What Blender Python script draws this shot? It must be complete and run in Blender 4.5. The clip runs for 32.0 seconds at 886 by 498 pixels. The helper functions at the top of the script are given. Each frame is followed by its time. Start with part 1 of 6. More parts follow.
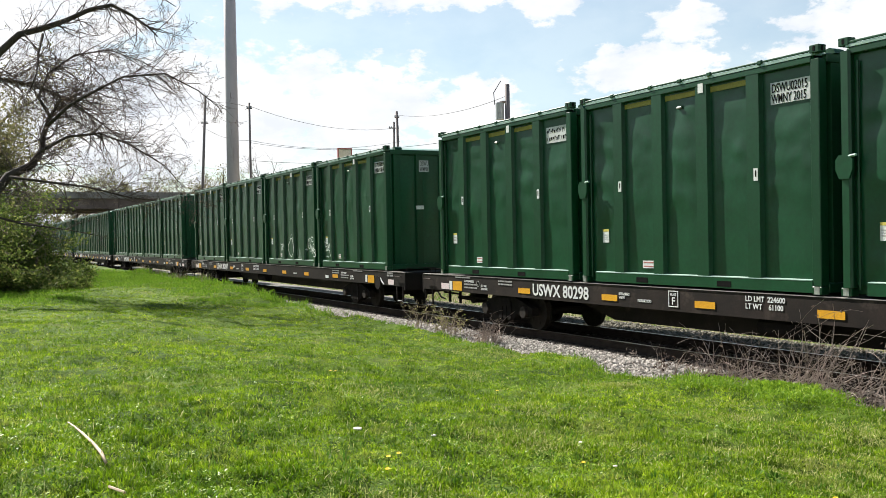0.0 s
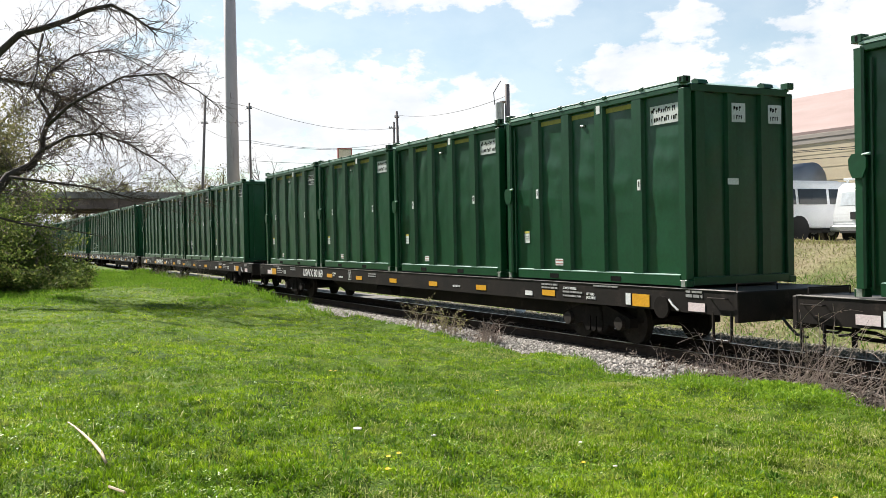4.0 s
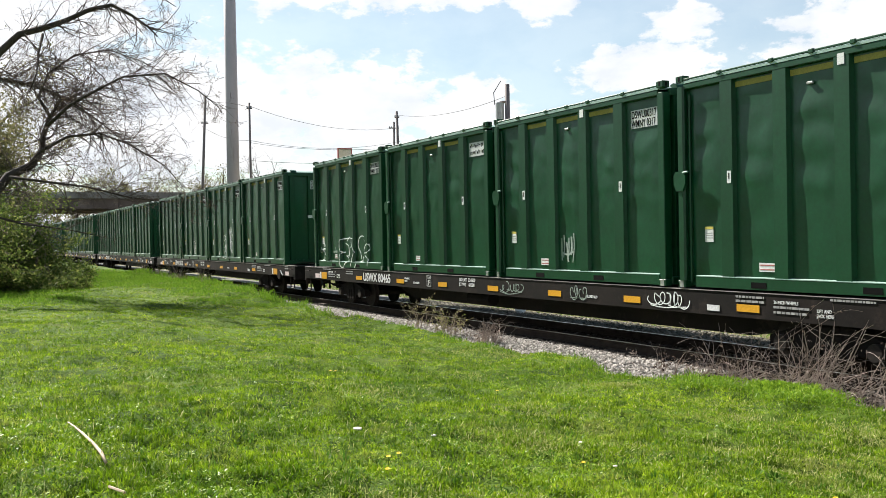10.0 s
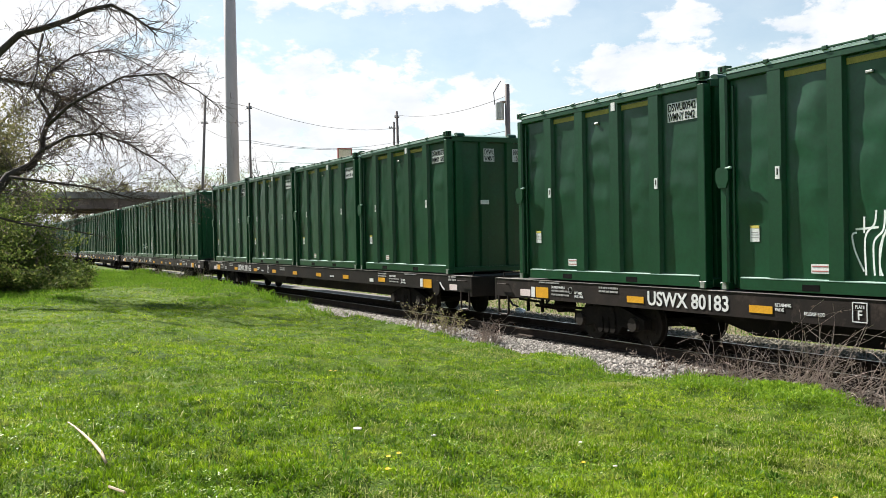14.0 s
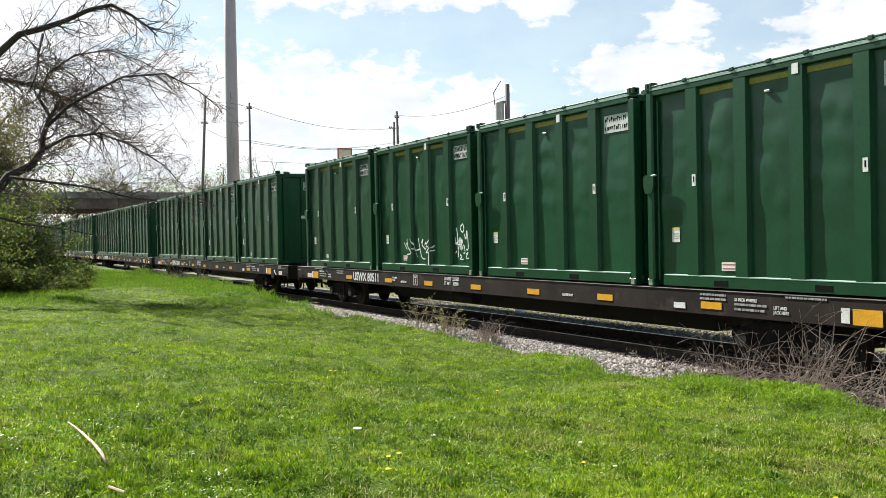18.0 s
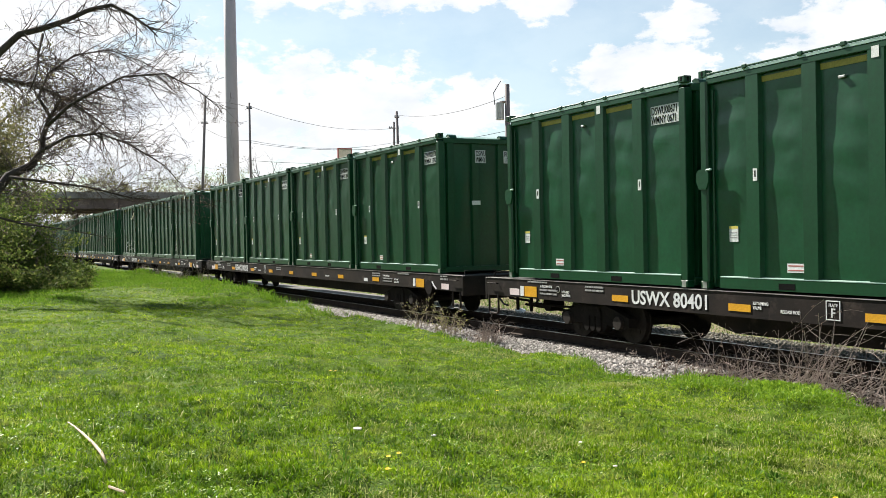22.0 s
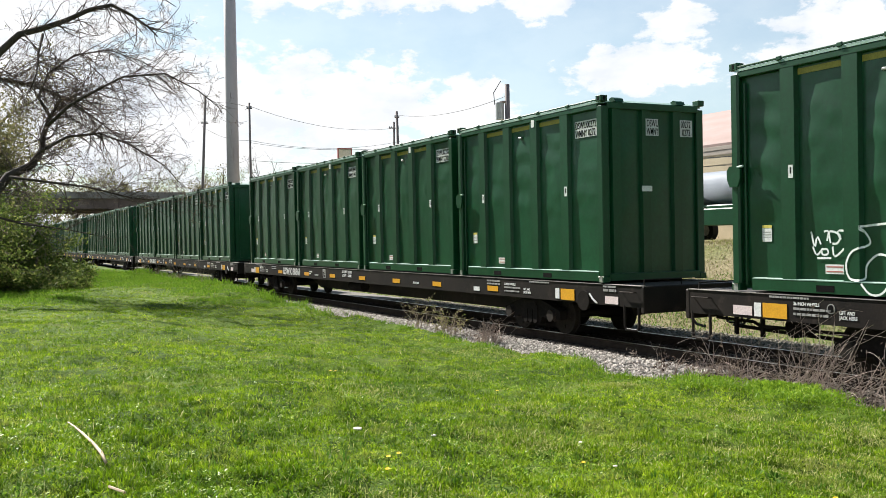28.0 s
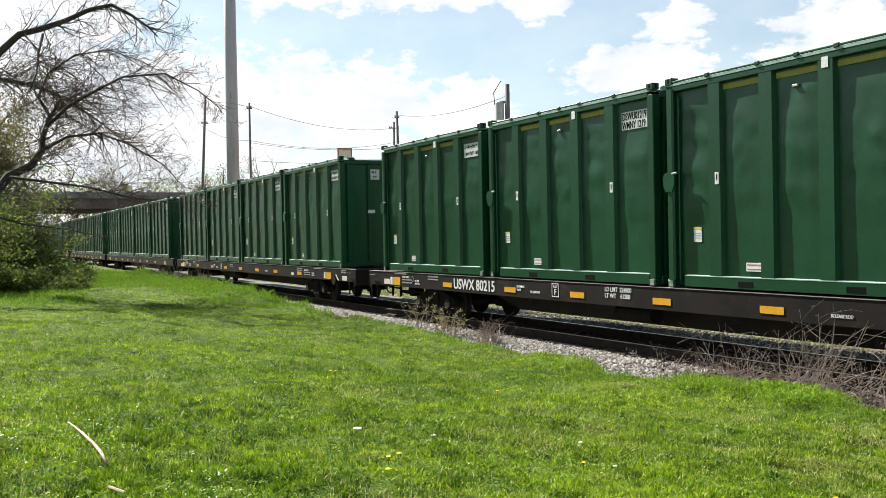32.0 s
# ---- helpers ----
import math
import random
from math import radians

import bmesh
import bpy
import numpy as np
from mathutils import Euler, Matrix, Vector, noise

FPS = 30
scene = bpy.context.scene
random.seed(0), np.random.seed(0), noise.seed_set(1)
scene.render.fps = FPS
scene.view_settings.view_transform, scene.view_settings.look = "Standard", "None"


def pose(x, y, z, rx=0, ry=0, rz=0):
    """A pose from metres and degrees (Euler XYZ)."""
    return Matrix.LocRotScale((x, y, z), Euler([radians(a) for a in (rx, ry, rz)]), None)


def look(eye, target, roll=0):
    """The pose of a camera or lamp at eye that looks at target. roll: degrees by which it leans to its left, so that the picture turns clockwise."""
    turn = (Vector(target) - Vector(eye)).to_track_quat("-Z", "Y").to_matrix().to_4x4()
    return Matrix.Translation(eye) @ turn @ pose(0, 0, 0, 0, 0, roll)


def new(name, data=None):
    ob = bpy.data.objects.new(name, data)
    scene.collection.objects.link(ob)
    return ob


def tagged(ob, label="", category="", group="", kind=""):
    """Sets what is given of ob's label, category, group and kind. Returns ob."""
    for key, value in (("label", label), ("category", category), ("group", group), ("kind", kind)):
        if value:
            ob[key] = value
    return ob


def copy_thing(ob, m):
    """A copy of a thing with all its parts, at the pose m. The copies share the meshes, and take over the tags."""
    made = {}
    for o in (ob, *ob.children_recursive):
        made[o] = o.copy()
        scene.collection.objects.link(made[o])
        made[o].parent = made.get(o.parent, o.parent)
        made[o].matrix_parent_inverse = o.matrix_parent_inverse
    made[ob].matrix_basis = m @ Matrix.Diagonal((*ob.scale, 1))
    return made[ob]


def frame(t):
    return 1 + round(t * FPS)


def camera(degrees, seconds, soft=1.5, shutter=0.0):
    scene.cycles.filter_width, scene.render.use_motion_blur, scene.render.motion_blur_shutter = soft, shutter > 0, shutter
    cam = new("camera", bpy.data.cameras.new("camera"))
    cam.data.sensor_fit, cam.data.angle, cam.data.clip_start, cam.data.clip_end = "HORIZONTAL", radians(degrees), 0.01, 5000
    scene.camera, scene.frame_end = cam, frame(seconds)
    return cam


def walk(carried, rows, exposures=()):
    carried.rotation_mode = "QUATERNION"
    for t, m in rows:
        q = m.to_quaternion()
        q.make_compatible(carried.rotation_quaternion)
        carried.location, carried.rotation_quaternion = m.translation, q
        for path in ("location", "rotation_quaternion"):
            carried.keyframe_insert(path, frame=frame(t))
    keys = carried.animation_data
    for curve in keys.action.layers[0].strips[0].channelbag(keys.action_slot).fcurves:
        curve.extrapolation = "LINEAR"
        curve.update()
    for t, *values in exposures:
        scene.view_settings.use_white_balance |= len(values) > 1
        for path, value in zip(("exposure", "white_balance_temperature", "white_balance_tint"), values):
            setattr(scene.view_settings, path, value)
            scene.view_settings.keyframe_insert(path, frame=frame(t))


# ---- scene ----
# ---------------------------------------------------------------- camera
EYE = (0.0, 0.0, 2.17)
AIM = Vector((-0.8932, 0.4495, -0.0124))
cam = camera(49.1, 32.0, soft=0.85)
view = look(EYE, Vector(EYE) + AIM, -1.08)
walk(cam, [(0.0, view), (32.0, view)], exposures=[(0.0, 1.3), (32.0, 1.3)])

# ---------------------------------------------------------------- light
SUN_DIR = Vector((-0.72, -0.166, 0.66)).normalized()      # towards the sun
world = bpy.data.worlds.new("sky")
scene.world = world
world.use_nodes = True
wn = world.node_tree.nodes
sky = wn.new("ShaderNodeTexSky")
sky.sky_type, sky.sun_disc = "NISHITA", False
sky.sun_elevation = math.asin(SUN_DIR.z)
sky.sun_rotation = math.atan2(SUN_DIR.x, SUN_DIR.y)
sky.air_density, sky.dust_density, sky.ozone_density = 1.0, 0.8, 1.0
tint = wn.new("ShaderNodeMix")
tint.data_type, tint.blend_type = "RGBA", "MULTIPLY"
tint.inputs[0].default_value = 1.0
tint.inputs[7].default_value = (0.90, 1.03, 1.0, 1)      # clear spring sky, a little towards cyan
world.node_tree.links.new(sky.outputs[0], tint.inputs[6])
world.node_tree.links.new(tint.outputs[2], wn["Background"].inputs[0])
wn["Background"].inputs[1].default_value = 0.052
sun_data = bpy.data.lights.new("sun", "SUN")
sun_data.energy, sun_data.angle, sun_data.color = 5.0, radians(0.6), (1.0, 0.95, 0.86)
sun = new("sun", sun_data)
sun.matrix_world = look((0, 0, 60), Vector((0, 0, 60)) - SUN_DIR)

# ---------------------------------------------------------------- materials


def material(name, rough=0.6, metal=0.0):
    m = bpy.data.materials.new(name)
    m.use_nodes = True
    b = m.node_tree.nodes["Principled BSDF"]
    b.inputs["Roughness"].default_value, b.inputs["Metallic"].default_value = rough, metal
    return m, m.node_tree.nodes, m.node_tree.links, b


def noise_node(n, l, scale, detail=4.0, rough=0.55, coord="Object", stretch=None):
    tc = n.new("ShaderNodeTexCoord")
    out = tc.outputs[coord]
    if stretch:
        mp = n.new("ShaderNodeMapping")
        mp.inputs["Scale"].default_value = stretch
        l.new(out, mp.inputs[0])
        out = mp.outputs[0]
    t = n.new("ShaderNodeTexNoise")
    t.inputs["Scale"].default_value, t.inputs["Detail"].default_value, t.inputs["Roughness"].default_value = scale, detail, rough
    l.new(out, t.inputs["Vector"])
    return t.outputs["Fac"]


def ramp(n, l, fac, stops):
    r = n.new("ShaderNodeValToRGB")
    e = r.color_ramp.elements
    while len(e) < len(stops):
        e.new(0.5)
    for k, (at, c) in enumerate(stops):
        e[k].position, e[k].color = at, (*c, 1) if len(c) == 3 else c
    l.new(fac, r.inputs[0])
    return r.outputs[0]


def mix(n, l, kind, fac, a, b):
    m = n.new("ShaderNodeMix")
    m.data_type, m.blend_type = "RGBA", kind
    for sock, v in ((m.inputs[0], fac), (m.inputs[6], a), (m.inputs[7], b)):
        if hasattr(v, "is_linked"):
            l.new(v, sock)
        else:
            sock.default_value = v if isinstance(v, (int, float)) else (*v, 1)
    return m.outputs[2]


def surface(name, c0, c1, scale=3.0, rough=0.6, metal=0.0, fine=40.0, bump=0.1, gloss=0.4, stain=None, stretch=None, random_value=0.0, coord="Object"):
    """Two tones by a large noise, a fine grain over it, optional stains, and relief."""
    m, n, l, b = material(name, rough, metal)
    b.inputs["Specular IOR Level"].default_value = gloss
    col = ramp(n, l, noise_node(n, l, scale, 5, coord=coord, stretch=stretch), [(0.3, c0), (0.7, c1)])
    grain = noise_node(n, l, fine, 3, coord=coord)
    col = mix(n, l, "MULTIPLY", 0.5, col, ramp(n, l, grain, [(0.25, (0.6, 0.6, 0.6)), (0.75, (1.25, 1.25, 1.25))]))
    if stain:
        f = ramp(n, l, noise_node(n, l, scale * 1.7, 8, 0.7, coord, stretch), [(0.55, (0, 0, 0)), (0.75, (0.8, 0.8, 0.8))])
        col = mix(n, l, "MIX", f, col, stain)
    if random_value:
        oi = n.new("ShaderNodeObjectInfo")
        col = mix(n, l, "MULTIPLY", 1.0, col, ramp(n, l, oi.outputs["Random"], [(0, (1 - random_value,) * 3), (1, (1 + random_value,) * 3)]))
    l.new(col, b.inputs["Base Color"])
    if bump:
        bp = n.new("ShaderNodeBump")
        bp.inputs["Strength"].default_value, bp.inputs["Distance"].default_value = bump, 0.02
        l.new(grain, bp.inputs["Height"])
        l.new(bp.outputs[0], b.inputs["Normal"])
    return m


def islands(name, stops, rough=0.7, noise_scale=0.35, patch=None, translucent=0.0, gloss=0.10):
    """Colour by piece of a joined mesh, with large patches over the ground."""
    m, n, l, b = material(name, rough)
    g = n.new("ShaderNodeNewGeometry")
    col = ramp(n, l, g.outputs["Random Per Island"], stops)
    if patch:
        f = ramp(n, l, noise_node(n, l, noise_scale, 5, 0.6), [(0.36, patch[0]), (0.64, patch[1])])
        col = mix(n, l, "MULTIPLY", 1.0, col, f)
        f = ramp(n, l, noise_node(n, l, 4.2, 6, 0.66), [(0.39, (0.44, 0.54, 0.42)), (0.61, (1.42, 1.32, 1.28))])
        col = mix(n, l, "MULTIPLY", 1.0, col, f)
        f = ramp(n, l, noise_node(n, l, 12.0, 3, 0.6), [(0.36, (0.56, 0.62, 0.54)), (0.64, (1.36, 1.30, 1.25))])
        col = mix(n, l, "MULTIPLY", 1.0, col, f)
        worn = ramp(n, l, noise_node(n, l, 1.1, 6, 0.7), [(0.54, (0, 0, 0)), (0.72, (0.7, 0.7, 0.7))])
        col = mix(n, l, "MIX", worn, col, (0.35, 0.36, 0.10))
    l.new(col, b.inputs["Base Color"])
    b.inputs["Specular IOR Level"].default_value = gloss
    if translucent:
        t = n.new("ShaderNodeBsdfTranslucent")
        l.new(col, t.inputs[0])
        s = n.new("ShaderNodeMixShader")
        s.inputs[0].default_value = translucent
        l.new(b.outputs[0], s.inputs[1])
        l.new(t.outputs[0], s.inputs[2])
        l.new(s.outputs[0], n["Material Output"].inputs[0])
    return m


def plain(name, c, rough=0.5, metal=0.0, vary=0.15):
    return surface(name, tuple(v * (1 - vary) for v in c), tuple(min(1, v * (1 + vary)) for v in c), 6.0, rough, metal, 60.0, 0.04)


M_GREEN = surface("green_enamel", (0.0028, 0.046, 0.0175), (0.0052, 0.064, 0.0255), 1.6, 0.34, gloss=0.46, fine=12, bump=0.018, random_value=0.12)
M_GREEN_RIB = surface("green_enamel_frame", (0.0030, 0.044, 0.0160), (0.0053, 0.060, 0.0230), 2.2, 0.36, gloss=0.40, fine=14, bump=0.02, random_value=0.10)
M_LID = surface("pale_green_lid", (0.20, 0.34, 0.29), (0.36, 0.48, 0.43), 3.0, 0.5, stain=(0.06, 0.13, 0.10))
M_YELLOW_FADED = surface("faded_yellow_paint", (0.22, 0.20, 0.03), (0.32, 0.28, 0.05), 5.0, 0.6)
M_GALV = surface("bare_steel", (0.30, 0.31, 0.30), (0.45, 0.46, 0.44), 8.0, 0.45, 0.6)
M_CAR = surface("car_paint", gloss=0.15, c0=(0.008, 0.0068, 0.0065), c1=(0.027, 0.019, 0.016), scale=1.2, rough=0.62, stain=(0.075, 0.055, 0.045), fine=30, random_value=0.45)
M_FLANGE = surface("sunlit_worn_edge", (0.16, 0.14, 0.13), (0.42, 0.39, 0.37), 2.5, 0.6, stain=(0.06, 0.05, 0.045))
M_DECK = surface("steel_deck", (0.03, 0.027, 0.025), (0.065, 0.058, 0.054), 1.5, 0.65, stain=(0.12, 0.08, 0.06))
M_TRUCK = surface("bogie_casting", (0.008, 0.007, 0.006), (0.017, 0.014, 0.012), 3.0, 0.9, stain=(0.030, 0.022, 0.018), gloss=0.08)
M_WHEEL = surface("wheel_steel", (0.016, 0.013, 0.011), (0.035, 0.028, 0.023), 6.0, 0.7, 0.2, gloss=0.2)
M_TREAD = surface("polished_tread", (0.30, 0.29, 0.28), (0.45, 0.44, 0.42), 12.0, 0.3, 0.9)
M_PALE_YELLOW = surface("pale_yellow_print", (0.55, 0.45, 0.08), (0.68, 0.56, 0.12), 6.0, 0.6)
M_AMBER = surface("reflective_amber", (0.62, 0.30, 0.015), (0.80, 0.40, 0.02), 6.0, 0.45)
M_WHITE = surface("white_marking", (0.62, 0.62, 0.62), (0.82, 0.82, 0.82), 8.0, 0.6, stain=(0.40, 0.38, 0.36))
M_STENCIL = surface("worn_white_stencil", (0.22, 0.22, 0.22), (0.42, 0.41, 0.40), 9.0, 0.7, stain=(0.10, 0.095, 0.09))
M_PINK = surface("pale_pink_label", (0.66, 0.54, 0.54), (0.78, 0.66, 0.66), 8.0, 0.6)
M_PLATE = surface("white_number_plate", (0.46, 0.47, 0.47), (0.64, 0.65, 0.65), 3.0, 0.5, stain=(0.35, 0.37, 0.35))
M_BLACK = surface("black_print_and_openings", (0.005, 0.005, 0.005), (0.009, 0.009, 0.009), 6.0, 0.85, gloss=0.05)
M_RED = plain("red_print", (0.42, 0.14, 0.13))
M_SPRAY = surface("white_spray_paint", (0.74, 0.78, 0.76), (0.90, 0.92, 0.91), 5.0, 0.7)
M_SPRAY_FADED = surface("faded_spray_paint", (0.18, 0.24, 0.20), (0.34, 0.40, 0.36), 5.0, 0.7)
M_RAIL = surface("rail_web", (0.028, 0.020, 0.016), (0.055, 0.040, 0.031), 4.0, 0.85, gloss=0.15)
M_TIE = surface("creosoted_oak", (0.020, 0.016, 0.013), (0.045, 0.036, 0.029), 2.0, 0.9, stretch=(1, 6, 1), random_value=0.25, bump=0.4)
M_STONE = islands("ballast_stone", [(0.0, (0.14, 0.125, 0.112)), (0.5, (0.30, 0.275, 0.25)), (1.0, (0.48, 0.45, 0.42))], 0.85)
# grime, plus the shade under the train put into the stone colour
M_STONE_DARK = islands("shade_darkened_grimy_stone", [(0.0, (0.018, 0.015, 0.013)), (0.5, (0.040, 0.034, 0.030)), (1.0, (0.075, 0.066, 0.058))], 0.95)
M_STONE_FAR = islands("weedy_ballast_stone", [(0.0, (0.07, 0.066, 0.05)), (0.5, (0.15, 0.142, 0.115)), (1.0, (0.27, 0.255, 0.22))], 0.9)
M_BED = surface("ballast_bed", (0.07, 0.064, 0.058), (0.20, 0.185, 0.17), 14.0, 0.9, fine=30, bump=1.0)
M_BARK = surface("grey_brown_bark", (0.030, 0.022, 0.018), (0.070, 0.054, 0.045), 5.0, 0.9, stretch=(1, 1, 0.25), bump=0.5)
M_TWIG = surface("brown_twig", (0.065, 0.046, 0.043), (0.135, 0.098, 0.090), 2.0, 0.85)
M_DRY = surface("dry_stalk", (0.17, 0.125, 0.108), (0.50, 0.42, 0.37), 2.5, 0.8)
M_DRYLEAF = islands("withered_leaf", [(0.0, (0.05, 0.034, 0.027)), (0.6, (0.13, 0.095, 0.075)), (1.0, (0.34, 0.28, 0.23))], 0.8, translucent=0.3)
M_CONCRETE = surface("weathered_concrete", (0.16, 0.15, 0.145), (0.28, 0.265, 0.255), 0.4, 0.9, stain=(0.10, 0.092, 0.085), stretch=(1, 1, 0.3))
M_GIRDER = surface("rusty_girder", (0.10, 0.075, 0.07), (0.17, 0.13, 0.12), 0.5, 0.8, stain=(0.06, 0.045, 0.04))
M_POLE = surface("weathered_pole", (0.13, 0.11, 0.11), (0.22, 0.19, 0.19), 1.5, 0.8, stretch=(1, 1, 0.2))
M_STEELPOLE = surface("grey_painted_steel", (0.37, 0.32, 0.335), (0.52, 0.46, 0.475), 0.7, 0.55, stretch=(1, 1, 0.25), stain=(0.17, 0.12, 0.115))
M_ROOF = surface("dusty_pink_roofing", (0.27, 0.195, 0.18), (0.34, 0.25, 0.235), 0.3, 0.85, stretch=(1, 1, 4))
M_FASCIA = surface("grey_brown_metal", (0.30, 0.26, 0.23), (0.42, 0.37, 0.33), 0.5, 0.8, stretch=(1, 1, 6))
M_STUCCO = surface("cream_stucco", (0.50, 0.42, 0.29), (0.62, 0.53, 0.38), 0.6, 0.9, stain=(0.45, 0.37, 0.27))
M_VAN = surface("white_van_paint", (0.72, 0.73, 0.75), (0.80, 0.81, 0.82), 2.0, 0.3)
M_GLASS = plain("dark_window_glass", (0.015, 0.02, 0.025), 0.08)
M_PANE = plain("white_blanked_glass", (0.62, 0.66, 0.70), 0.15)
M_RUBBER = plain("black_rubber", (0.02, 0.02, 0.02), 0.8)
M_LAMP_RED = plain("red_lens", (0.20, 0.018, 0.018), 0.25)
M_TANK = surface("white_tank", (0.16, 0.18, 0.215), (0.22, 0.245, 0.285), 1.0, 0.35)
M_WIRE = plain("black_cable", (0.03, 0.03, 0.03), 0.7)

# grassy ground under the blades
m, n, l, b = material("meadow_soil", 0.95)
b.inputs["Specular IOR Level"].default_value = 0.1
g1 = noise_node(n, l, 0.6, 6, 0.6)
g2 = noise_node(n, l, 9.0, 5, 0.6)
c1 = ramp(n, l, g1, [(0.35, (0.040, 0.075, 0.010)), (0.55, (0.080, 0.130, 0.018)), (0.75, (0.13, 0.14, 0.040))])
c2 = mix(n, l, "MULTIPLY", 0.8, c1, ramp(n, l, g2, [(0.3, (0.45, 0.5, 0.4)), (0.7, (1.4, 1.35, 1.2))]))
# the far bank is dry: straw litter and bare earth
tcs = n.new("ShaderNodeTexCoord")
sps = n.new("ShaderNodeSeparateXYZ")
l.new(tcs.outputs["Object"], sps.inputs[0])
bank = ramp(n, l, noise_node(n, l, 0.35, 5, 0.6), [(0.45, (1, 1, 1)), (0.68, (0.35, 0.35, 0.35))])
side = n.new("ShaderNodeMath")
side.operation = "GREATER_THAN"
side.inputs[1].default_value = 17.2
l.new(sps.outputs[1], side.inputs[0])
bank = mix(n, l, "MULTIPLY", 1.0, bank, side.outputs[0])
straw = ramp(n, l, g2, [(0.3, (0.11, 0.092, 0.052)), (0.7, (0.27, 0.235, 0.145))])
c2 = mix(n, l, "MIX", bank, c2, straw)
l.new(c2, b.inputs["Base Color"])
bp = n.new("ShaderNodeBump")
bp.inputs["Strength"].default_value, bp.inputs["Distance"].default_value = 1.0, 0.05
l.new(g2, bp.inputs["Height"])
l.new(bp.outputs[0], b.inputs["Normal"])
M_SOIL = m
M_BLADE = islands("grass_blade", [(0.0, (0.118, 0.214, 0.008)), (0.5, (0.164, 0.286, 0.012)), (0.93, (0.226, 0.360, 0.018)), (1.0, (0.40, 0.43, 0.12))],
                  0.55, 0.45, ((0.62, 0.70, 0.60), (1.45, 1.28, 1.35)), 0.38, 0.12)
M_TALL = islands("tall_grass_blade", [(0.0, (0.05, 0.12, 0.012)), (0.6, (0.10, 0.20, 0.025)), (1.0, (0.20, 0.26, 0.06))], 0.6, translucent=0.4)
M_BANK = islands("bank_grass_blade", [(0.0, (0.075, 0.165, 0.012)), (0.6, (0.135, 0.255, 0.020)), (1.0, (0.24, 0.33, 0.05))], 0.5, translucent=0.4)
M_STRAW = islands("dry_meadow_blade", [(0.0, (0.13, 0.105, 0.06)), (0.4, (0.34, 0.29, 0.18)), (0.7, (0.26, 0.25, 0.10)), (1.0, (0.16, 0.21, 0.045))], 0.7, translucent=0.3)
M_LEAF = islands("spring_leaf", [(0.0, (0.050, 0.085, 0.016)), (0.6, (0.12, 0.165, 0.034)), (1.0, (0.26, 0.27, 0.085))], 0.6, translucent=0.5)
M_LEAF_FAR = islands("far_spring_leaf", [(0.0, (0.10, 0.10, 0.045)), (0.6, (0.16, 0.15, 0.065)), (1.0, (0.24, 0.21, 0.11))], 0.7, translucent=0.4)
M_CLOVER = islands("clover_leaf", [(0.0, (0.10, 0.20, 0.014)), (0.6, (0.19, 0.32, 0.020)), (1.0, (0.30, 0.43, 0.040))], 0.45, translucent=0.4, gloss=0.25)
M_BUD = islands("twig_bud", [(0.0, (0.10, 0.065, 0.05)), (0.6, (0.22, 0.16, 0.12)), (1.0, (0.36, 0.30, 0.22))], 0.7, translucent=0.3)
M_STRAW_PALE = islands("dry_and_glint_blade", [(0.0, (0.22, 0.25, 0.06)), (0.6, (0.37, 0.40, 0.12)), (1.0, (0.56, 0.54, 0.26))], 0.7, translucent=0.3)
M_PETAL = plain("dandelion_yellow", (0.75, 0.55, 0.02), 0.7)
M_PALE = surface("pale_litter", (0.55, 0.50, 0.40), (0.75, 0.70, 0.60), 10.0, 0.8)
M_STICK = surface("peeled_branch", (0.42, 0.29, 0.19), (0.62, 0.48, 0.35), 6.0, 0.7)

# ---------------------------------------------------------------- mesh helpers


def mesh_of(bm, name="mesh", mat=None, smooth=False):
    me = bpy.data.meshes.new(name)
    bm.to_mesh(me)
    bm.free()
    if mat:
        me.materials.append(mat)
    if smooth:
        me.polygons.foreach_set("use_smooth", [True] * len(me.polygons))
    return me


def part(name, bm, mat, parent, label="", at=None, smooth=False):
    """Links a bmesh (or a mesh already made) as one object under a thing or a part."""
    me = bm if isinstance(bm, bpy.types.Mesh) else mesh_of(bm, name, mat, smooth)
    ob = new(name, me)
    ob.parent = parent
    if at:
        ob.matrix_basis = at if isinstance(at, Matrix) else Matrix.Translation(at)
    if name in ("print", "stencil"):
        tagged(ob, kind="stuff")
    return tagged(ob, label) if label else ob


def thing(name, label, category, group="", kind="", at=(0, 0, 0), data=None):
    ob = new(name, data)
    ob.matrix_basis = at if isinstance(at, Matrix) else Matrix.Translation(at)
    return tagged(ob, label, category, group, kind)


def box(x0, x1, y0, y1, z0, z1, bevel=0.0, bm=None):
    out = bm or bmesh.new()
    tmp = bmesh.new() if bevel else out
    r = bmesh.ops.create_cube(tmp, size=1.0)["verts"]
    for v in r:
        v.co = Vector(((x0 + x1) / 2 + v.co.x * (x1 - x0), (y0 + y1) / 2 + v.co.y * (y1 - y0), (z0 + z1) / 2 + v.co.z * (z1 - z0)))
    if bevel:
        bmesh.ops.bevel(tmp, geom=tmp.edges[:], offset=bevel, segments=1, affect="EDGES", clamp_overlap=True)
        tmp_me = bpy.data.meshes.new("tmp")
        tmp.to_mesh(tmp_me)
        tmp.free()
        out.from_mesh(tmp_me)
        bpy.data.meshes.remove(tmp_me)
    return out


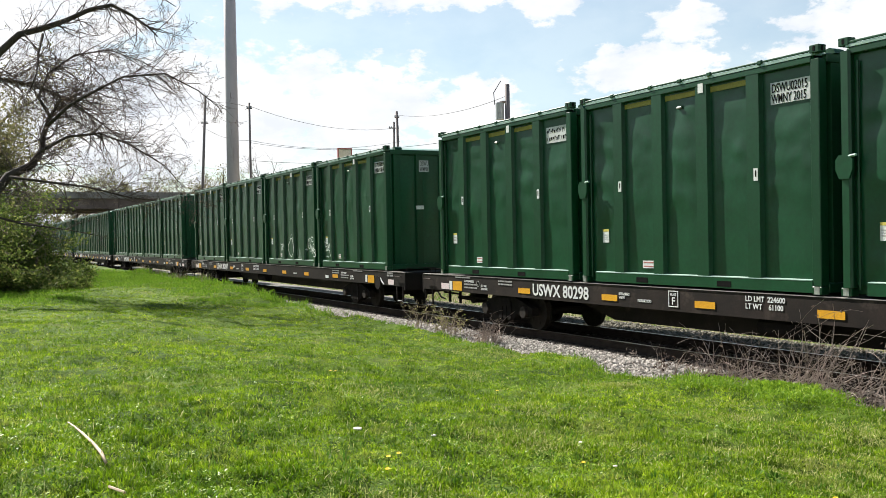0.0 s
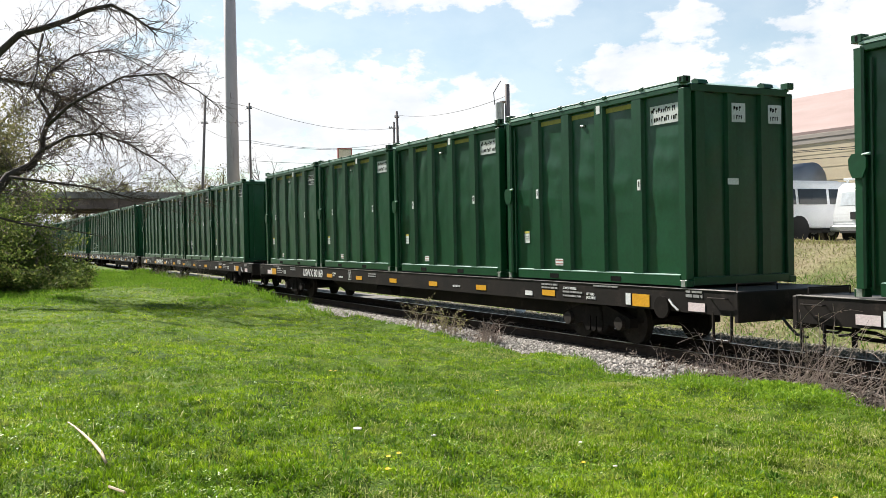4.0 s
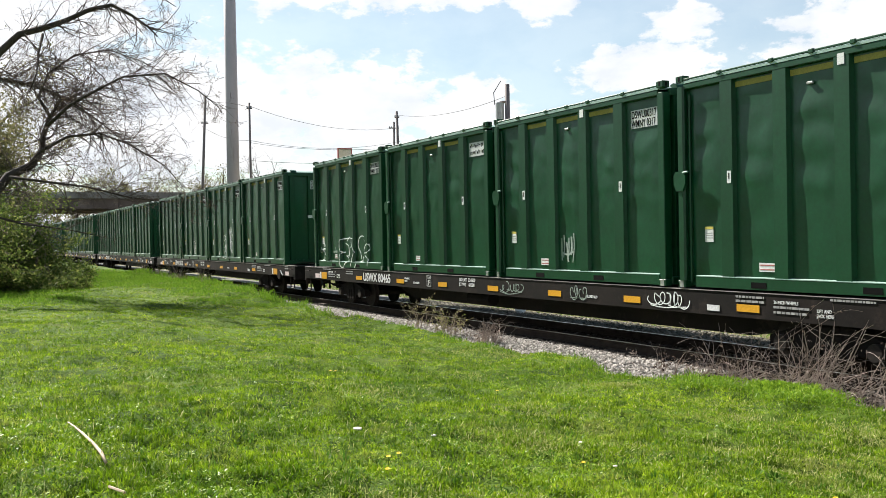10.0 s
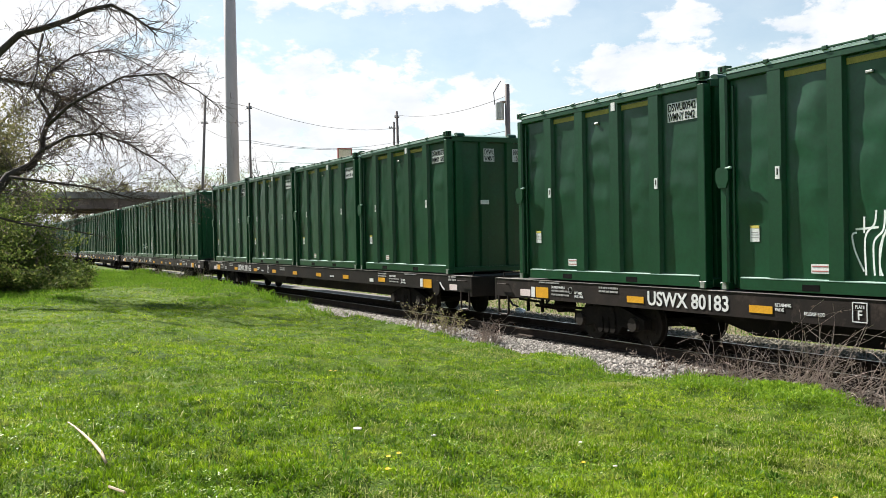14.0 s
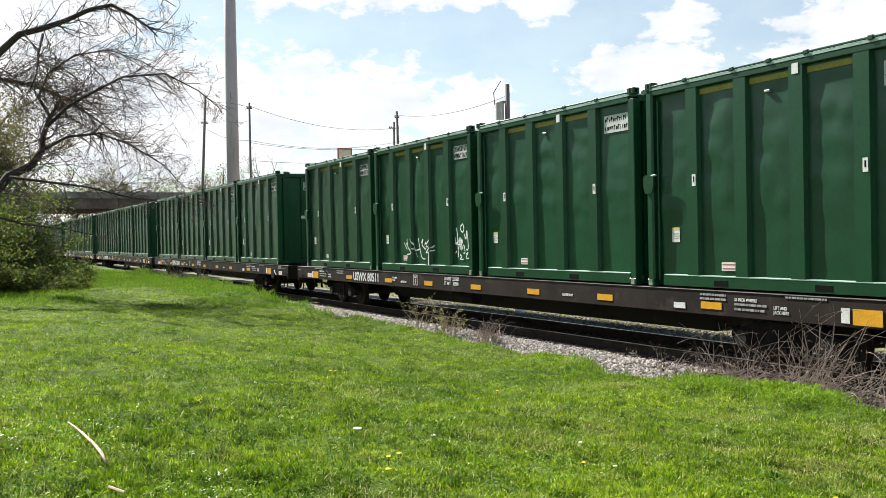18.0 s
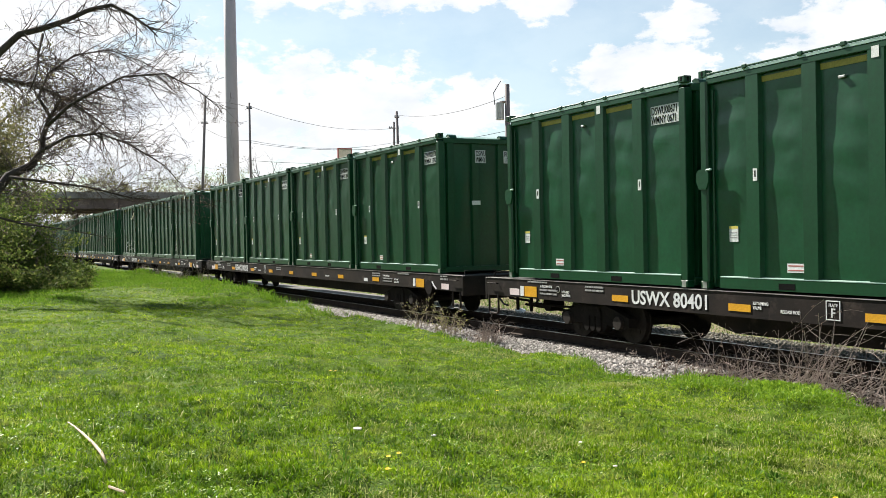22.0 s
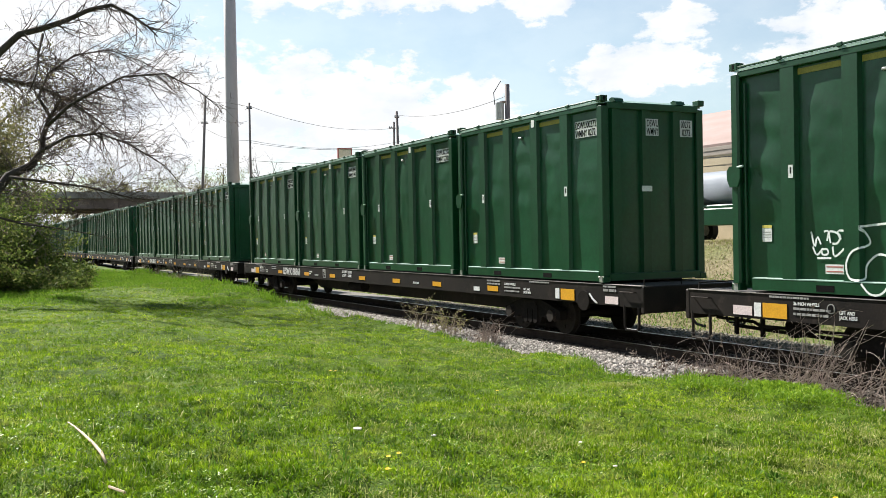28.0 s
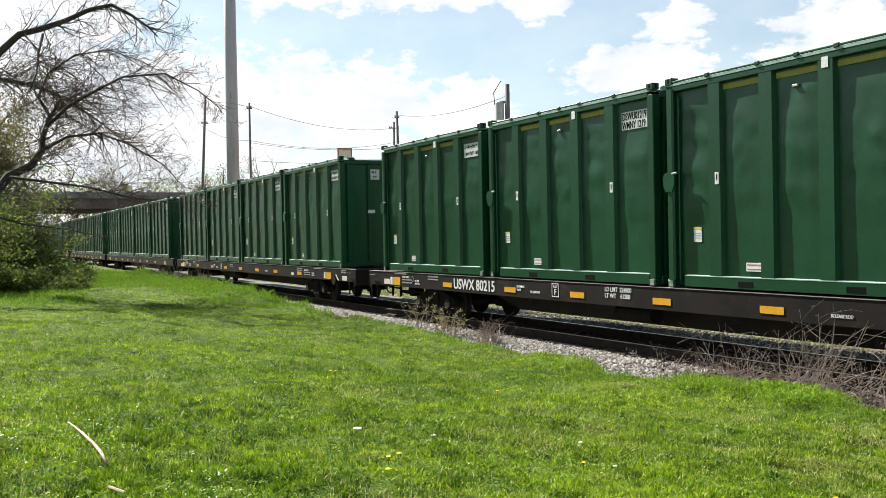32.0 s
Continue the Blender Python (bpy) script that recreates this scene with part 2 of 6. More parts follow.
def tube(points, radii, sides=6, bm=None):
    """A round bar along points."""
    out = bm or bmesh.new()
    pts = [Vector(p) for p in points]
    if not hasattr(radii, "__len__"):
        radii = [radii] * len(pts)
    rings = []
    for i, p in enumerate(pts):
        d = (pts[min(i + 1, len(pts) - 1)] - pts[max(i - 1, 0)]).normalized()
        u = d.orthogonal().normalized() if not rings else (last_u - d * last_u.dot(d)).normalized()
        last_u = u
        w = d.cross(u)
        rings.append([out.verts.new(p + (u * math.cos(a) + w * math.sin(a)) * radii[i]) for a in [2 * math.pi * k / sides for k in range(sides)]])
    for a, c in zip(rings, rings[1:]):
        for k in range(sides):
            out.faces.new((a[k], a[(k + 1) % sides], c[(k + 1) % sides], c[k]))
    out.faces.new(rings[0][::-1])
    out.faces.new(rings[-1])
    return out


def extrude_profile(profile, along0, along1, axis="x", bm=None):
    """A closed profile of (u, w) pushed along an axis: x (u=y, w=z), y (u=x, w=z) or z (u=x, w=y)."""
    out = bm or bmesh.new()

    def at(u, w, a):
        return {"x": (a, u, w), "y": (u, a, w), "z": (u, w, a)}[axis]
    r0 = [out.verts.new(at(u, w, along0)) for u, w in profile]
    r1 = [out.verts.new(at(u, w, along1)) for u, w in profile]
    k = len(profile)
    for i in range(k):
        out.faces.new((r0[i], r0[(i + 1) % k], r1[(i + 1) % k], r1[i]))
    out.faces.new(r0[::-1])
    out.faces.new(r1)
    bmesh.ops.recalc_face_normals(out, faces=out.faces[:])
    return out


def disc(r, y0, y1, sides=24, bm=None, cx=0.0, cz=0.0):
    return extrude_profile([(cx + r * math.cos(2 * math.pi * k / sides), cz + r * math.sin(2 * math.pi * k / sides)) for k in range(sides)], y0, y1, "y", bm)


def raw_mesh(name, verts, faces, mat, smooth=False):
    """Fast mesh from arrays of corner places and of triangles or quads."""
    verts, faces = np.asarray(verts, np.float32), np.asarray(faces, np.int32)
    me = bpy.data.meshes.new(name)
    me.vertices.add(len(verts))
    me.vertices.foreach_set("co", verts.ravel())
    k = faces.shape[1]
    me.loops.add(faces.size)
    me.loops.foreach_set("vertex_index", faces.ravel())
    me.polygons.add(len(faces))
    me.polygons.foreach_set("loop_start", np.arange(0, faces.size, k, dtype=np.int32))
    if smooth:
        me.polygons.foreach_set("use_smooth", np.ones(len(faces), bool))
    me.update(calc_edges=True)
    me.materials.append(mat)
    return me


def lettering(text, height, mat, squeeze=1.0, bold=0.03):
    """A flat mesh of letters in the built-in font, in the x-z plane, from its left foot."""
    cu = bpy.data.curves.new("letters", "FONT")
    cu.body, cu.size, cu.extrude = text, height * 1.43, 0.002
    cu.offset, cu.resolution_u = bold * height, 3
    tmp = bpy.data.objects.new("letters", cu)
    scene.collection.objects.link(tmp)
    dg = bpy.context.evaluated_depsgraph_get()
    me = bpy.data.meshes.new_from_object(tmp.evaluated_get(dg))
    bpy.data.objects.remove(tmp)
    bpy.data.curves.remove(cu)
    me.transform(Matrix.Rotation(math.pi / 2, 4, "X") @ Matrix.Diagonal((squeeze, 1, 1, 1)))
    me.materials.clear()
    me.materials.append(mat)
    return me

# ---- words on the train
# numbers as they can be read: (car, place on the car): number
NUMBERS = {(0, 1): "02015", (1, 0): "01352", (1, 1): "00162", (1, 2): "01019", (1, 3): "00814", (2, 0): "01859", (3, 0): "01671", (3, 1): "00554", (3, 2): "00636", (3, 3): "01187",
           (4, 0): "00232", (4, 2): "00317", (4, 3): "01738", (5, 0): "00942", (5, 1): "01563", (5, 2): "00632", (5, 3): "01811", (6, 3): "01030", (7, 0): "00312", (7, 1): "01617", (7, 3): "01660",
           (8, 0): "00671", (8, 1): "00263", (8, 3): "01750", (9, 0): "00652", (9, 2): "01450", (11, 0): "00459", (11, 1): "00411", (11, 2): "02202", (6, 0): "01732", (8, 2): "01760", (10, 0): "00573", (9, 3): "01770", (10, 3): "00278", (11, 3): "00272", (12, 1): "01219", (12, 3): "01513"}
MARKS = ("80298", "80347", "80169", "80332", "80465", "80183", "80166", "80511", "80401", "80203", "80249", "80361", "80215")
LOADS = {0: ("224600", "61100"), 1: ("224500", "61500"), 4: ("224500", "61500"), 3: ("224700", "61300"), 5: ("224900", "61100"), 7: ("225500", "60500"), 8: ("224600", "61400"), 11: ("224700", "61000"), 12: ("224800", "61200")}
LETTERS = {}


def letter(text, height, mat, squeeze, bold=0.03):
    if (text, height) not in LETTERS:
        LETTERS[text, height] = lettering(text, height, mat, squeeze, bold)


for num in NUMBERS.values():
    for text, sq in (("DSWU" + num, 0.69), ("WMNY " + num[1:], 0.66), ("DSWU", 0.53), ("WMNY", 0.47), (num, 0.53), (num[1:], 0.56)):
        letter(text, 0.135, M_BLACK, sq, 0.012)
letter("F", 0.13, M_WHITE, 1.0)
letter("PLATE", 0.045, M_WHITE, 0.9)
letter("36 INCH WHEELS", 0.05, M_WHITE, 0.9)
letter("RETAINING\nVALVE", 0.05, M_WHITE, 0.9)
letter("RELEASE ROD", 0.05, M_WHITE, 0.9)
letter("LIFT AND\nJACK HERE", 0.05, M_WHITE, 0.9)
for mark in MARKS:
    letter("USWX " + mark, 0.25, M_WHITE, 1.05)
for limit, empty in LOADS.values():
    letter("LD LMT  " + limit + "\nLT WT    " + empty, 0.085, M_WHITE, 1.0)

# ---------------------------------------------------------------- plan
L, W, HC = 6.058, 2.59, 3.6          # a waste container
GAP, PITCH = 0.39, 28.968           # between containers; from car to car
NEAR_Y, TRACK_Y = 11.41, 12.66      # near face of the train; middle of the track
DECK = 1.21                         # underside of the containers over the rails
CARS, NEAR_CARS = 20, 14
HEIGHTS = 2.17


def train_x(t):
    """Left end of the first container of the first car."""
    return -22.747 + 10.47042 * t + 0.013647 * t * t - 0.00015909 * t ** 3


def smooth(a, b, x):
    t = np.clip((np.asarray(x, float) - a) / (b - a), 0, 1)
    return t * t * (3 - 2 * t)


def ripple(x, y, seed):
    """Smooth value noise over the plan, one cell a metre, from -1 to 1."""
    x, y = np.asarray(x, float), np.asarray(y, float)
    i, j = np.floor(x), np.floor(y)
    u, v = x - i, y - j
    u, v = u * u * (3 - 2 * u), v * v * (3 - 2 * v)

    def corner(a, c):
        h = np.sin(a * 127.1 + c * 311.7 + seed * 74.7) * 43758.5453
        return 2 * (h - np.floor(h)) - 1
    top = corner(i, j) * (1 - u) + corner(i + 1, j) * u
    low = corner(i, j + 1) * (1 - u) + corner(i + 1, j + 1) * u
    return top * (1 - v) + low * v


def grass_edge(x):
    """Where the meadow gives way to the ballast."""
    return 9.68 + 0.10 * np.sin(0.8 * x) + 0.07 * np.sin(2.3 * x + 1) + 0.10 * ripple(2.5 * x, 0.5 * x, 9) - 0.72 * np.exp(-((x + 12.2) / 1.5) ** 2) - 0.12 * np.exp(-((x + 16.5) / 2.0) ** 2) + 0.52 * np.exp(-((x + 9.4) / 0.75) ** 2)


def ground_z(x, y):
    """Height of the ground over the rail heads."""
    x, y = np.asarray(x, float), np.asarray(y, float)
    wob = 0.05 * np.sin(0.9 * x + 0.4 * y) * np.sin(0.55 * y - 0.3 * x + 1.0) + 0.03 * np.sin(2.1 * x + 1.3 * y)
    edge = 0.02 + 0.42 * smooth(-27, -38, x) - 0.06 * smooth(-11, -15, x) * smooth(-24, -17, x)
    tufts = 0.040 * ripple(1.4 * x, 1.7 * y, 1) + 0.040 * ripple(3.1 * x, 3.3 * y, 2) + 0.020 * ripple(5.3 * x, 5.7 * y, 3)
    near = 0.52 + (edge - 0.52) * smooth(1.0, 9.6, y) + wob * 0.7 + tufts * smooth(-60, -40, x)
    y_edge = grass_edge(x)
    bed = -0.62
    z = near + (bed - near) * smooth(0, 0.75, y - y_edge)
    rise = 1.45 * smooth(-95, -55, x) + 0.3
    far = bed + (rise - bed) * smooth(16.1, 23.5, y) + wob * smooth(16.6, 17.8, y)
    return np.where(y < TRACK_Y, z, far)


# one sheet of ground to the horizon, finer near the camera
def graded(fine0, fine1, step, reach):
    a = list(np.arange(fine0, fine1 + 1e-6, step))
    lo, hi, d = fine0, fine1, step
    while hi < reach:
        d *= 1.35
        lo, hi = lo - d, hi + d
        a = [lo] + a + [hi]
    return np.array(a)


gx, gy = graded(-48, 2, 0.35, 2600), graded(-3, 26, 0.25, 2600)
gx = np.unique(np.concatenate([gx, np.arange(-19.0, -3.0, 0.11)]))
gy = np.unique(np.concatenate([gy, np.arange(0.3, 10.3, 0.11)]))
GX, GY = np.meshgrid(gx, gy, indexing="ij")
GZ = ground_z(GX, GY)
idx = np.arange(GX.size).reshape(GX.shape)
quads = np.stack([idx[:-1, :-1], idx[1:, :-1], idx[1:, 1:], idx[:-1, 1:]], -1).reshape(-1, 4)
ground = thing("ground", "uneven green meadow ground beside the railway", "ground", kind="structure",
               data=raw_mesh("ground", np.stack([GX, GY, GZ], -1).reshape(-1, 3), quads, M_SOIL, True))

# ---------------------------------------------------------------- track
X0, X1 = -330.0, 45.0
bed_profile = [(8.9, -0.58), (10.6, -0.25), (11.0, -0.20), (14.3, -0.19), (15.6, -0.17), (16.6, -0.60)]
ballast = thing("ballast_bed", "grey crushed stone ballast bed under the rails", "ballast", kind="structure",
                data=mesh_of(extrude_profile(bed_profile, X0, X1), "ballast_bed", M_BED))
track = thing("railway_track", "standard gauge railway track with rusty steel rails", "track", kind="structure")
head = [(-0.037, 0.0), (0.037, 0.0), (0.037, -0.035), (0.010, -0.05), (0.010, -0.15), (0.07, -0.165), (0.07, -0.178), (-0.07, -0.178), (-0.07, -0.165), (-0.010, -0.15), (-0.010, -0.05), (-0.037, -0.035)]
for side in (-0.755, 0.755):
    rail = part("rail", extrude_profile([(TRACK_Y + side + u, w) for u, w in head], X0, X1), M_RAIL, track, "brown steel rail with a polished head")
    part("running_surface", box(X0, X1, TRACK_Y + side - 0.03, TRACK_Y + side + 0.03, 0.0, 0.003), M_TREAD, rail, "polished rail head")
tie_me = mesh_of(box(-0.11, 0.11, -1.3, 1.3, -0.18, 0.0, 0.012), "tie", M_TIE)
for k in range(105):
    part("tie", tie_me, None, track, at=pose(-4.0 - 0.52 * k + random.uniform(-0.03, 0.03), TRACK_Y + random.uniform(-0.04, 0.04), -0.175, 0, 0, random.uniform(-1.5, 1.5)))

# loose stones over the bed
rng = np.random.default_rng(5)


def stones(count, xs, ys, size):
    base = np.array([(1, 0, 0), (-1, 0, 0), (0, 1, 0), (0, -1, 0), (0, 0, 1), (0, 0, -1)], float)
    tri = np.array([(0, 2, 4), (2, 1, 4), (1, 3, 4), (3, 0, 4), (2, 0, 5), (1, 2, 5), (3, 1, 5), (0, 3, 5)])
    x, y = rng.uniform(*xs, count), rng.uniform(*ys, count)
    keep = y > grass_edge(x) + 0.22 + rng.normal(0, 0.10, count)
    x, y = x[keep], y[keep]
    count = len(x)
    prof = np.array(bed_profile)
    z = np.interp(y, prof[:, 0], prof[:, 1])
    z = np.maximum(z, ground_z(x, y))
    s = size * rng.uniform(0.6, 1.5, count)
    v = base[None] * (s[:, None, None] * rng.uniform(0.55, 1.15, (count, 6, 1))) + rng.normal(0, 0.25, (count, 6, 3)) * s[:, None, None]
    v[..., 2] *= 0.75
    v += np.stack([x, y, z + 0.3 * s], -1)[:, None]
    return v.reshape(-1, 3), (tri[None] + 6 * np.arange(count)[:, None, None]).reshape(-1, 3)


va, fa = stones(34000, (-34, -12.4), (9.0, 11.5), 0.031)
ve, fe = stones(11000, (-12.4, -4), (9.0, 10.85), 0.031)
vb, fb = stones(15000, (-34, -4), (13.75, 16.0), 0.036)
vc, fc = stones(8000, (-75, -34), (9.9, 11.4), 0.042)
stone_v = np.concatenate([va, vc, ve])
stone_f = np.concatenate([fa, fc + len(va), fe + len(va) + len(vc)])
thing("gravel", "loose grey angular ballast stones along the track", "gravel", kind="stuff", data=raw_mesh("gravel", stone_v, stone_f, M_STONE))
thing("gravel", "weathered brownish ballast stones beyond the far rail", "gravel", kind="stuff", data=raw_mesh("gravel", vb, fb, M_STONE_FAR))
# grimy stones under the train, their colour darkened further for its shade
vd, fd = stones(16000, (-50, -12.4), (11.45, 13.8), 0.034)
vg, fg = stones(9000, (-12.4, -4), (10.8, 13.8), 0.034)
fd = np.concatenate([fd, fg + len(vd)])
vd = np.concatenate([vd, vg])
thing("gravel", "grimy ballast stones along the rails, coloured darker for the train's shade", "gravel", kind="stuff", data=raw_mesh("gravel", vd, fd, M_STONE_DARK))

# ---------------------------------------------------------------- containers
RIBS = (1.19, 2.35, 3.53, 4.72)
END_RIBS = (0.36, 1.10, 1.90)
PANEL = 0.080                        # how far the sheet lies behind the ribs


def dent_field(seed):
    r = random.Random(seed)
    off = Vector((r.uniform(-50, 50), r.uniform(-50, 50), r.uniform(-50, 50)))
    dings = [(r.uniform(0.3, L - 0.3), r.uniform(0.4, 3.2), r.uniform(0.08, 0.3), r.uniform(-0.022, 0.022)) for _ in range(9)]

    def depth(x, z, tie):
        q = Vector((x * 0.9, z * 1.0, seed * 3.7)) + off
        d = 0.012 * noise.noise(q) + 0.013 * noise.noise(q * 2.0) + 0.0095 * noise.noise(q * 4.2) + 0.0035 * noise.noise(q * 8.5)
        d += 0.0032 * math.sin(z * 11.5 + 3.0 * noise.noise(q * 0.8) + seed + 2.2 * x) + 0.020 * math.sin(math.pi * min(1.0, z / 3.3))
        for dx, dz, rad, amp in dings:
            d += amp * math.exp(-((x - dx) ** 2 + (z - dz) ** 2) / rad ** 2)
        d = max(-0.03, min(0.045, d)) * tie * (0.38 + 0.62 * min(1.0, max(0.0, (z - 1.15) / 0.5)))
        if 4.95 < x < 5.95 and z > 2.8 or abs(x - 0.68) < 0.22 and abs(z - 0.92) < 0.25 or abs(x - 2.92) < 0.15 and abs(z - 3.16) < 0.15:
            d *= 0.1
        return d
    return depth


def sheet(bm, length, place, ribs, seed, z0, z1, half, nu, nz):
    """A dented plate between the ribs; place(u, out, z) turns it into the container's space."""
    depth = dent_field(seed)
    us = np.linspace(0.10, length - 0.10, nu)
    zs = np.linspace(z0, z1, nz)
    grid = []
    for u in us:
        tie = min(1.0, min([abs(u - r) for r in ribs] + [abs(u), abs(length - u)]) / half - 0.25)
        col = []
        for z in zs:
            tz = min(1.0, (z - z0) / 0.25, (z1 - z) / 0.25)
            col.append(bm.verts.new(place(u, PANEL - depth(u, z, max(0.0, tie) * max(0.0, tz)), z)))
        grid.append(col)
    for a, c in zip(grid, grid[1:]):
        for k in range(len(zs) - 1):
            bm.faces.new((a[k], c[k], c[k + 1], a[k + 1]))


def container_shell(seed):
    bm = bmesh.new()
    sheet(bm, L, lambda u, o, z: (u, o, z), RIBS, seed, 0.16, HC - 0.10, 0.30, 72, 40)
    sheet(bm, L, lambda u, o, z: (L - u, W - o, z), RIBS, seed + 31, 0.16, HC - 0.10, 0.30, 20, 8)
    sheet(bm, W, lambda u, o, z: (L - o, u, z), END_RIBS, seed + 57, 0.16, HC - 0.10, 0.22, 24, 26)
    sheet(bm, W, lambda u, o, z: (o, W - u, z), END_RIBS, seed + 83, 0.16, HC - 0.10, 0.22, 8, 8)
    return mesh_of(bm, "dented_shell", M_GREEN, True)


def rib_mesh(w, h, depth=PANEL + 0.012):
    """An upright pressed rib, front at y=0, standing at z=0."""
    p = [(-w / 2 - 0.03, depth), (-w / 2, 0.0), (w / 2, 0.0), (w / 2 + 0.03, depth)]
    return mesh_of(extrude_profile(p, 0, h, "z"), "rib", M_GREEN_RIB)


SHELLS = [container_shell(k) for k in range(5)]
RIB = rib_mesh(0.27, HC - 0.28)
END_RIB = rib_mesh(0.20, HC - 0.28)
POST = mesh_of(box(0, 0.17, 0, 0.17, 0.12, HC - 0.10, 0.012), "post", M_GREEN_RIB)


def casting_mesh(w, d, h):
    bm = box(0, w, 0, d, 0, h, 0.008)
    return mesh_of(bm, "casting", M_GREEN_RIB)


CASTING = casting_mesh(0.178, 0.162, 0.118)
# slots and fork pockets are black blocks: the dark inside is painted, nothing is cut
HOLE = mesh_of(box(-0.030, 0.030, -0.003, 0.02, -0.045, 0.045, 0.01), "slot", M_BLACK)
SLOT_RIM = mesh_of(box(-0.05, 0.05, 0, 0.004, -0.058, 0.058), "slot_rim", M_GALV)
POCKET = mesh_of(box(-0.165, 0.165, -0.004, 0.03, 0.045, 0.140), "fork_pocket", M_BLACK)
STICKER = mesh_of(box(-0.045, 0.045, -0.004, 0, -0.10, 0.10), "sticker", M_WHITE)
STICKER_BARS = mesh_of(box(-0.014, 0.014, -0.006, -0.003, -0.035, 0.065), "print", M_BLACK)
WARNING = mesh_of(box(-0.10, 0.10, -0.004, 0, -0.13, 0.13), "sticker", M_WHITE)
WARN_TOP = mesh_of(box(-0.10, 0.10, -0.007, -0.003, 0.085, 0.13), "print", M_PALE_YELLOW)
NOTICE = mesh_of(box(-0.17, 0.17, -0.004, 0, -0.07, 0.07), "sticker", M_WHITE)
bm = bmesh.new()
for zz in (0.035, -0.035):
    box(-0.15, 0.15, -0.007, -0.003, zz - 0.009, zz + 0.009, bm=bm)
NOTICE_BARS = mesh_of(bm, "print", M_RED)
bm = bmesh.new()
for zz in (0.02, -0.02, -0.06):
    box(-0.08, 0.08, -0.007, -0.003, zz - 0.005, zz + 0.005, bm=bm)
WARN_BARS = mesh_of(bm, "print", M_STENCIL)
KNOB = mesh_of(extrude_profile([(-0.085, -0.20), (0.085, -0.20), (0.145, -0.07), (0.15, 0.07), (0.09, 0.14), (-0.09, 0.14), (-0.15, 0.07), (-0.145, -0.07)], -0.035, 0.0, "y"), "latch", M_GREEN_RIB)
LATCH_PIN = mesh_of(tube([(0.08, -0.02, 0.12), (0.21, -0.025, 0.13)], 0.02, 8), "latch_pin", M_LID)
STRAP = mesh_of(extrude_profile([(-0.085, 0.0), (-0.06, -0.035), (0.06, -0.035), (0.085, 0.0)], 0.12, HC - 0.10, "z"), "strap", M_GREEN_RIB)
ROD = mesh_of(tube([(0, 0, 0.1), (0, 0, HC - 0.25)], 0.020, 6), "lock_rod", M_GREEN_RIB)
# lid with a pale folded rim and its gasket
bm = bmesh.new()
r0 = [(0.10, -0.010), (L - 0.10, -0.010), (L - 0.10, W + 0.010), (0.10, W + 0.010)]
lid_v = [[bm.verts.new((x, y, z)) for x, y in r0] for z in (HC - 0.050, HC - 0.008)]
top_v = [bm.verts.new((x + (0.15 if x < 1 else -0.15), y + (0.2 if y < 1 else -0.2), HC + 0.045)) for x, y in r0]
for a, c in ((lid_v[0], lid_v[1]), (lid_v[1], top_v)):
    for k in range(4):
        bm.faces.new((a[k], a[(k + 1) % 4], c[(k + 1) % 4], c[k]))
bm.faces.new(top_v)
bm.faces.new(lid_v[0][::-1])
LID = mesh_of(bm, "lid", M_LID)
LID_BAR = mesh_of(box(0.16, L - 0.16, -0.016, 0.020, HC + 0.002, HC + 0.035, 0.008), "gasket", M_GREEN_RIB)
HINGE = mesh_of(box(-0.05, 0.05, -0.030, 0.03, HC - 0.02, HC + 0.05, 0.012), "clamp", M_GREEN_RIB)
TOP_RAIL = mesh_of(box(0.15, L - 0.15, -0.004, 0.10, HC - 0.15, HC - 0.052, 0.01), "top_rail", M_GREEN_RIB)
BOTTOM = mesh_of(extrude_profile([(-0.006, 0.02), (-0.006, 0.200), (0.02, 0.206), (0.10, 0.210), (0.10, 0.02)], 0.42, L - 0.165), "bottom_rail", M_GREEN_RIB)
# thin lip in the pale lid colour, standing in for its lit edge
BOTTOM_LIP = mesh_of(extrude_profile([(-0.010, 0.200), (-0.010, 0.212), (0.06, 0.222), (0.06, 0.210)], 0.43, L - 0.175), "lip", M_LID)
END_TOP = mesh_of(box(-0.02, 0.08, 0.15, W - 0.15, HC - 0.16, HC - 0.03, 0.01), "end_rail", M_GREEN_RIB)
END_BOTTOM = mesh_of(box(-0.02, 0.08, 0.15, W - 0.15, 0.02, 0.17, 0.01), "end_rail", M_GREEN_RIB)
FLOOR = mesh_of(box(0.12, L - 0.12, 0.12, W - 0.12, 0.03, 0.16), "floor_frame", M_GREEN_RIB)
STRIP = mesh_of(box(-0.42, 0.42, -0.006, 0.004, -0.045, 0.045), "strip", M_YELLOW_FADED)
HOOK = mesh_of(extrude_profile([(-0.08, -0.02), (0.10, -0.02), (0.11, 0.05), (0.03, 0.075), (-0.05, 0.045)], -0.11, 0.11, "x"), "lid_hook", M_GREEN_RIB)
BRACKET = mesh_of(box(-0.06, 0.06, -0.03, 0.02, -0.02, 0.02, 0.008), "bracket", M_GALV)
PLATE_SIDE = mesh_of(box(0, 0.80, -0.004, 0.004, 0, 0.34), "number_panel", M_PLATE)
PLATE_END = mesh_of(box(0, 0.32, -0.004, 0.004, 0, 0.34), "number_panel", M_PLATE)
PRINT_BARS = {}
MIRROR = Matrix.Rotation(math.pi, 4, "Z")
FRONT = Matrix.Rotation(math.pi / 2, 4, "Z")     # +x end, seen from outside


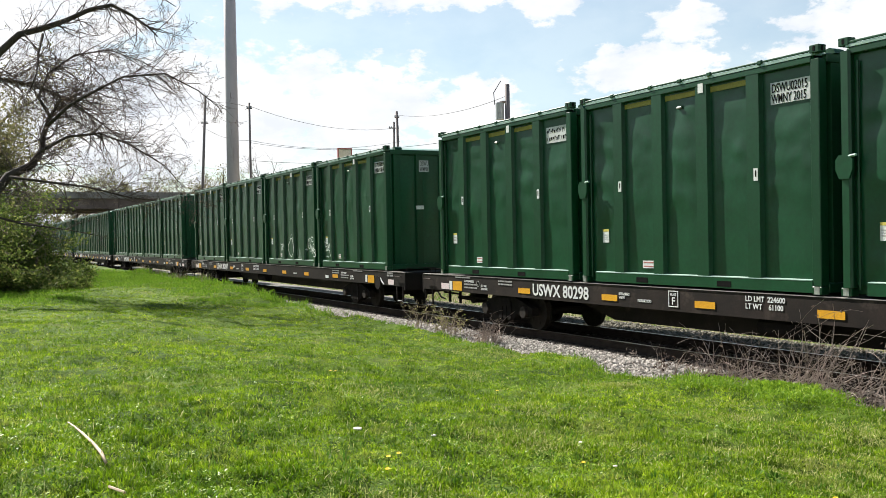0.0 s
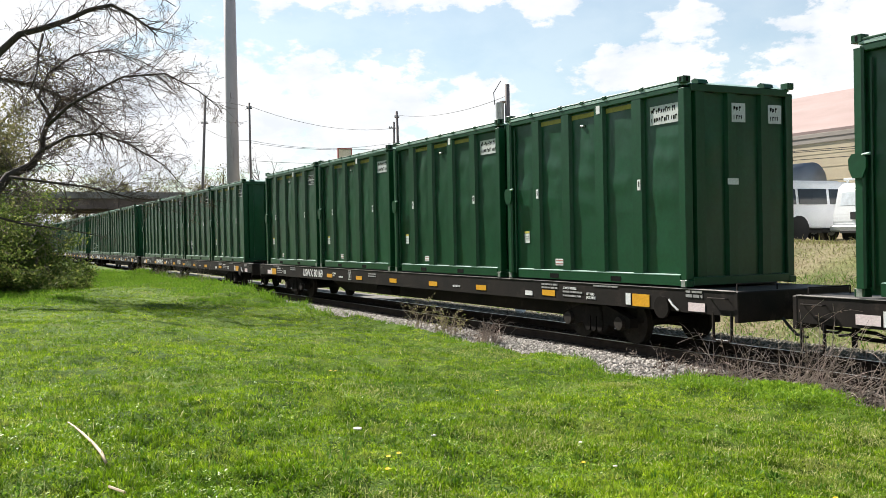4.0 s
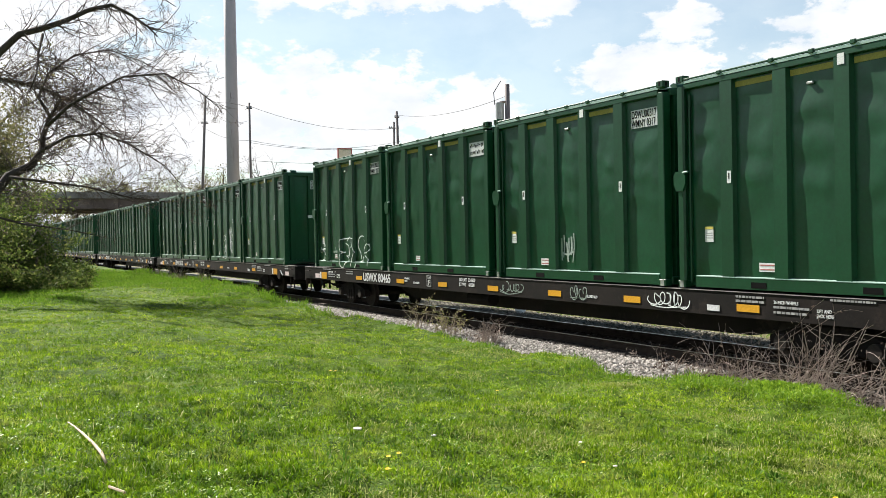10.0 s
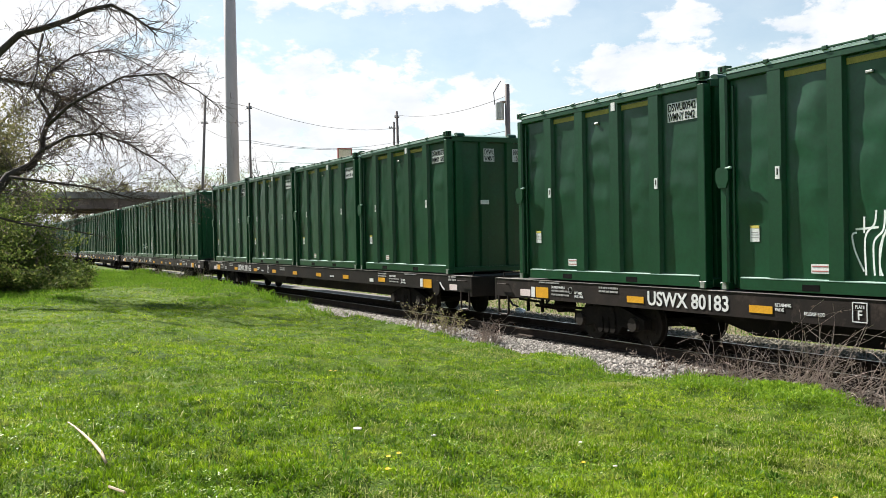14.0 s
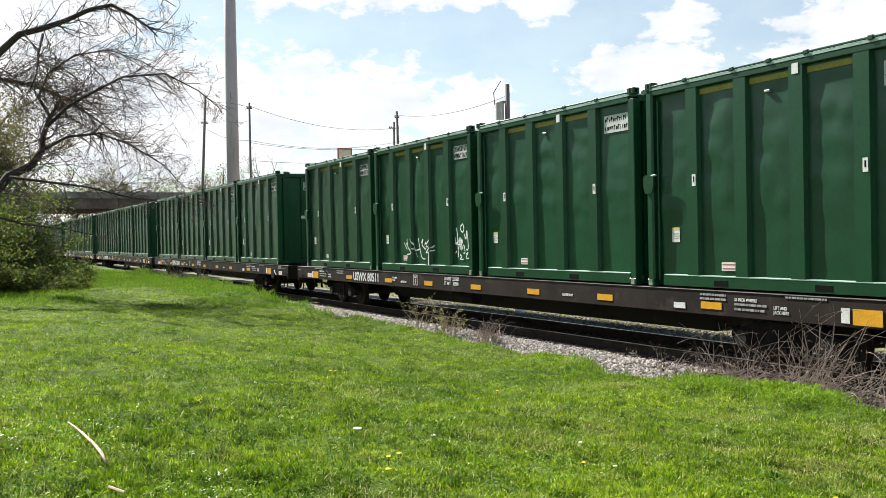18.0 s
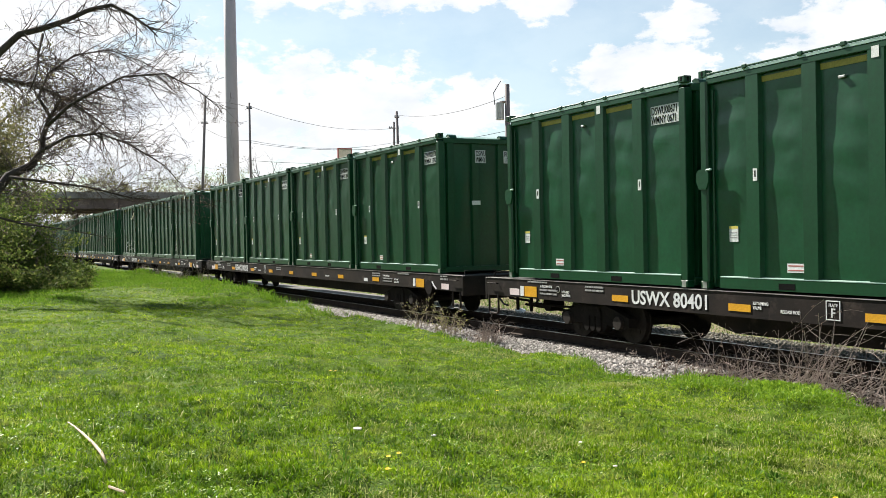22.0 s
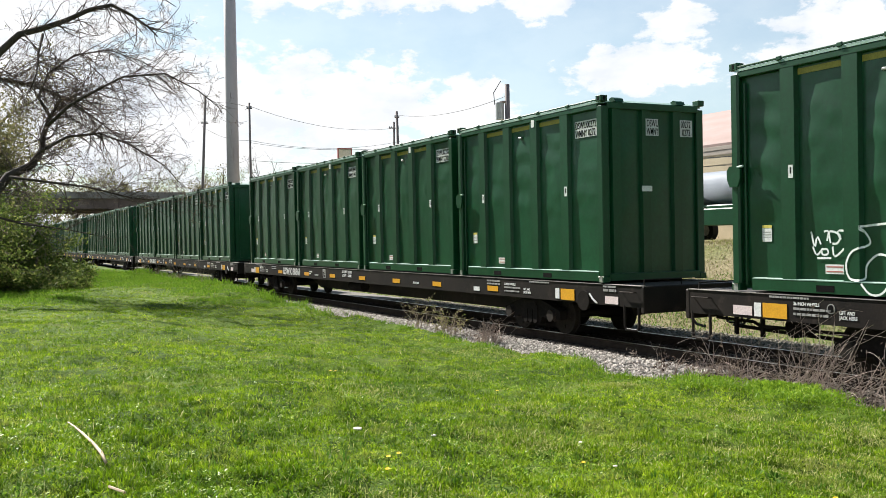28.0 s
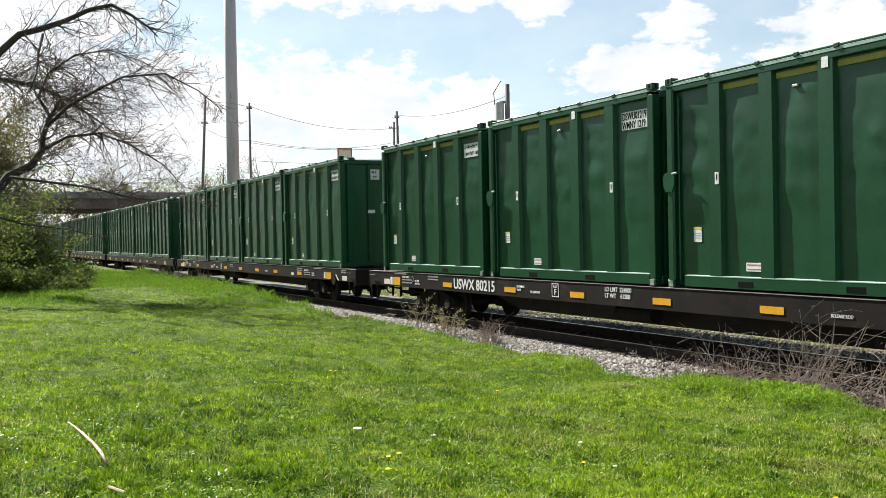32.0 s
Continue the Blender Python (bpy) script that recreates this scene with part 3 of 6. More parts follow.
def waste_container(seed, detailed=True):
    c = thing("waste_container", "dark green dented steel waste container with upright ribs on a flatcar", "container", "waste containers on the train")
    part("shell", SHELLS[seed % len(SHELLS)], None, c, "dented green side plates")
    part("lid", LID, None, c, "pale green folded lid")
    part("floor_frame", FLOOR, None, c)
    sides = ((Matrix.Identity(4), 1), (Matrix.Translation((L, W, 0)) @ MIRROR, 0))
    for m, near in sides[:2 if detailed else 1]:
        for x in RIBS:
            part("rib", RIB, None, c, at=m @ Matrix.Translation((x, 0, 0.14)))
        part("top_rail", TOP_RAIL, None, c, at=m)
        part("bottom_rail", BOTTOM, None, c, at=m)
        for x in (0.0, L):
            part("corner_post", POST, None, c, at=m @ Matrix.Translation((x, 0, 0)) @ (Matrix.Identity(4) if x == 0 else Matrix.Diagonal((-1, 1, 1, 1))))
            for z in (0.0, HC - 0.02):
                k = part("corner_casting", CASTING, None, c, at=m @ Matrix.Translation((x - 0.02 if x == 0 else L - 0.158, -0.02, z)))
                if detailed and near:
                    part("slot", HOLE, None, k, at=(0.09, 0, 0.06))
                    if z > 0 and x > 0:
                        part("slot", HOLE, None, k, at=Matrix.Translation((0.178, 0.08, 0.06)) @ FRONT)
                    if z == 0:
                        part("slot_rim", SLOT_RIM, None, k, "bare steel rim", at=(0.09, -0.0035, 0.06))
        if not near:
            continue
        part("lip", BOTTOM_LIP, None, c, "lip of the bottom rail, painted pale as if lit", at=m)
        for x in (1.88, 4.03):
            part("fork_pocket", POCKET, None, c, at=m @ Matrix.Translation((x, -0.006, 0)))
        if detailed:
            part("gasket", LID_BAR, None, c, at=m)
            for x in (1.05, 2.2, 3.0, 3.75, 4.9):
                part("clamp", HINGE, None, c, at=m @ Matrix.Translation((x, 0, 0)))
        for x, w in ((1.77, 1.0), (2.94, 1.0), (4.12, 1.0)):
            part("strip", STRIP, None, c, "faded yellow strip", at=(x, PANEL - 0.008, HC - 0.235))
        if detailed:
            part("lock_rod", ROD, None, c, at=(0.265, 0.035, 0))
        part("strap", STRAP, None, c, "upright latch strap", at=(0.10, -0.004, 0))
        latch = part("latch", KNOB, None, c, at=(0.10, -0.036, 1.88))
        if detailed:
            part("latch_pin", LATCH_PIN, None, latch)
        for x in (1.25, 4.78):
            s = part("sticker", STICKER, None, c, "white sticker", at=(x, -0.003, 1.86))
            part("print", STICKER_BARS, None, s)
        s = part("sticker", WARNING, None, c, "white and yellow warning sticker", at=(0.68, PANEL - 0.006, 0.92))
        part("print", WARN_TOP, None, s)
        part("print", WARN_BARS, None, s)
        s = part("sticker", NOTICE, None, c, "white notice with red print", at=(2.0, PANEL - 0.014, 0.38))
        part("print", NOTICE_BARS, None, s)
        part("sticker", WARNING, None, c, "pale yellow sticker", at=Matrix.Translation((3.53, -0.004, HC - 0.19)) @ Matrix.Diagonal((0.62, 1, 0.62, 1)))
        part("bracket", BRACKET, None, c, "bare steel bracket", at=(2.92, PANEL - 0.02, 3.16))
        part("number_panel", PLATE_SIDE, None, c, "white panel with black numbers", at=(5.05, PANEL - 0.010, 2.93))
    for m in (Matrix.Translation((L, 0, 0)) @ FRONT, Matrix.Translation((0, W, 0)) @ FRONT.inverted()):
        for y in END_RIBS:
            part("rib", END_RIB, None, c, at=m @ Matrix.Translation((y, 0, 0.14)))
        part("end_rail", END_TOP, None, c, at=m @ Matrix.Rotation(math.pi / 2, 4, "Z") @ Matrix.Translation((0, -W, 0)))
        part("end_rail", END_BOTTOM, None, c, at=m @ Matrix.Rotation(math.pi / 2, 4, "Z") @ Matrix.Translation((0, -W, 0)))
        for y in (0.42, 1.98):
            part("lid_hook", HOOK, None, c, at=m @ Matrix.Translation((y, 0.05, HC + 0.0)))
    m = Matrix.Translation((L, 0, 0)) @ FRONT
    for y in (1.09, 1.97):
        part("number_panel", PLATE_END, None, c, "white panel with black numbers", at=m @ Matrix.Translation((y, -0.004, 2.93)))
    part("sticker", NOTICE, None, c, "small white plate", at=m @ Matrix.Translation((1.10, -0.003, 1.86)) @ Matrix.Diagonal((0.75, 1, 0.8, 1)))
    return c


protos = [waste_container(k) for k in range(5)]
far_protos = [waste_container(k, False) for k in range(2)]


def shell_of(car, place):
    """Which of the dented shells a container has."""
    return (car * 4 + place * 3 + car // 3) % len(SHELLS)


TRAIN = []                           # (thing, offset along the train, y, z)
for car in range(CARS):
    for place in range(4):
        pool = protos if car < NEAR_CARS else far_protos
        proto = pool[shell_of(car, place) % len(pool)]
        c = copy_thing(proto, pose(0, 0, 0))
        TRAIN.append((c, -car * PITCH - 0.03 + place * (L + GAP), NEAR_Y, DECK))
        if car >= NEAR_CARS:
            continue
        num = NUMBERS.get((car, place))
        panels = [o for o in c.children if o.name.startswith("number_panel")]
        if num:
            tagged(c, "dark green dented steel waste container numbered " + num)
            spots = ((panels[0], "DSWU" + num, 0.02, 0.185, 0.66), (panels[0], "WMNY " + num[1:], 0.02, 0.02, 0.66), (panels[1], "DSWU", 0.02, 0.185, 0.55),
                     (panels[1], "WMNY", 0.02, 0.02, 0.5), (panels[2], num, 0.02, 0.185, 0.55), (panels[2], num[1:], 0.05, 0.02, 0.55))
            for pan, text, x, z, sq in spots:
                part("lettering", LETTERS[text, 0.135], None, pan, at=(x, -0.006, z))
        else:
            if not PRINT_BARS:
                for key, wide in (("side", 0.74), ("end", 0.25)):
                    bmb = bmesh.new()
                    for zz in (0.04, 0.20):
                        xx, rb = 0.04, random.Random(int(wide * 100) + int(zz * 100))
                        while xx < wide - 0.03:
                            low, tall = rb.uniform(0, 0.02), rb.uniform(0.06, 0.10)
                            box(xx, xx + 0.016, -0.007, -0.003, zz + low, zz + low + tall, bm=bmb)
                            if rb.random() < 0.7:
                                box(xx + 0.016, xx + 0.042, -0.007, -0.003, zz + low + rb.uniform(0, tall - 0.02), zz + low + tall, bm=bmb)
                            xx += rb.uniform(0.055, 0.075)
                    PRINT_BARS[key] = mesh_of(bmb, "print", M_BLACK)
            for pan, key in zip(panels, ("side", "end", "end")):
                part("print", PRINT_BARS[key], None, pan)
for proto in protos + far_protos:
    for o in (*proto.children_recursive, proto):
        bpy.data.objects.remove(o)

# ---------------------------------------------------------------- flatcars
CAR0, CAR1 = -1.15, 4 * L + 3 * GAP + 1.15      # ends of the deck
YC = W / 2                                       # middle, in the car's space
SILL_TOP, SILL_LOW = DECK - 0.035, DECK - 0.44
sill_prof = [(0.0, SILL_LOW), (0.0, SILL_TOP), (0.10, SILL_TOP), (0.10, SILL_TOP - 0.03), (0.03, SILL_TOP - 0.03), (0.03, SILL_LOW + 0.03), (0.10, SILL_LOW + 0.03), (0.10, SILL_LOW)]
SILL = mesh_of(extrude_profile(sill_prof, CAR0, CAR1), "side_sill", M_CAR)
DECK_ME = mesh_of(box(CAR0, CAR1, 0.10, W - 0.10, SILL_TOP - 0.05, SILL_TOP - 0.004), "deck", M_DECK)
# deep centre sill, tapering towards the trucks
bm = bmesh.new()
for y0, y1 in ((YC - 0.36, YC + 0.36),):
    prof = [(CAR0, SILL_TOP - 0.06), (CAR0, 0.72), (4.8, 0.70), (6.2, 0.36), (CAR1 - 6.5, 0.36), (CAR1 - 5.3, 0.70), (CAR1, 0.72), (CAR1, SILL_TOP - 0.06)]
    extrude_profile([(x, z) for x, z in prof], y0, y1, "y", bm)
CENTRE = mesh_of(bm, "centre_sill", M_CAR)
CROSS = mesh_of(box(-0.06, 0.06, 0.11, W - 0.11, SILL_LOW + 0.02, SILL_TOP - 0.055), "crossbearer", M_CAR)
END_SILL = mesh_of(box(-0.06, 0.04, -0.005, W + 0.005, SILL_LOW - 0.10, SILL_TOP + 0.002, 0.015), "end_sill", M_CAR)
GRAB = mesh_of(tube([(0, 0, 0), (0, -0.06, 0.0), (0.42, -0.06, 0.0), (0.42, 0, 0)], 0.012, 6), "grab_iron", M_CAR)
bm = bmesh.new()
tube([(0, 0, 0.05), (0, 0, -0.36), (0.03, 0, -0.41), (0.08, 0, -0.43), (0.36, 0, -0.43), (0.41, 0, -0.40), (0.43, 0, -0.34), (0.43, 0, 0.05)], 0.026, 6, bm)
STEP = mesh_of(bm, "sill_step", M_CAR)
STEP_EDGE = mesh_of(box(0.02, 0.40, -0.02, 0.0, -0.43, -0.41), "tread", M_WHITE)
bm = box(0, 0.85, -0.10, 0.10, 0.78, 0.98, 0.02)
box(0.80, 1.03, -0.16, 0.15, 0.70, 1.02, 0.05, bm)
COUPLER = mesh_of(bm, "coupler", M_TRUCK)
BRAKE_PIPE = mesh_of(tube([(-1.1, 0.62, 0.66), (-0.2, 0.60, 0.64), (0.1, 0.45, 0.60), (1.9, 0.45, 0.60)], 0.030, 6), "brake_pipe", M_TRUCK)
BRAKE_ROD = mesh_of(tube([(-0.9, 0.95, 0.50), (0.3, 0.90, 0.47), (1.95, 0.85, 0.44)], 0.035, 6), "brake_rod", M_TRUCK)
HANGER = mesh_of(box(-0.035, 0.035, 0.42, 0.48, 0.42, SILL_TOP - 0.06, 0.008), "hanger", M_TRUCK)
BRAKE_CYLINDER = mesh_of(disc(0.17, 0.50, 0.85, 14, None, 0.75, 0.62), "brake_cylinder", M_TRUCK)
# strip on the sill top: sunlight along the edge painted as a pale colour
FLANGE = mesh_of(box(CAR0, CAR1, -0.012, 0.10, SILL_TOP + 0.001, SILL_TOP + 0.012), "flange", M_FLANGE)
# the hole is a black disc on the sill, its dark depth painted
JACK_HOLE = mesh_of(disc(0.06, -0.004, 0.004, 14), "jacking_hole", M_BLACK)
JACK_RIM = mesh_of(disc(0.075, -0.002, 0.004, 14), "rim", M_STENCIL)
HOSE = mesh_of(tube([(0, 0, 0.75), (0.15, 0, 0.60), (0.35, 0, 0.45), (0.58, 0, 0.42)], 0.025, 8), "brake_hose", M_RUBBER)
CORNER_RAIL = mesh_of(tube([(0, 0, 0), (0, 0, 0.12), (0, 0.9, 0.12), (0, 0.9, 0)], 0.013, 6), "handrail", M_CAR)
# truck side frame with its arch, springs and journals
bm = bmesh.new()
frame_prof = [(-1.15, 0.52), (-1.15, 0.34), (-0.78, 0.30), (-0.46, 0.36), (-0.34, 0.20), (0.34, 0.20), (0.46, 0.36), (0.78, 0.30), (1.15, 0.34), (1.15, 0.52), (0.70, 0.66), (0.30, 0.76), (-0.30, 0.76), (-0.70, 0.66)]
extrude_profile(frame_prof, -0.09, 0.09, "y", bm)
SIDE_FRAME = mesh_of(bm, "side_frame", M_TRUCK)
bm = bmesh.new()
for x in (-0.20, 0.0, 0.20):
    for k in range(5):
        disc(0.085, -0.13, 0.02, 10, bm, x, 0.29 + 0.07 * k)
SPRING = mesh_of(bm, "springs", M_TRUCK)
CAP = mesh_of(disc(0.13, -0.17, 0.0, 14, None, 0, 0.42), "bearing_cap", M_WHEEL, )
BOLSTER = mesh_of(box(-0.24, 0.24, 0.12, W - 0.12, 0.50, 0.74, 0.03), "bolster", M_TRUCK)
WR = 0.42
bm = bmesh.new()
for s in (-1, 1):
    disc(WR, s * 0.755 - 0.07, s * 0.755 + 0.06, 28, bm)
    disc(WR + 0.027, s * 0.715 - 0.015, s * 0.715 + 0.015, 28, bm)
    for k in range(5):
        a = 2 * math.pi * k / 5
        disc(0.05, s * 0.755 - 0.085, s * 0.755 + 0.085, 8, bm, 0.26 * math.cos(a), 0.26 * math.sin(a))
disc(0.08, -0.95, 0.95, 12, bm)
WHEELSET = mesh_of(bm, "wheelset", M_WHEEL)
BRAKE_BEAM = mesh_of(tube([(0, 0.4, 0.36), (0, W - 0.4, 0.36)], 0.04, 6), "brake_beam", M_TRUCK)
TANK = mesh_of(extrude_profile([(0.32 + 0.16 * math.cos(k * math.pi / 6), 0.62 + 0.16 * math.sin(k * math.pi / 6)) for k in range(12)], 11.0, 12.1), "air_reservoir", M_TRUCK)
HAND_BRAKE = mesh_of(disc(0.20, -0.05, 0.0, 16, None, 0, 0.0), "brake_gear", M_TRUCK)
LEVER = mesh_of(tube([(0, -0.03, 0.10), (0.12, -0.04, 0.0), (0.24, -0.03, -0.08)], 0.02, 6), "lever", M_WHITE)


def bars(rows):
    """Unreadable small print: rows of (x0, x1, z0, z1)."""
    out = bmesh.new()
    for x0, x1, z0, z1 in rows:
        box(x0, x1, -0.004, 0.002, z0, z1, bm=out)
    return out


def words(x0, x1, z, h, step=0.09, seed=0):
    r = random.Random(seed)
    rows, x = [], x0
    while x < x1:
        w = min(r.uniform(0.6, 2.2) * step, x1 - x)
        rows.append((x, x + w, z, z + h))
        x += w + 0.3 * step
    return rows


AMBER = mesh_of(box(-0.25, 0.25, -0.004, 0.002, -0.06, 0.06), "reflector", M_AMBER)
AMBER_BIG = mesh_of(box(-0.25, 0.25, -0.004, 0.002, -0.115, 0.115), "reflector", M_AMBER)
WHITE_TAG = mesh_of(box(-0.075, 0.075, -0.004, 0.002, -0.11, 0.11), "label_plate", M_WHITE)
PINK_TAG = mesh_of(box(-0.21, 0.21, -0.004, 0.002, -0.075, 0.075), "label_plate", M_PINK)
SMALL_TAG = mesh_of(box(-0.15, 0.15, -0.004, 0.002, -0.05, 0.05), "label_plate", M_WHITE)
PRINT_A = mesh_of(bars(words(0, 0.72, -0.25, 0.036, 0.055, 2) + words(0, 0.66, -0.33, 0.036, 0.055, 3)), "stencil", M_STENCIL)
PRINT_B = mesh_of(bars(words(0, 0.62, -0.12, 0.036, 0.06, 4) + words(0, 0.62, -0.19, 0.036, 0.06, 5)), "stencil", M_STENCIL)
PRINT_TOP = mesh_of(bars(words(0, 0.8, -0.085, 0.030, 0.05, 7)), "stencil", M_STENCIL)
PRINT_END = mesh_of(bars(words(0, 0.42, -0.09, 0.035, 0.12, 8) + words(0, 0.42, -0.17, 0.05, 0.12, 9)), "stencil", M_STENCIL)
bm = bmesh.new()
for bb in ((-0.13, 0.13, 0.13, 0.145), (-0.13, 0.13, -0.145, -0.13), (-0.13, -0.115, -0.13, 0.13), (0.115, 0.13, -0.13, 0.13)):
    box(bb[0], bb[1], -0.004, 0.002, bb[2], bb[3], bm=bm)
PLATE_BOX = mesh_of(bm, "stencil", M_WHITE)
PLATE_F = LETTERS["F", 0.13]
LIFT = LETTERS["LIFT AND\nJACK HERE", 0.05]
NY = -0.006                                     # just proud of the sill
AXLES = [3.0 - 0.87, 3.0 + 0.87, CAR1 - 1.15 - 3.0 - 0.87, CAR1 - 1.15 - 3.0 + 0.87]


def flatcar(car):
    near = car < NEAR_CARS
    c = thing("flatcar", "black-brown railway flatcar with rusty sill and amber reflectors", "railway car", "flatcars of the train")
    part("deck", DECK_ME, None, c, "grey worn steel deck")
    part("side_sill", SILL, None, c)
    part("flange", FLANGE, None, c, "worn top edge of the sill, painted pale as if sunlit")
    part("side_sill", SILL, None, c, at=Matrix.Translation((0, W, 0)) @ Matrix.Diagonal((1, -1, 1, 1)))
    part("centre_sill", CENTRE, None, c)
    for k in range(9):
        part("crossbearer", CROSS, None, c, at=(1.0 + 3.0 * k, 0, 0))
    for x, f in ((CAR0, 1), (CAR1, -1)):
        end = part("end_sill", END_SILL, None, c, at=Matrix.Translation((x, 0, 0)) @ Matrix.Diagonal((f, 1, 1, 1)))
        part("coupler", COUPLER, None, c, at=Matrix.Translation((x + 0.25 * f, YC, 0)) @ Matrix.Diagonal((-f, 1, 1, 1)))
        if near:
            part("brake_hose", HOSE, None, c, at=Matrix.Translation((x, YC + 0.3 * f, 0)) @ Matrix.Diagonal((-f, 1, 1, 1)))
            part("handrail", CORNER_RAIL, None, c, at=(x + 0.12 * f, 0.15, SILL_TOP))
            for y in (0.02, W - 0.02):
                st = part("sill_step", STEP, None, c, at=(x + 0.1 if f > 0 else x - 0.55, y, SILL_LOW))
                if f < 0:
                    part("tread", STEP_EDGE, None, st, "white step edge")
            part("grab_iron", GRAB, None, c, at=(x + 0.15 if f > 0 else x - 0.6, 0, SILL_TOP - 0.12))
    for tx in (3.0, CAR1 - 1.15 - 3.0):
        part("bolster", BOLSTER, None, c, at=(tx, 0, 0))
        for y, f in ((0.25, 1), (W - 0.25, -1)):
            fr = part("side_frame", SIDE_FRAME, None, c, at=(tx, y, 0))
            if near and f > 0:
                part("spring_nest", SPRING, None, fr)
                for dx in (-0.87, 0.87):
                    part("bearing_cap", CAP, None, fr, at=(dx, 0, 0))
        if near:
            for dx in (-0.38, 0.38):
                part("brake_beam", BRAKE_BEAM, None, c, at=(tx + dx, 0, 0))
    wheels = [part("wheelset", WHEELSET, None, c, at=(x, YC, WR)) for x in AXLES]
    # paint marks on the near sill
    for x in (4.10, 7.28, 9.98, 12.65, 15.3, 17.95, 20.95):
        if x == 4.10 and car in (2, 10):
            continue
        part("reflector", AMBER, None, c, "amber reflective strip", at=(x, NY, DECK - 0.285))
    for x in (0.86, 24.1):
        part("reflector", AMBER_BIG, None, c, "large amber reflective panel", at=(x, NY, DECK - 0.29))
    if not near:
        return c, wheels
    part("label_plate", WHITE_TAG, None, c, at=(0.50, NY, DECK - 0.29))
    part("label_plate", WHITE_TAG, None, c, at=(23.72, NY, DECK - 0.28))
    part("label_plate", PINK_TAG, None, c, "pale pink label", at=(0.17, NY, DECK - 0.32))
    part("label_plate", PINK_TAG, None, c, "pale pink label", at=(25.62, NY, DECK - 0.335))
    part("label_plate", SMALL_TAG, None, c, at=(20.15, NY, DECK - 0.32))
    part("brake_pipe", BRAKE_PIPE, None, c)
    part("brake_rod", BRAKE_ROD, None, c)
    part("brake_cylinder", BRAKE_CYLINDER, None, c)
    for x in (-0.45, 0.15):
        part("hanger", HANGER, None, c, at=(x, 0, 0))
    hole = part("jacking_hole", JACK_RIM, None, c, "round jacking hole", at=(1.95, NY, DECK - 0.20))
    part("hole", JACK_HOLE, None, hole)
    for me, x in ((PRINT_A, 1.24), (PRINT_B, 2.95), (PRINT_TOP, 0.75), (PRINT_A, 21.5), (PRINT_B, 20.68), (PRINT_TOP, 22.6), (PRINT_END, 25.35)):
        part("stencil", me, None, c, at=(x, NY, DECK))
    for x in (1.24, 21.5):
        part("lettering", LETTERS["36 INCH WHEELS", 0.05], None, c, at=(x, NY, DECK - 0.18))
    for x in (2.10, 22.35):
        part("lettering", LIFT, None, c, at=(x, NY, DECK - 0.27))
    part("stencil", PLATE_BOX, None, c, at=(9.17, NY, DECK - 0.22))
    part("lettering", LETTERS["PLATE", 0.045], None, c, at=(9.09, NY, DECK - 0.165))
    part("lettering", PLATE_F, None, c, at=(9.125, NY, DECK - 0.32))
    for x in (8.16, 16.45):
        part("lettering", LETTERS["RELEASE ROD", 0.05], None, c, at=(x, NY, DECK - 0.32))
    part("brake_gear", HAND_BRAKE, None, c, at=(24.75, -0.02, DECK - 0.38))
    part("lever", LEVER, None, c, "white painted lever", at=(24.95, -0.02, DECK - 0.33))
    part("air_reservoir", TANK, None, c)
    part("lettering", LETTERS["RETAINING\nVALVE", 0.05], None, c, at=(7.58, NY, DECK - 0.22))
    if car < len(MARKS):
        part("lettering", LETTERS["USWX " + MARKS[car], 0.25], None, c, "white car number", at=(4.45, NY, DECK - 0.36))
    ld = LOADS.get(car)
    if ld:
        part("lettering", LETTERS["LD LMT  " + ld[0] + "\nLT WT    " + ld[1], 0.085], None, c, "white load figures", at=(10.93, NY, DECK - 0.165))
    else:
        part("stencil", PRINT_B, None, c, at=(10.75, NY, DECK - 0.03))
    tagged(c, "black-brown railway flatcar with amber reflectors" + (" marked USWX " + MARKS[car] if car < len(MARKS) else ""))
    return c, wheels


ROLLING = []
for car in range(CARS):
    c, wheels = flatcar(car)
    TRAIN.append((c, -car * PITCH, NEAR_Y, 0.0))
    ROLLING.append((wheels, -car * PITCH))

# ---------------------------------------------------------------- clouds, drifting slowly
DRIFT = []
m = bpy.data.materials.new("cloud_layer")
m.use_nodes = True
n, l = m.node_tree.nodes, m.node_tree.links
n.clear()
tc = n.new("ShaderNodeTexCoord")
sep = n.new("ShaderNodeSeparateXYZ")
l.new(tc.outputs["Object"], sep.inputs[0])


def calc(op, a, b=None):
    q = n.new("ShaderNodeMath")
    q.operation = op
    for sock, v in zip(q.inputs, (a, b)):
        if v is None:
            continue
        if hasattr(v, "is_linked"):
            l.new(v, sock)
        else:
            sock.default_value = v
    return q.outputs[0]


azim = calc("MULTIPLY", calc("ARCTAN2", sep.outputs[0], sep.outputs[1]), 57.2958)
flat = calc("SQRT", calc("ADD", calc("MULTIPLY", sep.outputs[0], sep.outputs[0]), calc("MULTIPLY", sep.outputs[1], sep.outputs[1])))
elev = calc("MULTIPLY", calc("ARCTAN2", sep.outputs[2], flat), 57.2958)
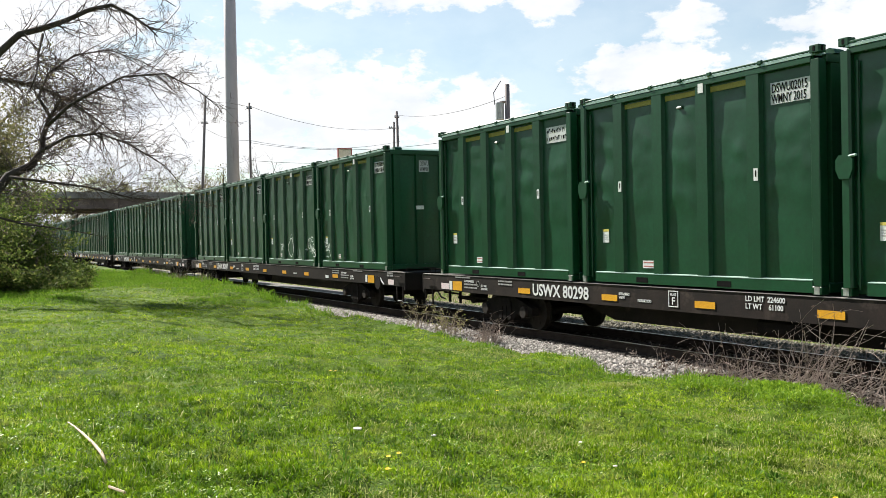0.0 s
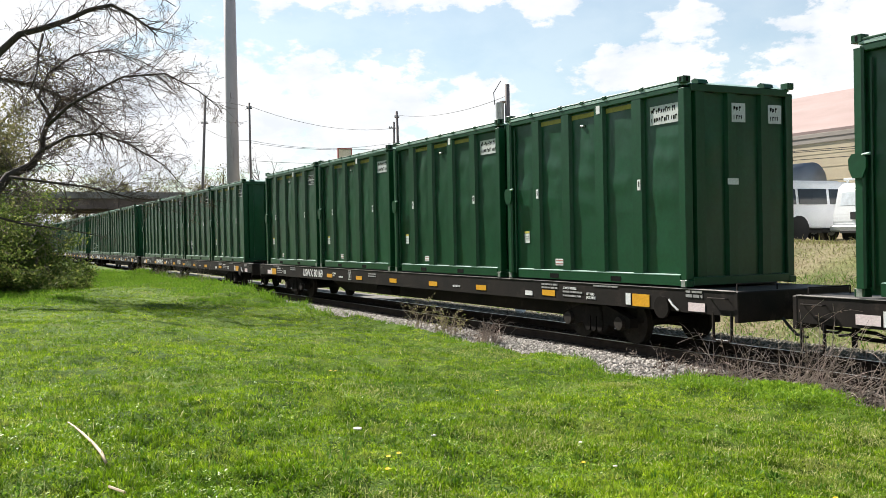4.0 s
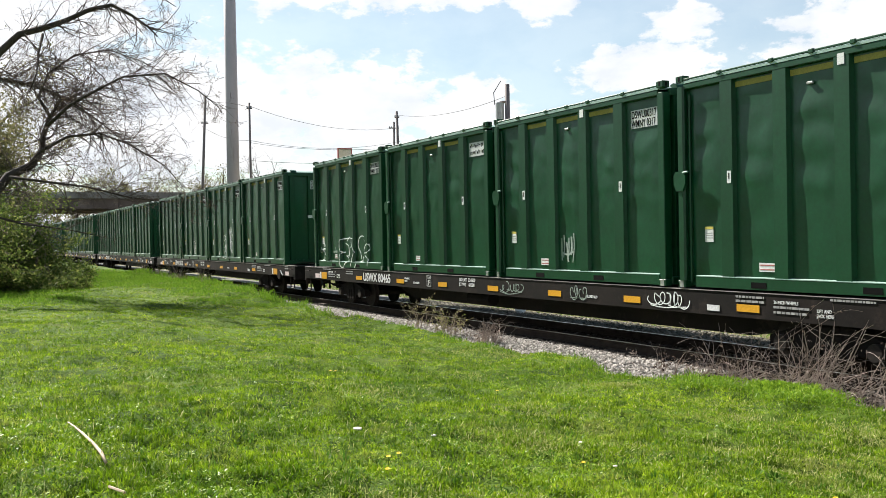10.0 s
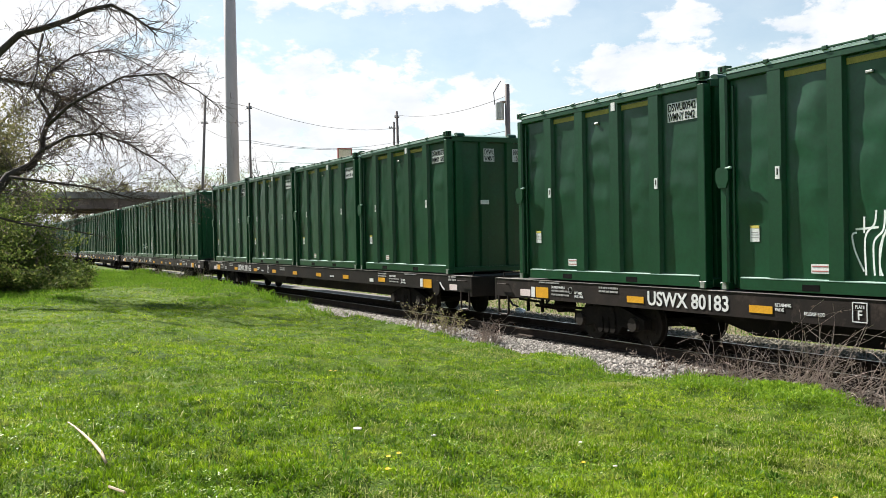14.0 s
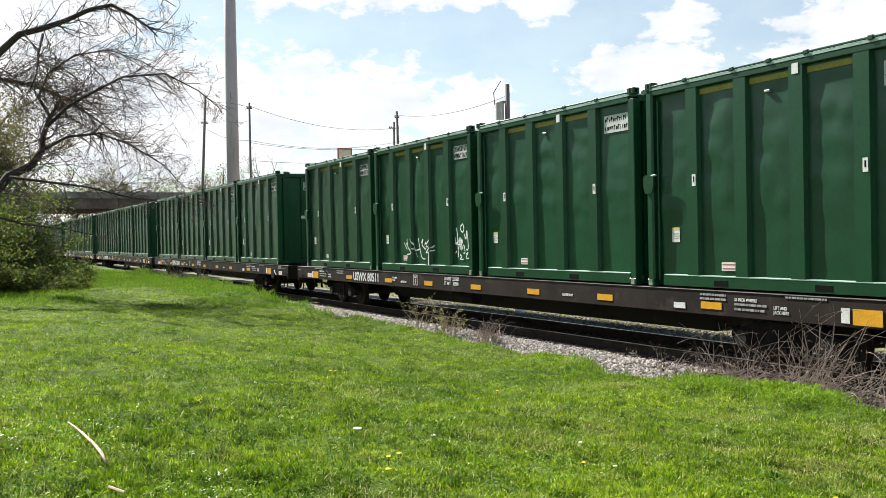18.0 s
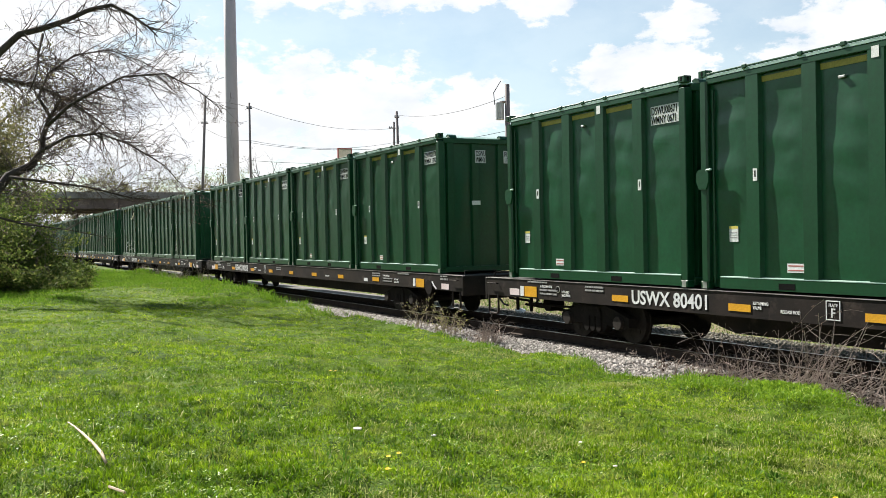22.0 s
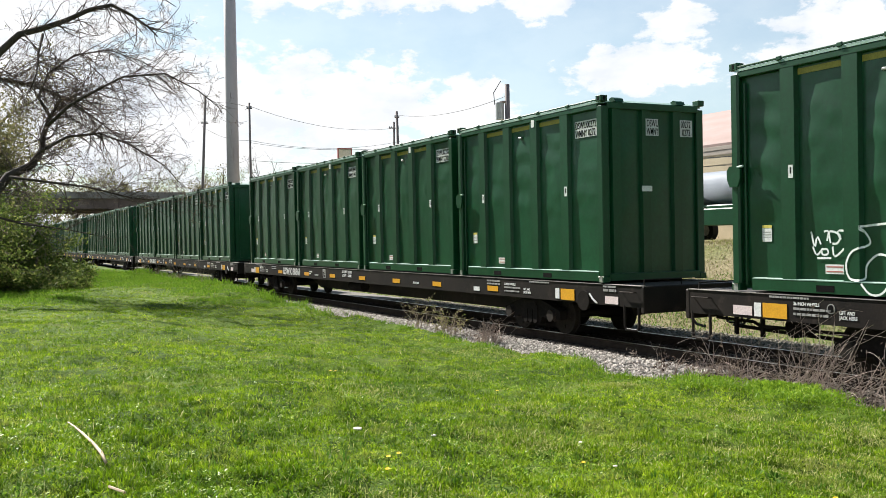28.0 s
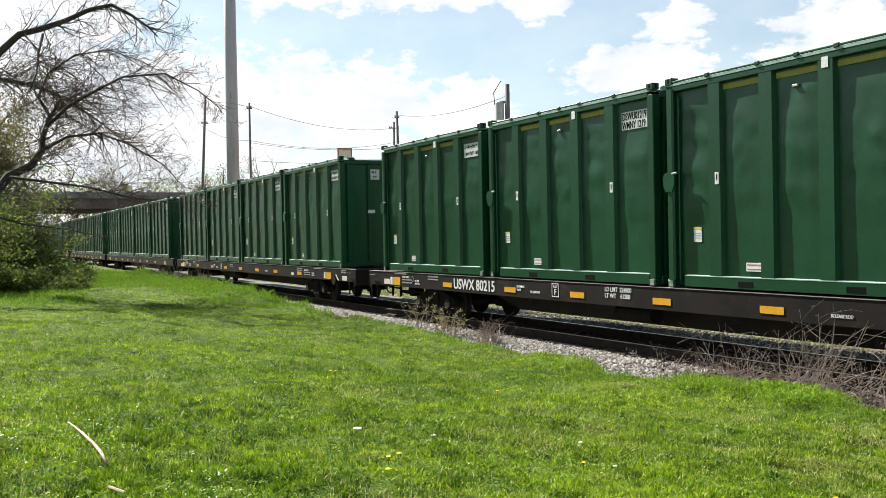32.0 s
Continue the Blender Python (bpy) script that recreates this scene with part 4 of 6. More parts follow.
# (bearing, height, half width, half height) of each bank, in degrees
# the first bank is haze painted for the glare towards the sun
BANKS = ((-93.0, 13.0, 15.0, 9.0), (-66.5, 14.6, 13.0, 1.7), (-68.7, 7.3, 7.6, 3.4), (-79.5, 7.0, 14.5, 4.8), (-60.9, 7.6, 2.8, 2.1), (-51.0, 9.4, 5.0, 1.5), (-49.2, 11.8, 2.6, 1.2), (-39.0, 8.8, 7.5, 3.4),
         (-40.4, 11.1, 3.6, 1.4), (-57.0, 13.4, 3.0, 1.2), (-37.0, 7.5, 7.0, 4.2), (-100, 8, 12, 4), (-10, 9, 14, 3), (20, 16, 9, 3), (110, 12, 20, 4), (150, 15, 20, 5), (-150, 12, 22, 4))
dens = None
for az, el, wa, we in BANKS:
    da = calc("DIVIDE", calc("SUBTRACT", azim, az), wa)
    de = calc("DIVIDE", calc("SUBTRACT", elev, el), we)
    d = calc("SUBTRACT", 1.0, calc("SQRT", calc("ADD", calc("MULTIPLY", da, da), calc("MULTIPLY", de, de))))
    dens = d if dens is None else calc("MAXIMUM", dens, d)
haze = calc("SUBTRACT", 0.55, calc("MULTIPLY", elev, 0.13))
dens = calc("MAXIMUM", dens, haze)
comb = n.new("ShaderNodeCombineXYZ")
l.new(azim, comb.inputs[0])
l.new(calc("MULTIPLY", elev, 1.8), comb.inputs[1])


def sky_noise(scale, detail, rough):
    t = n.new("ShaderNodeTexNoise")
    t.inputs["Scale"].default_value, t.inputs["Detail"].default_value, t.inputs["Roughness"].default_value = scale, detail, rough
    l.new(comb.outputs[0], t.inputs["Vector"])
    return t.outputs["Fac"]


puff = calc("SUBTRACT", sky_noise(0.5, 10, 0.60), 0.5)
wisp = calc("SUBTRACT", sky_noise(0.10, 6, 0.6), 0.5)
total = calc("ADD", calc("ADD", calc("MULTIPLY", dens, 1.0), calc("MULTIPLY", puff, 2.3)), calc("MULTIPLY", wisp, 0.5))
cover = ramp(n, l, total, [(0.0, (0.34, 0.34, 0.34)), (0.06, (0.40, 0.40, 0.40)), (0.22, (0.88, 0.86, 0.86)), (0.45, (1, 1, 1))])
tone = ramp(n, l, sky_noise(0.22, 5, 0.55), [(0.35, (0.80, 0.84, 0.90)), (0.6, (1.0, 1.0, 1.0))])
em = n.new("ShaderNodeEmission")
em.inputs[1].default_value = 0.46
l.new(tone, em.inputs[0])
tr = n.new("ShaderNodeBsdfTransparent")
ms = n.new("ShaderNodeMixShader")
l.new(cover, ms.inputs[0])
l.new(tr.outputs[0], ms.inputs[1])
l.new(em.outputs[0], ms.inputs[2])
out = n.new("ShaderNodeOutputMaterial")
l.new(ms.outputs[0], out.inputs[0])
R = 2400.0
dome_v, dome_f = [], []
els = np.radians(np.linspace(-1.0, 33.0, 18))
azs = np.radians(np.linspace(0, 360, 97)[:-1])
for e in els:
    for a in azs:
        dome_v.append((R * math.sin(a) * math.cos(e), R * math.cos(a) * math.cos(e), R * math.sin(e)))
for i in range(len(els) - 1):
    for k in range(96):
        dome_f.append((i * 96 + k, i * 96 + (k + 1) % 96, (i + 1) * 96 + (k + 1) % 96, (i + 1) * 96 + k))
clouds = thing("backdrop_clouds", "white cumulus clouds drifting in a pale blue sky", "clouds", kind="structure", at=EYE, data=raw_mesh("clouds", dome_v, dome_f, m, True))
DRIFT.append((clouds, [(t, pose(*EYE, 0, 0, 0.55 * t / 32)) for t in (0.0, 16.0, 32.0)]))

# ---------------------------------------------------------------- plants


def grow(bm, p, d, length, r, depth, rnd, droop=0.0, wild=0.25, kids=(4, 7), sides=5, tips=None, thin=0.0025):
    """A branch and, from it, smaller branches."""
    steps = 6 if depth > 1 else 4
    pts, rad = [Vector(p)], [r]
    d = Vector(d).normalized()
    for k in range(steps):
        d = (d + Vector((rnd.gauss(0, wild), rnd.gauss(0, wild), rnd.gauss(0, wild) - droop)) * 0.6).normalized()
        pts.append(pts[-1] + d * (length / steps))
        rad.append(max(r * (1 - 0.8 * (k + 1) / steps), thin))
    tube(pts, rad, sides if depth > 1 else 3, bm)
    if tips is not None and depth <= 1:
        tips.extend(pts[1:])
    if depth <= 0:
        return
    for _ in range(rnd.randint(*kids)):
        f = rnd.uniform(0.25, 1.0)
        k = min(int(f * steps), steps - 1)
        q = pts[k].lerp(pts[k + 1], f * steps - k)
        a = (pts[k + 1] - pts[k]).normalized()
        side = Vector((rnd.gauss(0, 1), rnd.gauss(0, 1), rnd.gauss(0, 1))).normalized()
        grow(bm, q, a * 0.7 + side * 0.75, length * rnd.uniform(0.38, 0.62), max(thin, rad[k] * 0.55), depth - 1, rnd, droop, wild, kids, sides, tips, thin)


def leaf_cloud(name, centres, spread, count, size, mat, seed, flat=0.7):
    """Many small folded leaves about the given places."""
    r = np.random.default_rng(seed)
    c = np.asarray(centres, float)
    p = c[r.integers(0, len(c), count)] + r.normal(0, 1, (count, 3)) * np.asarray(spread)
    u = r.normal(0, 1, (count, 3))
    u /= np.linalg.norm(u, axis=1)[:, None]
    w = np.cross(u, r.normal(0, 1, (count, 3)))
    w /= np.linalg.norm(w, axis=1)[:, None]
    s = size * r.uniform(0.5, 1.4, (count, 1))
    v = np.stack([p - u * s, p + w * s * 0.45, p + u * s, p - w * s * 0.45], 1).reshape(-1, 3)
    f = np.arange(count * 4).reshape(-1, 4)
    return raw_mesh(name, v, f, mat)


# bare tree whose limbs hang in from the side; limbs as (y, z) in its plane
tree = thing("bare_tree", "leafless old tree with drooping tangled twigs, beside the meadow", "tree", at=(0, 0, 0))
TX, GROWN = -34.0, 1.7
rnd = random.Random(11)


def limb(path, r0, r1, depth_sway, seed):
    q = random.Random(seed)
    return [Vector((TX + GROWN * depth_sway * k / (len(path) - 1) + q.uniform(-0.12, 0.12), GROWN * y, max(0.3, HEIGHTS + GROWN * (z - HEIGHTS)))) for k, (y, z) in enumerate(path)], [1.5 * (r0 + (r1 - r0) * k / (len(path) - 1)) for k in range(len(path))]


TREE_LIMBS = (
    (((-3.6, 1.0), (-3.55, 1.5), (-3.4, 2.3), (-3.2, 3.2), (-3.0, 4.4), (-2.9, 5.6), (-3.0, 6.9), (-3.2, 8.3), (-3.3, 9.6)), 0.28, 0.07, 0.3),
    (((-3.4, 2.3), (-2.2, 2.5), (-0.9, 2.7), (0.0, 2.85), (0.70, 3.15), (0.95, 3.50), (1.36, 3.72), (1.58, 4.02), (1.63, 4.35), (1.76, 4.70), (1.95, 5.05), (2.4, 5.28)), 0.16, 0.026, -1.2),
    (((-3.0, 4.2), (-1.6, 4.6), (-0.4, 5.0), (0.45, 5.40), (0.80, 5.70), (1.15, 6.06), (1.58, 6.2), (1.95, 6.36), (2.38, 6.58), (2.75, 6.68), (3.1, 6.5), (3.4, 6.3), (3.55, 6.1)), 0.11, 0.015, 1.0),
    (((1.65, 4.45), (2.0, 4.80), (2.4, 5.05), (2.95, 5.35), (3.7, 5.42), (4.3, 5.1), (4.65, 4.75)), 0.04, 0.007, 1.3),
    (((-2.9, 4.6), (-1.4, 5.0), (0.3, 5.35), (0.8, 5.4), (1.3, 5.35), (1.75, 5.25), (2.2, 5.05), (2.7, 4.75), (3.3, 4.3)), 0.06, 0.010, -1.5),
    (((1.5, 3.95), (2.0, 4.25), (2.6, 4.35), (3.2, 4.15), (3.9, 3.75), (4.3, 3.3)), 0.035, 0.006, -0.6),
    (((0.95, 3.45), (1.6, 3.35), (2.3, 3.25), (3.0, 3.05), (3.7, 2.95)), 0.032, 0.006, 0.8),
    (((1.6, 6.2), (1.5, 5.8), (1.45, 5.4), (1.3, 5.0)), 0.030, 0.010, 0.4),
    (((-2.9, 6.2), (-0.6, 6.9), (1.2, 7.5), (2.2, 7.6), (3.2, 7.3), (4.0, 6.8)), 0.06, 0.008, 0.6),
    (((1.7, 4.6), (1.5, 5.0), (1.7, 5.5), (2.2, 5.9), (2.9, 6.1), (3.6, 5.9), (4.2, 5.6)), 0.035, 0.006, -0.9),
    (((0.6, 3.1), (0.7, 2.7), (1.2, 2.55), (1.9, 2.45), (2.5, 2.3)), 0.030, 0.006, 0.5),
)
twig_bm, bud_at = bmesh.new(), []
for j, (path, r0, r1, sway) in enumerate(TREE_LIMBS):
    pts, rad = limb(path, r0, r1, sway, j)
    part("trunk" if j == 0 else "limb", tube(pts, rad, 9), M_BARK, tree, smooth=True)
    if j == 0:
        crown = bmesh.new()
        for k in range(4, len(pts)):
            for _ in range(4):
                grow(crown, pts[k], (rnd.gauss(-0.2, 0.6), rnd.gauss(-0.6, 0.5), rnd.uniform(-0.1, 0.9)), rnd.uniform(2.0, 3.9), 0.05, 2, rnd, 0.03, 0.3, (3, 5))
        part("crown", crown, M_TWIG, tree)
        continue
    total_len = sum((b - a).length for a, b in zip(pts, pts[1:]))
    for _ in range(int(total_len * {2: 5.0, 8: 2.0, 6: 6.0, 10: 2.5}.get(j, 8.8))):
        k = rnd.randint(1, len(pts) - 2)
        if pts[k].y < 0.3:
            continue
        q = pts[k].lerp(pts[k + 1], rnd.random())
        along = (pts[k + 1] - pts[k]).normalized()
        side = Vector((rnd.gauss(0, 0.8), rnd.gauss(0.35, 0.6), rnd.gauss(-0.05, 0.7)))
        grow(twig_bm, q, along * 0.6 + side, rnd.uniform(0.7, 2.0) * (1.0 if q.y < 6.2 else 0.65), min(0.024, rad[k] * 0.6), 2, rnd, 0.045, 0.30, (2, 4), 4, bud_at, 0.0042)
for _ in range(85):
    j = rnd.choice((1, 1, 3, 4, 5, 6, 9))
    pts, rad = limb(*[TREE_LIMBS[j][k] for k in range(4)], j)
    k = rnd.randint(2, len(pts) - 2)
    q = pts[k].lerp(pts[k + 1], rnd.random())
    if not 0.8 < q.y < 5.4:
        continue
    grow(twig_bm, q, (rnd.gauss(0.1, 0.45), 1.0, rnd.gauss(0.25, 0.45)), rnd.uniform(1.3, 3.2) * (1.0 if q.y < 4 else 0.7), 0.020, 2, rnd, 0.085, 0.10, (2, 4), 4, bud_at, 0.0042)
part("twig_mass", twig_bm, M_TWIG, tree)
part("bud_mass", leaf_cloud("bud_mass", [tuple(q) for q in bud_at], (0.02, 0.02, 0.02), 15000, 0.022, M_BUD, 19), None, tree, "pale swelling buds")


# out of view: added to cast the shadow in the meadow's near corner
young = thing("young_tree", "unseen young tree in leaf that shades the meadow's corner", "tree")
stem = [Vector((-17.5, -5.0, 0.3)), Vector((-17.4, -4.8, 3.0)), Vector((-17.2, -4.2, 5.4)), Vector((-16.7, -3.0, 6.9)), Vector((-15.9, -2.35, 7.4)), Vector((-15.2, -2.15, 7.6))]
part("trunk", tube(stem, [0.16, 0.13, 0.10, 0.07, 0.04, 0.02], 9), M_BARK, young, smooth=True)
part("crown", leaf_cloud("crown", [tuple(p) for p in stem[3:]], (0.35, 0.24, 0.28), 2400, 0.09, M_LEAF, 8), None, young)


def shrub(name, label, at, size, leaves, leaf, mat, seed, stems=14):
    ob = thing(name, label, "shrub", at=at)
    rr = random.Random(seed)
    bmq, tips = bmesh.new(), []
    for _ in range(stems):
        a = rr.uniform(0, 6.28)
        grow(bmq, (rr.uniform(-0.2, 0.2), rr.uniform(-0.2, 0.2), -0.1), (0.55 * size[0] * math.cos(a), 0.55 * size[1] * math.sin(a), size[2] * rr.uniform(0.5, 1.0)), size[2] * rr.uniform(0.6, 1.0), 0.035, 2, rr, 0.02, 0.22, (3, 5), 4, tips)
    tagged(part("stems", bmq, M_TWIG, ob), kind="stuff")
    cs = [(p.x, p.y, max(0.1, p.z)) for p in tips]
    part("foliage", leaf_cloud("foliage", cs, (0.16, 0.16, 0.13), leaves, leaf, mat, seed), None, ob)
    return ob


def on_ground(x, y, dz=0.0):
    return (x, y, float(ground_z(x, y)) + dz)


for k, (x, y, sx, sz, count) in enumerate(((-37.5, 0.2, 2.2, 3.0, 6500), (-35.0, -0.6, 2.0, 2.4, 6000), (-41.0, 1.8, 1.8, 3.5, 7000), (-39.5, 0.2, 2.2, 3.5, 7000), (-44.0, 2.6, 1.8, 3.3, 6000), (-38.5, 2.0, 1.2, 1.1, 2200), (-36.5, 1.9, 1.2, 0.9, 2000), (-40.5, 3.3, 1.0, 0.9, 1500), (-39.0, 4.0, 0.8, 0.6, 1200), (-37.0, 3.4, 0.8, 0.55, 1200), (-44.0, 4.6, 0.9, 0.9, 1800), (-45.5, 3.4, 1.0, 1.3, 2400))):
    shrub("green_shrub", "green leafy shrub thicket at the meadow's edge", on_ground(x, y), (sx, sx, sz), int(count * 1.7), 0.058, M_LEAF, 40 + k)


def far_tree(at, height, spread, seed, leaves, label, mat=None, leaf=0.16):
    ob = thing("tree", label, "tree", at=at)
    rr = random.Random(seed)
    bmt, tips = bmesh.new(), []
    tube([(0, 0, -0.5), (rr.uniform(-0.2, 0.2), 0, height * 0.35), (rr.uniform(-0.5, 0.5), rr.uniform(-0.5, 0.5), height * 0.75)], [0.022 * height, 0.016 * height, 0.006 * height], 7, bmt)
    part("trunk", bmt, M_BARK, ob)
    bml = bmesh.new()
    for _ in range(16):
        z = rr.uniform(0.25, 0.75) * height
        a = rr.uniform(0, 6.28)
        grow(bml, (0, 0, z), (math.cos(a) * spread, math.sin(a) * spread, height * rr.uniform(0.2, 0.6)), rr.uniform(0.3, 0.5) * height, 0.008 * height, 2, rr, -0.01, 0.2, (3, 5), 3, tips)
    tagged(part("branchwork", bml, M_TWIG, ob), kind="stuff")
    if leaves:
        part("crown", leaf_cloud("crown", [tuple(p) for p in tips], (0.3, 0.3, 0.3), leaves, leaf, mat or M_LEAF_FAR, seed), None, ob)
    return ob


for k, (x, y, h, sp, lv) in enumerate(((-52, -2.0, 11, 4, 9000), (-56, 0.6, 10, 4, 8000), (-60, -3.5, 14, 5, 9000), (-48, 1.2, 7.5, 3, 8000), (-64, 2.2, 12, 4, 9000), (-50, -0.4, 9.5, 3.5, 9000))):
    far_tree(on_ground(x, y, -0.2), h, sp, 70 + k, lv, "young tree in yellow-green spring leaf", M_LEAF_FAR, 0.09)
for k, (x, y, h, sp, lv) in enumerate(((-225, 24, 16, 7, 2500), (-232, 33, 18, 8, 2600), (-240, 41, 16, 8, 2600), (-228, 47, 15, 7, 2500), (-236, 54, 14, 7, 2400), (-230, 12, 15, 7, 2400), (-245, 2, 17, 8, 2400), (-238, -10, 17, 8, 2400), (-220, 60, 12, 6, 2000),
                                         (-250, 20, 14, 8, 2400), (-250, 8, 13, 8, 2400), (-255, 30, 12, 8, 2400))):
    far_tree((x, y, 0.3), h, sp, 90 + k, lv, "distant hazy tree in early spring bud", M_LEAF_FAR, 0.22)
far_tree((-123, 30.5, 1.0), 10.5, 3.6, 120, 1500, "small bare tree with pale green buds", M_LEAF_FAR, 0.12)
far_tree((-124, 36.0, 1.0), 11.5, 3.0, 121, 0, "small leafless tree behind the railway")
far_tree((-127, 30.0, 1.0), 9.5, 3.4, 122, 900, "small bare tree with pale green buds", M_LEAF_FAR, 0.12)

# unseen belt of trees behind the viewpoint, added to reflect dark in the container sides
belt = far_tree(on_ground(-30, -30, -0.2), 9.8, 4.6, 150, 3600, "unseen leafy tree, added as a dark reflection for the containers", M_LEAF, 0.32)
for k in range(13):
    x, y = -30 - 9.0 * (k + 1) + random.uniform(-2, 2), -30 + random.uniform(-4, 2)
    copy_thing(belt, pose(*on_ground(x, y, -0.2), 0, 0, 47.0 * k))

# and an unseen one down the line, added to darken the containers' end faces
for k in range(7):
    x, y = 8 + 9.0 * k + random.uniform(-2, 2), 46 - 2.5 * k + random.uniform(-2, 2)
    copy_thing(belt, pose(*on_ground(x, y, -0.2), 0, 0, 61.0 * k) @ Matrix.Scale(1.5, 4))

# ---------------------------------------------------------------- overpass
bridge = thing("overpass", "grey-brown road overpass crossing above the railway", "bridge", kind="structure")
BX = -165.0
part("girder", box(BX, BX + 0.5, -60, 110, 7.75, 9.4, 0.03), M_GIRDER, bridge, "rusty plate girder")
part("girder", box(BX - 11, BX - 10.5, -60, 110, 7.3, 9.4, 0.03), M_GIRDER, bridge, "rusty plate girder")
part("girder", box(BX - 5.5, BX - 5.0, -60, 110, 7.5, 9.4, 0.03), M_GIRDER, bridge)
part("deck_slab", box(BX - 11.6, BX + 1.0, -60, 110, 9.4, 9.75, 0.03), M_CONCRETE, bridge)
part("parapet", box(BX + 0.7, BX + 0.95, -60, 110, 9.75, 10.45, 0.03), M_CONCRETE, bridge)
part("parapet", box(BX - 11.5, BX - 11.25, -60, 110, 9.75, 10.45, 0.03), M_CONCRETE, bridge)
for k in range(30):
    part("stiffener", box(BX + 0.5, BX + 0.62, -40 + 4 * k, -39.8 + 4 * k, 7.8, 9.38), M_GIRDER, bridge)
for y in (-6.0, 44.0):
    part("pier", box(BX - 11, BX + 0.4, y - 0.7, y + 0.7, -1.0, 7.4, 0.08), M_CONCRETE, bridge, "concrete wall pier")
for k in range(12):
    part("fence_post", tube([(BX + 0.8, -30 + 8 * k, 10.4), (BX + 0.8, -30 + 8 * k, 12.0)], 0.04, 5), M_POLE, bridge)

# ---------------------------------------------------------------- poles and wires


def wire(a, b, sag, r=0.02):
    a, b = Vector(a), Vector(b)
    ob = thing("overhead_wire", "thin black overhead cable between utility poles", "cable", data=None)
    part("cable", tube([a.lerp(b, k / 14) - Vector((0, 0, sag * 4 * (k / 14) * (1 - k / 14))) for k in range(15)], r, 4), M_WIRE, ob)
    return ob


def utility_pole(x, y, top, r, lean=(0, 0), arms=(), transformer=False, label="weathered wooden utility pole behind the railway"):
    ob = thing("utility_pole", label, "pole", at=(x, y, 0.0))
    h = Vector((lean[0], lean[1], top))
    part("shaft", tube([(0, 0, -0.5), h * 0.5, h], [r, r * 0.9, r * 0.75], 9), M_POLE, ob, smooth=True)
    for z, half in arms:
        arm = part("crossarm", box(-0.06, 0.06, -half, half, -0.06, 0.06, 0.01), M_POLE, ob, at=(lean[0] * z / top, lean[1] * z / top, z))
        for s in (-0.9, -0.5, 0.5, 0.9):
            part("insulator", tube([(0, s * half, 0.05), (0, s * half, 0.22)], [0.05, 0.03], 6), M_GALV, arm)
    if transformer:
        can = part("transformer", disc(0.42, -0.42, 0.42, 14), M_GALV, ob, "grey transformer can", at=Matrix.Translation((-0.28, -0.50, top - 2.0)) @ Matrix.Rotation(math.pi / 2, 4, "X") @ Matrix.Diagonal((0.75, 1.5, 0.75, 1)))
        part("bracket", box(-0.30, 0.1, -0.50, 0.08, -0.05, 0.05), M_POLE, ob, at=(0, 0, top - 1.3))
        part("bushing", tube([(-0.5, -0.8, top - 1.5), (-0.55, -0.85, top - 0.6), (-0.25, -0.4, top + 0.25)], 0.03, 5), M_WIRE, ob)
    return ob


utility_pole(-105.0, 23.6, 17.9, 0.17, (0.2, 0.85), ((14.9, 0.4),))
utility_pole(-86.0, 24.0, 14.6, 0.12, (0, 0), ((14.1, 0.25),))
utility_pole(-88.6, 40.0, 14.8, 0.17, (0.0, -0.3), ((14.2, 0.25),))
utility_pole(-99.5, 44.0, 15.1, 0.16, (0.5, 0.0), ((14.4, 0.6),))
utility_pole(-62.4, 37.0, 13.45, 0.24, (0, 0), (), True, "wooden utility pole carrying a grey transformer")
big = thing("steel_mast", "tall grey painted steel mast behind the railway", "pole", at=(-70.25, 18.3, 0.0))
part("shaft", tube([(0, 0, -0.5), (0, 0, 10), (0, 0, 26)], [0.47, 0.45, 0.42], 16), M_STEELPOLE, big, smooth=True)
part("base_plate", disc(0.6, 0, 0.06, 12), M_STEELPOLE, big, at=Matrix.Rotation(math.pi / 2, 4, "X"))
for a, b, sag in (((-86, 24, 14.3), (-99.2, 44, 14.4), 0.9), ((-86, 24.0, 11.2), (-88.6, 40, 11.8), 0.7), ((-86, 24.0, 11.0), (-62.4, 37, 10.0), 1.0), ((-105.5, 24, 14.8), (-86, 24, 11.2), 0.5),
                  ((-105.4, 24, 10.2), (-86, 24, 9.6), 0.4), ((-86, 24, 9.4), (-62.4, 37, 8.6), 0.6), ((-105.4, 24, 9.8), (-160, 24, 11), 1.0), ((-88.6, 40, 14.4), (-62.4, 37, 12.6), 0.6),
                  ((-62.4, 33.0, 7.15), (20, 33.0, 5.0), 0.8), ((-62.4, 32.6, 6.4), (20, 32.6, 5.5), 0.9), ((-62.4, 33.0, 6.8), (20, 33.0, 5.1), 0.55)):
    wire(a, b, sag)
splice = thing("cable_splice", "dark cable splice box hanging on overhead wires", "splice box", at=(-27.2, 33.0, 5.62))
part("case", box(-0.42, 0.42, -0.09, 0.09, -0.12, 0.10, 0.05), M_WIRE, splice)
part("hanger", box(-0.36, 0.36, -0.02, 0.02, 0.10, 0.14), M_WIRE, splice)
sign = thing("roadside_sign", "small red-framed white sign on a post", "sign", at=(-104.0, 40.0, 0.5))
part("post", tube([(0, 0, 0), (0, 0, 10.8)], 0.12, 8), M_POLE, sign)
part("panel", box(-0.08, 0.08, -0.75, 0.75, 10.7, 11.9, 0.02), M_PALE, sign, "pale sign face")
for yy, z0, z1, hw in ((0, 11.9, 12.02, 0.86), (0, 10.58, 10.7, 0.86)):
    part("frame_bar", box(-0.12, 0.12, -hw, hw, z0, z1), M_RED, sign)
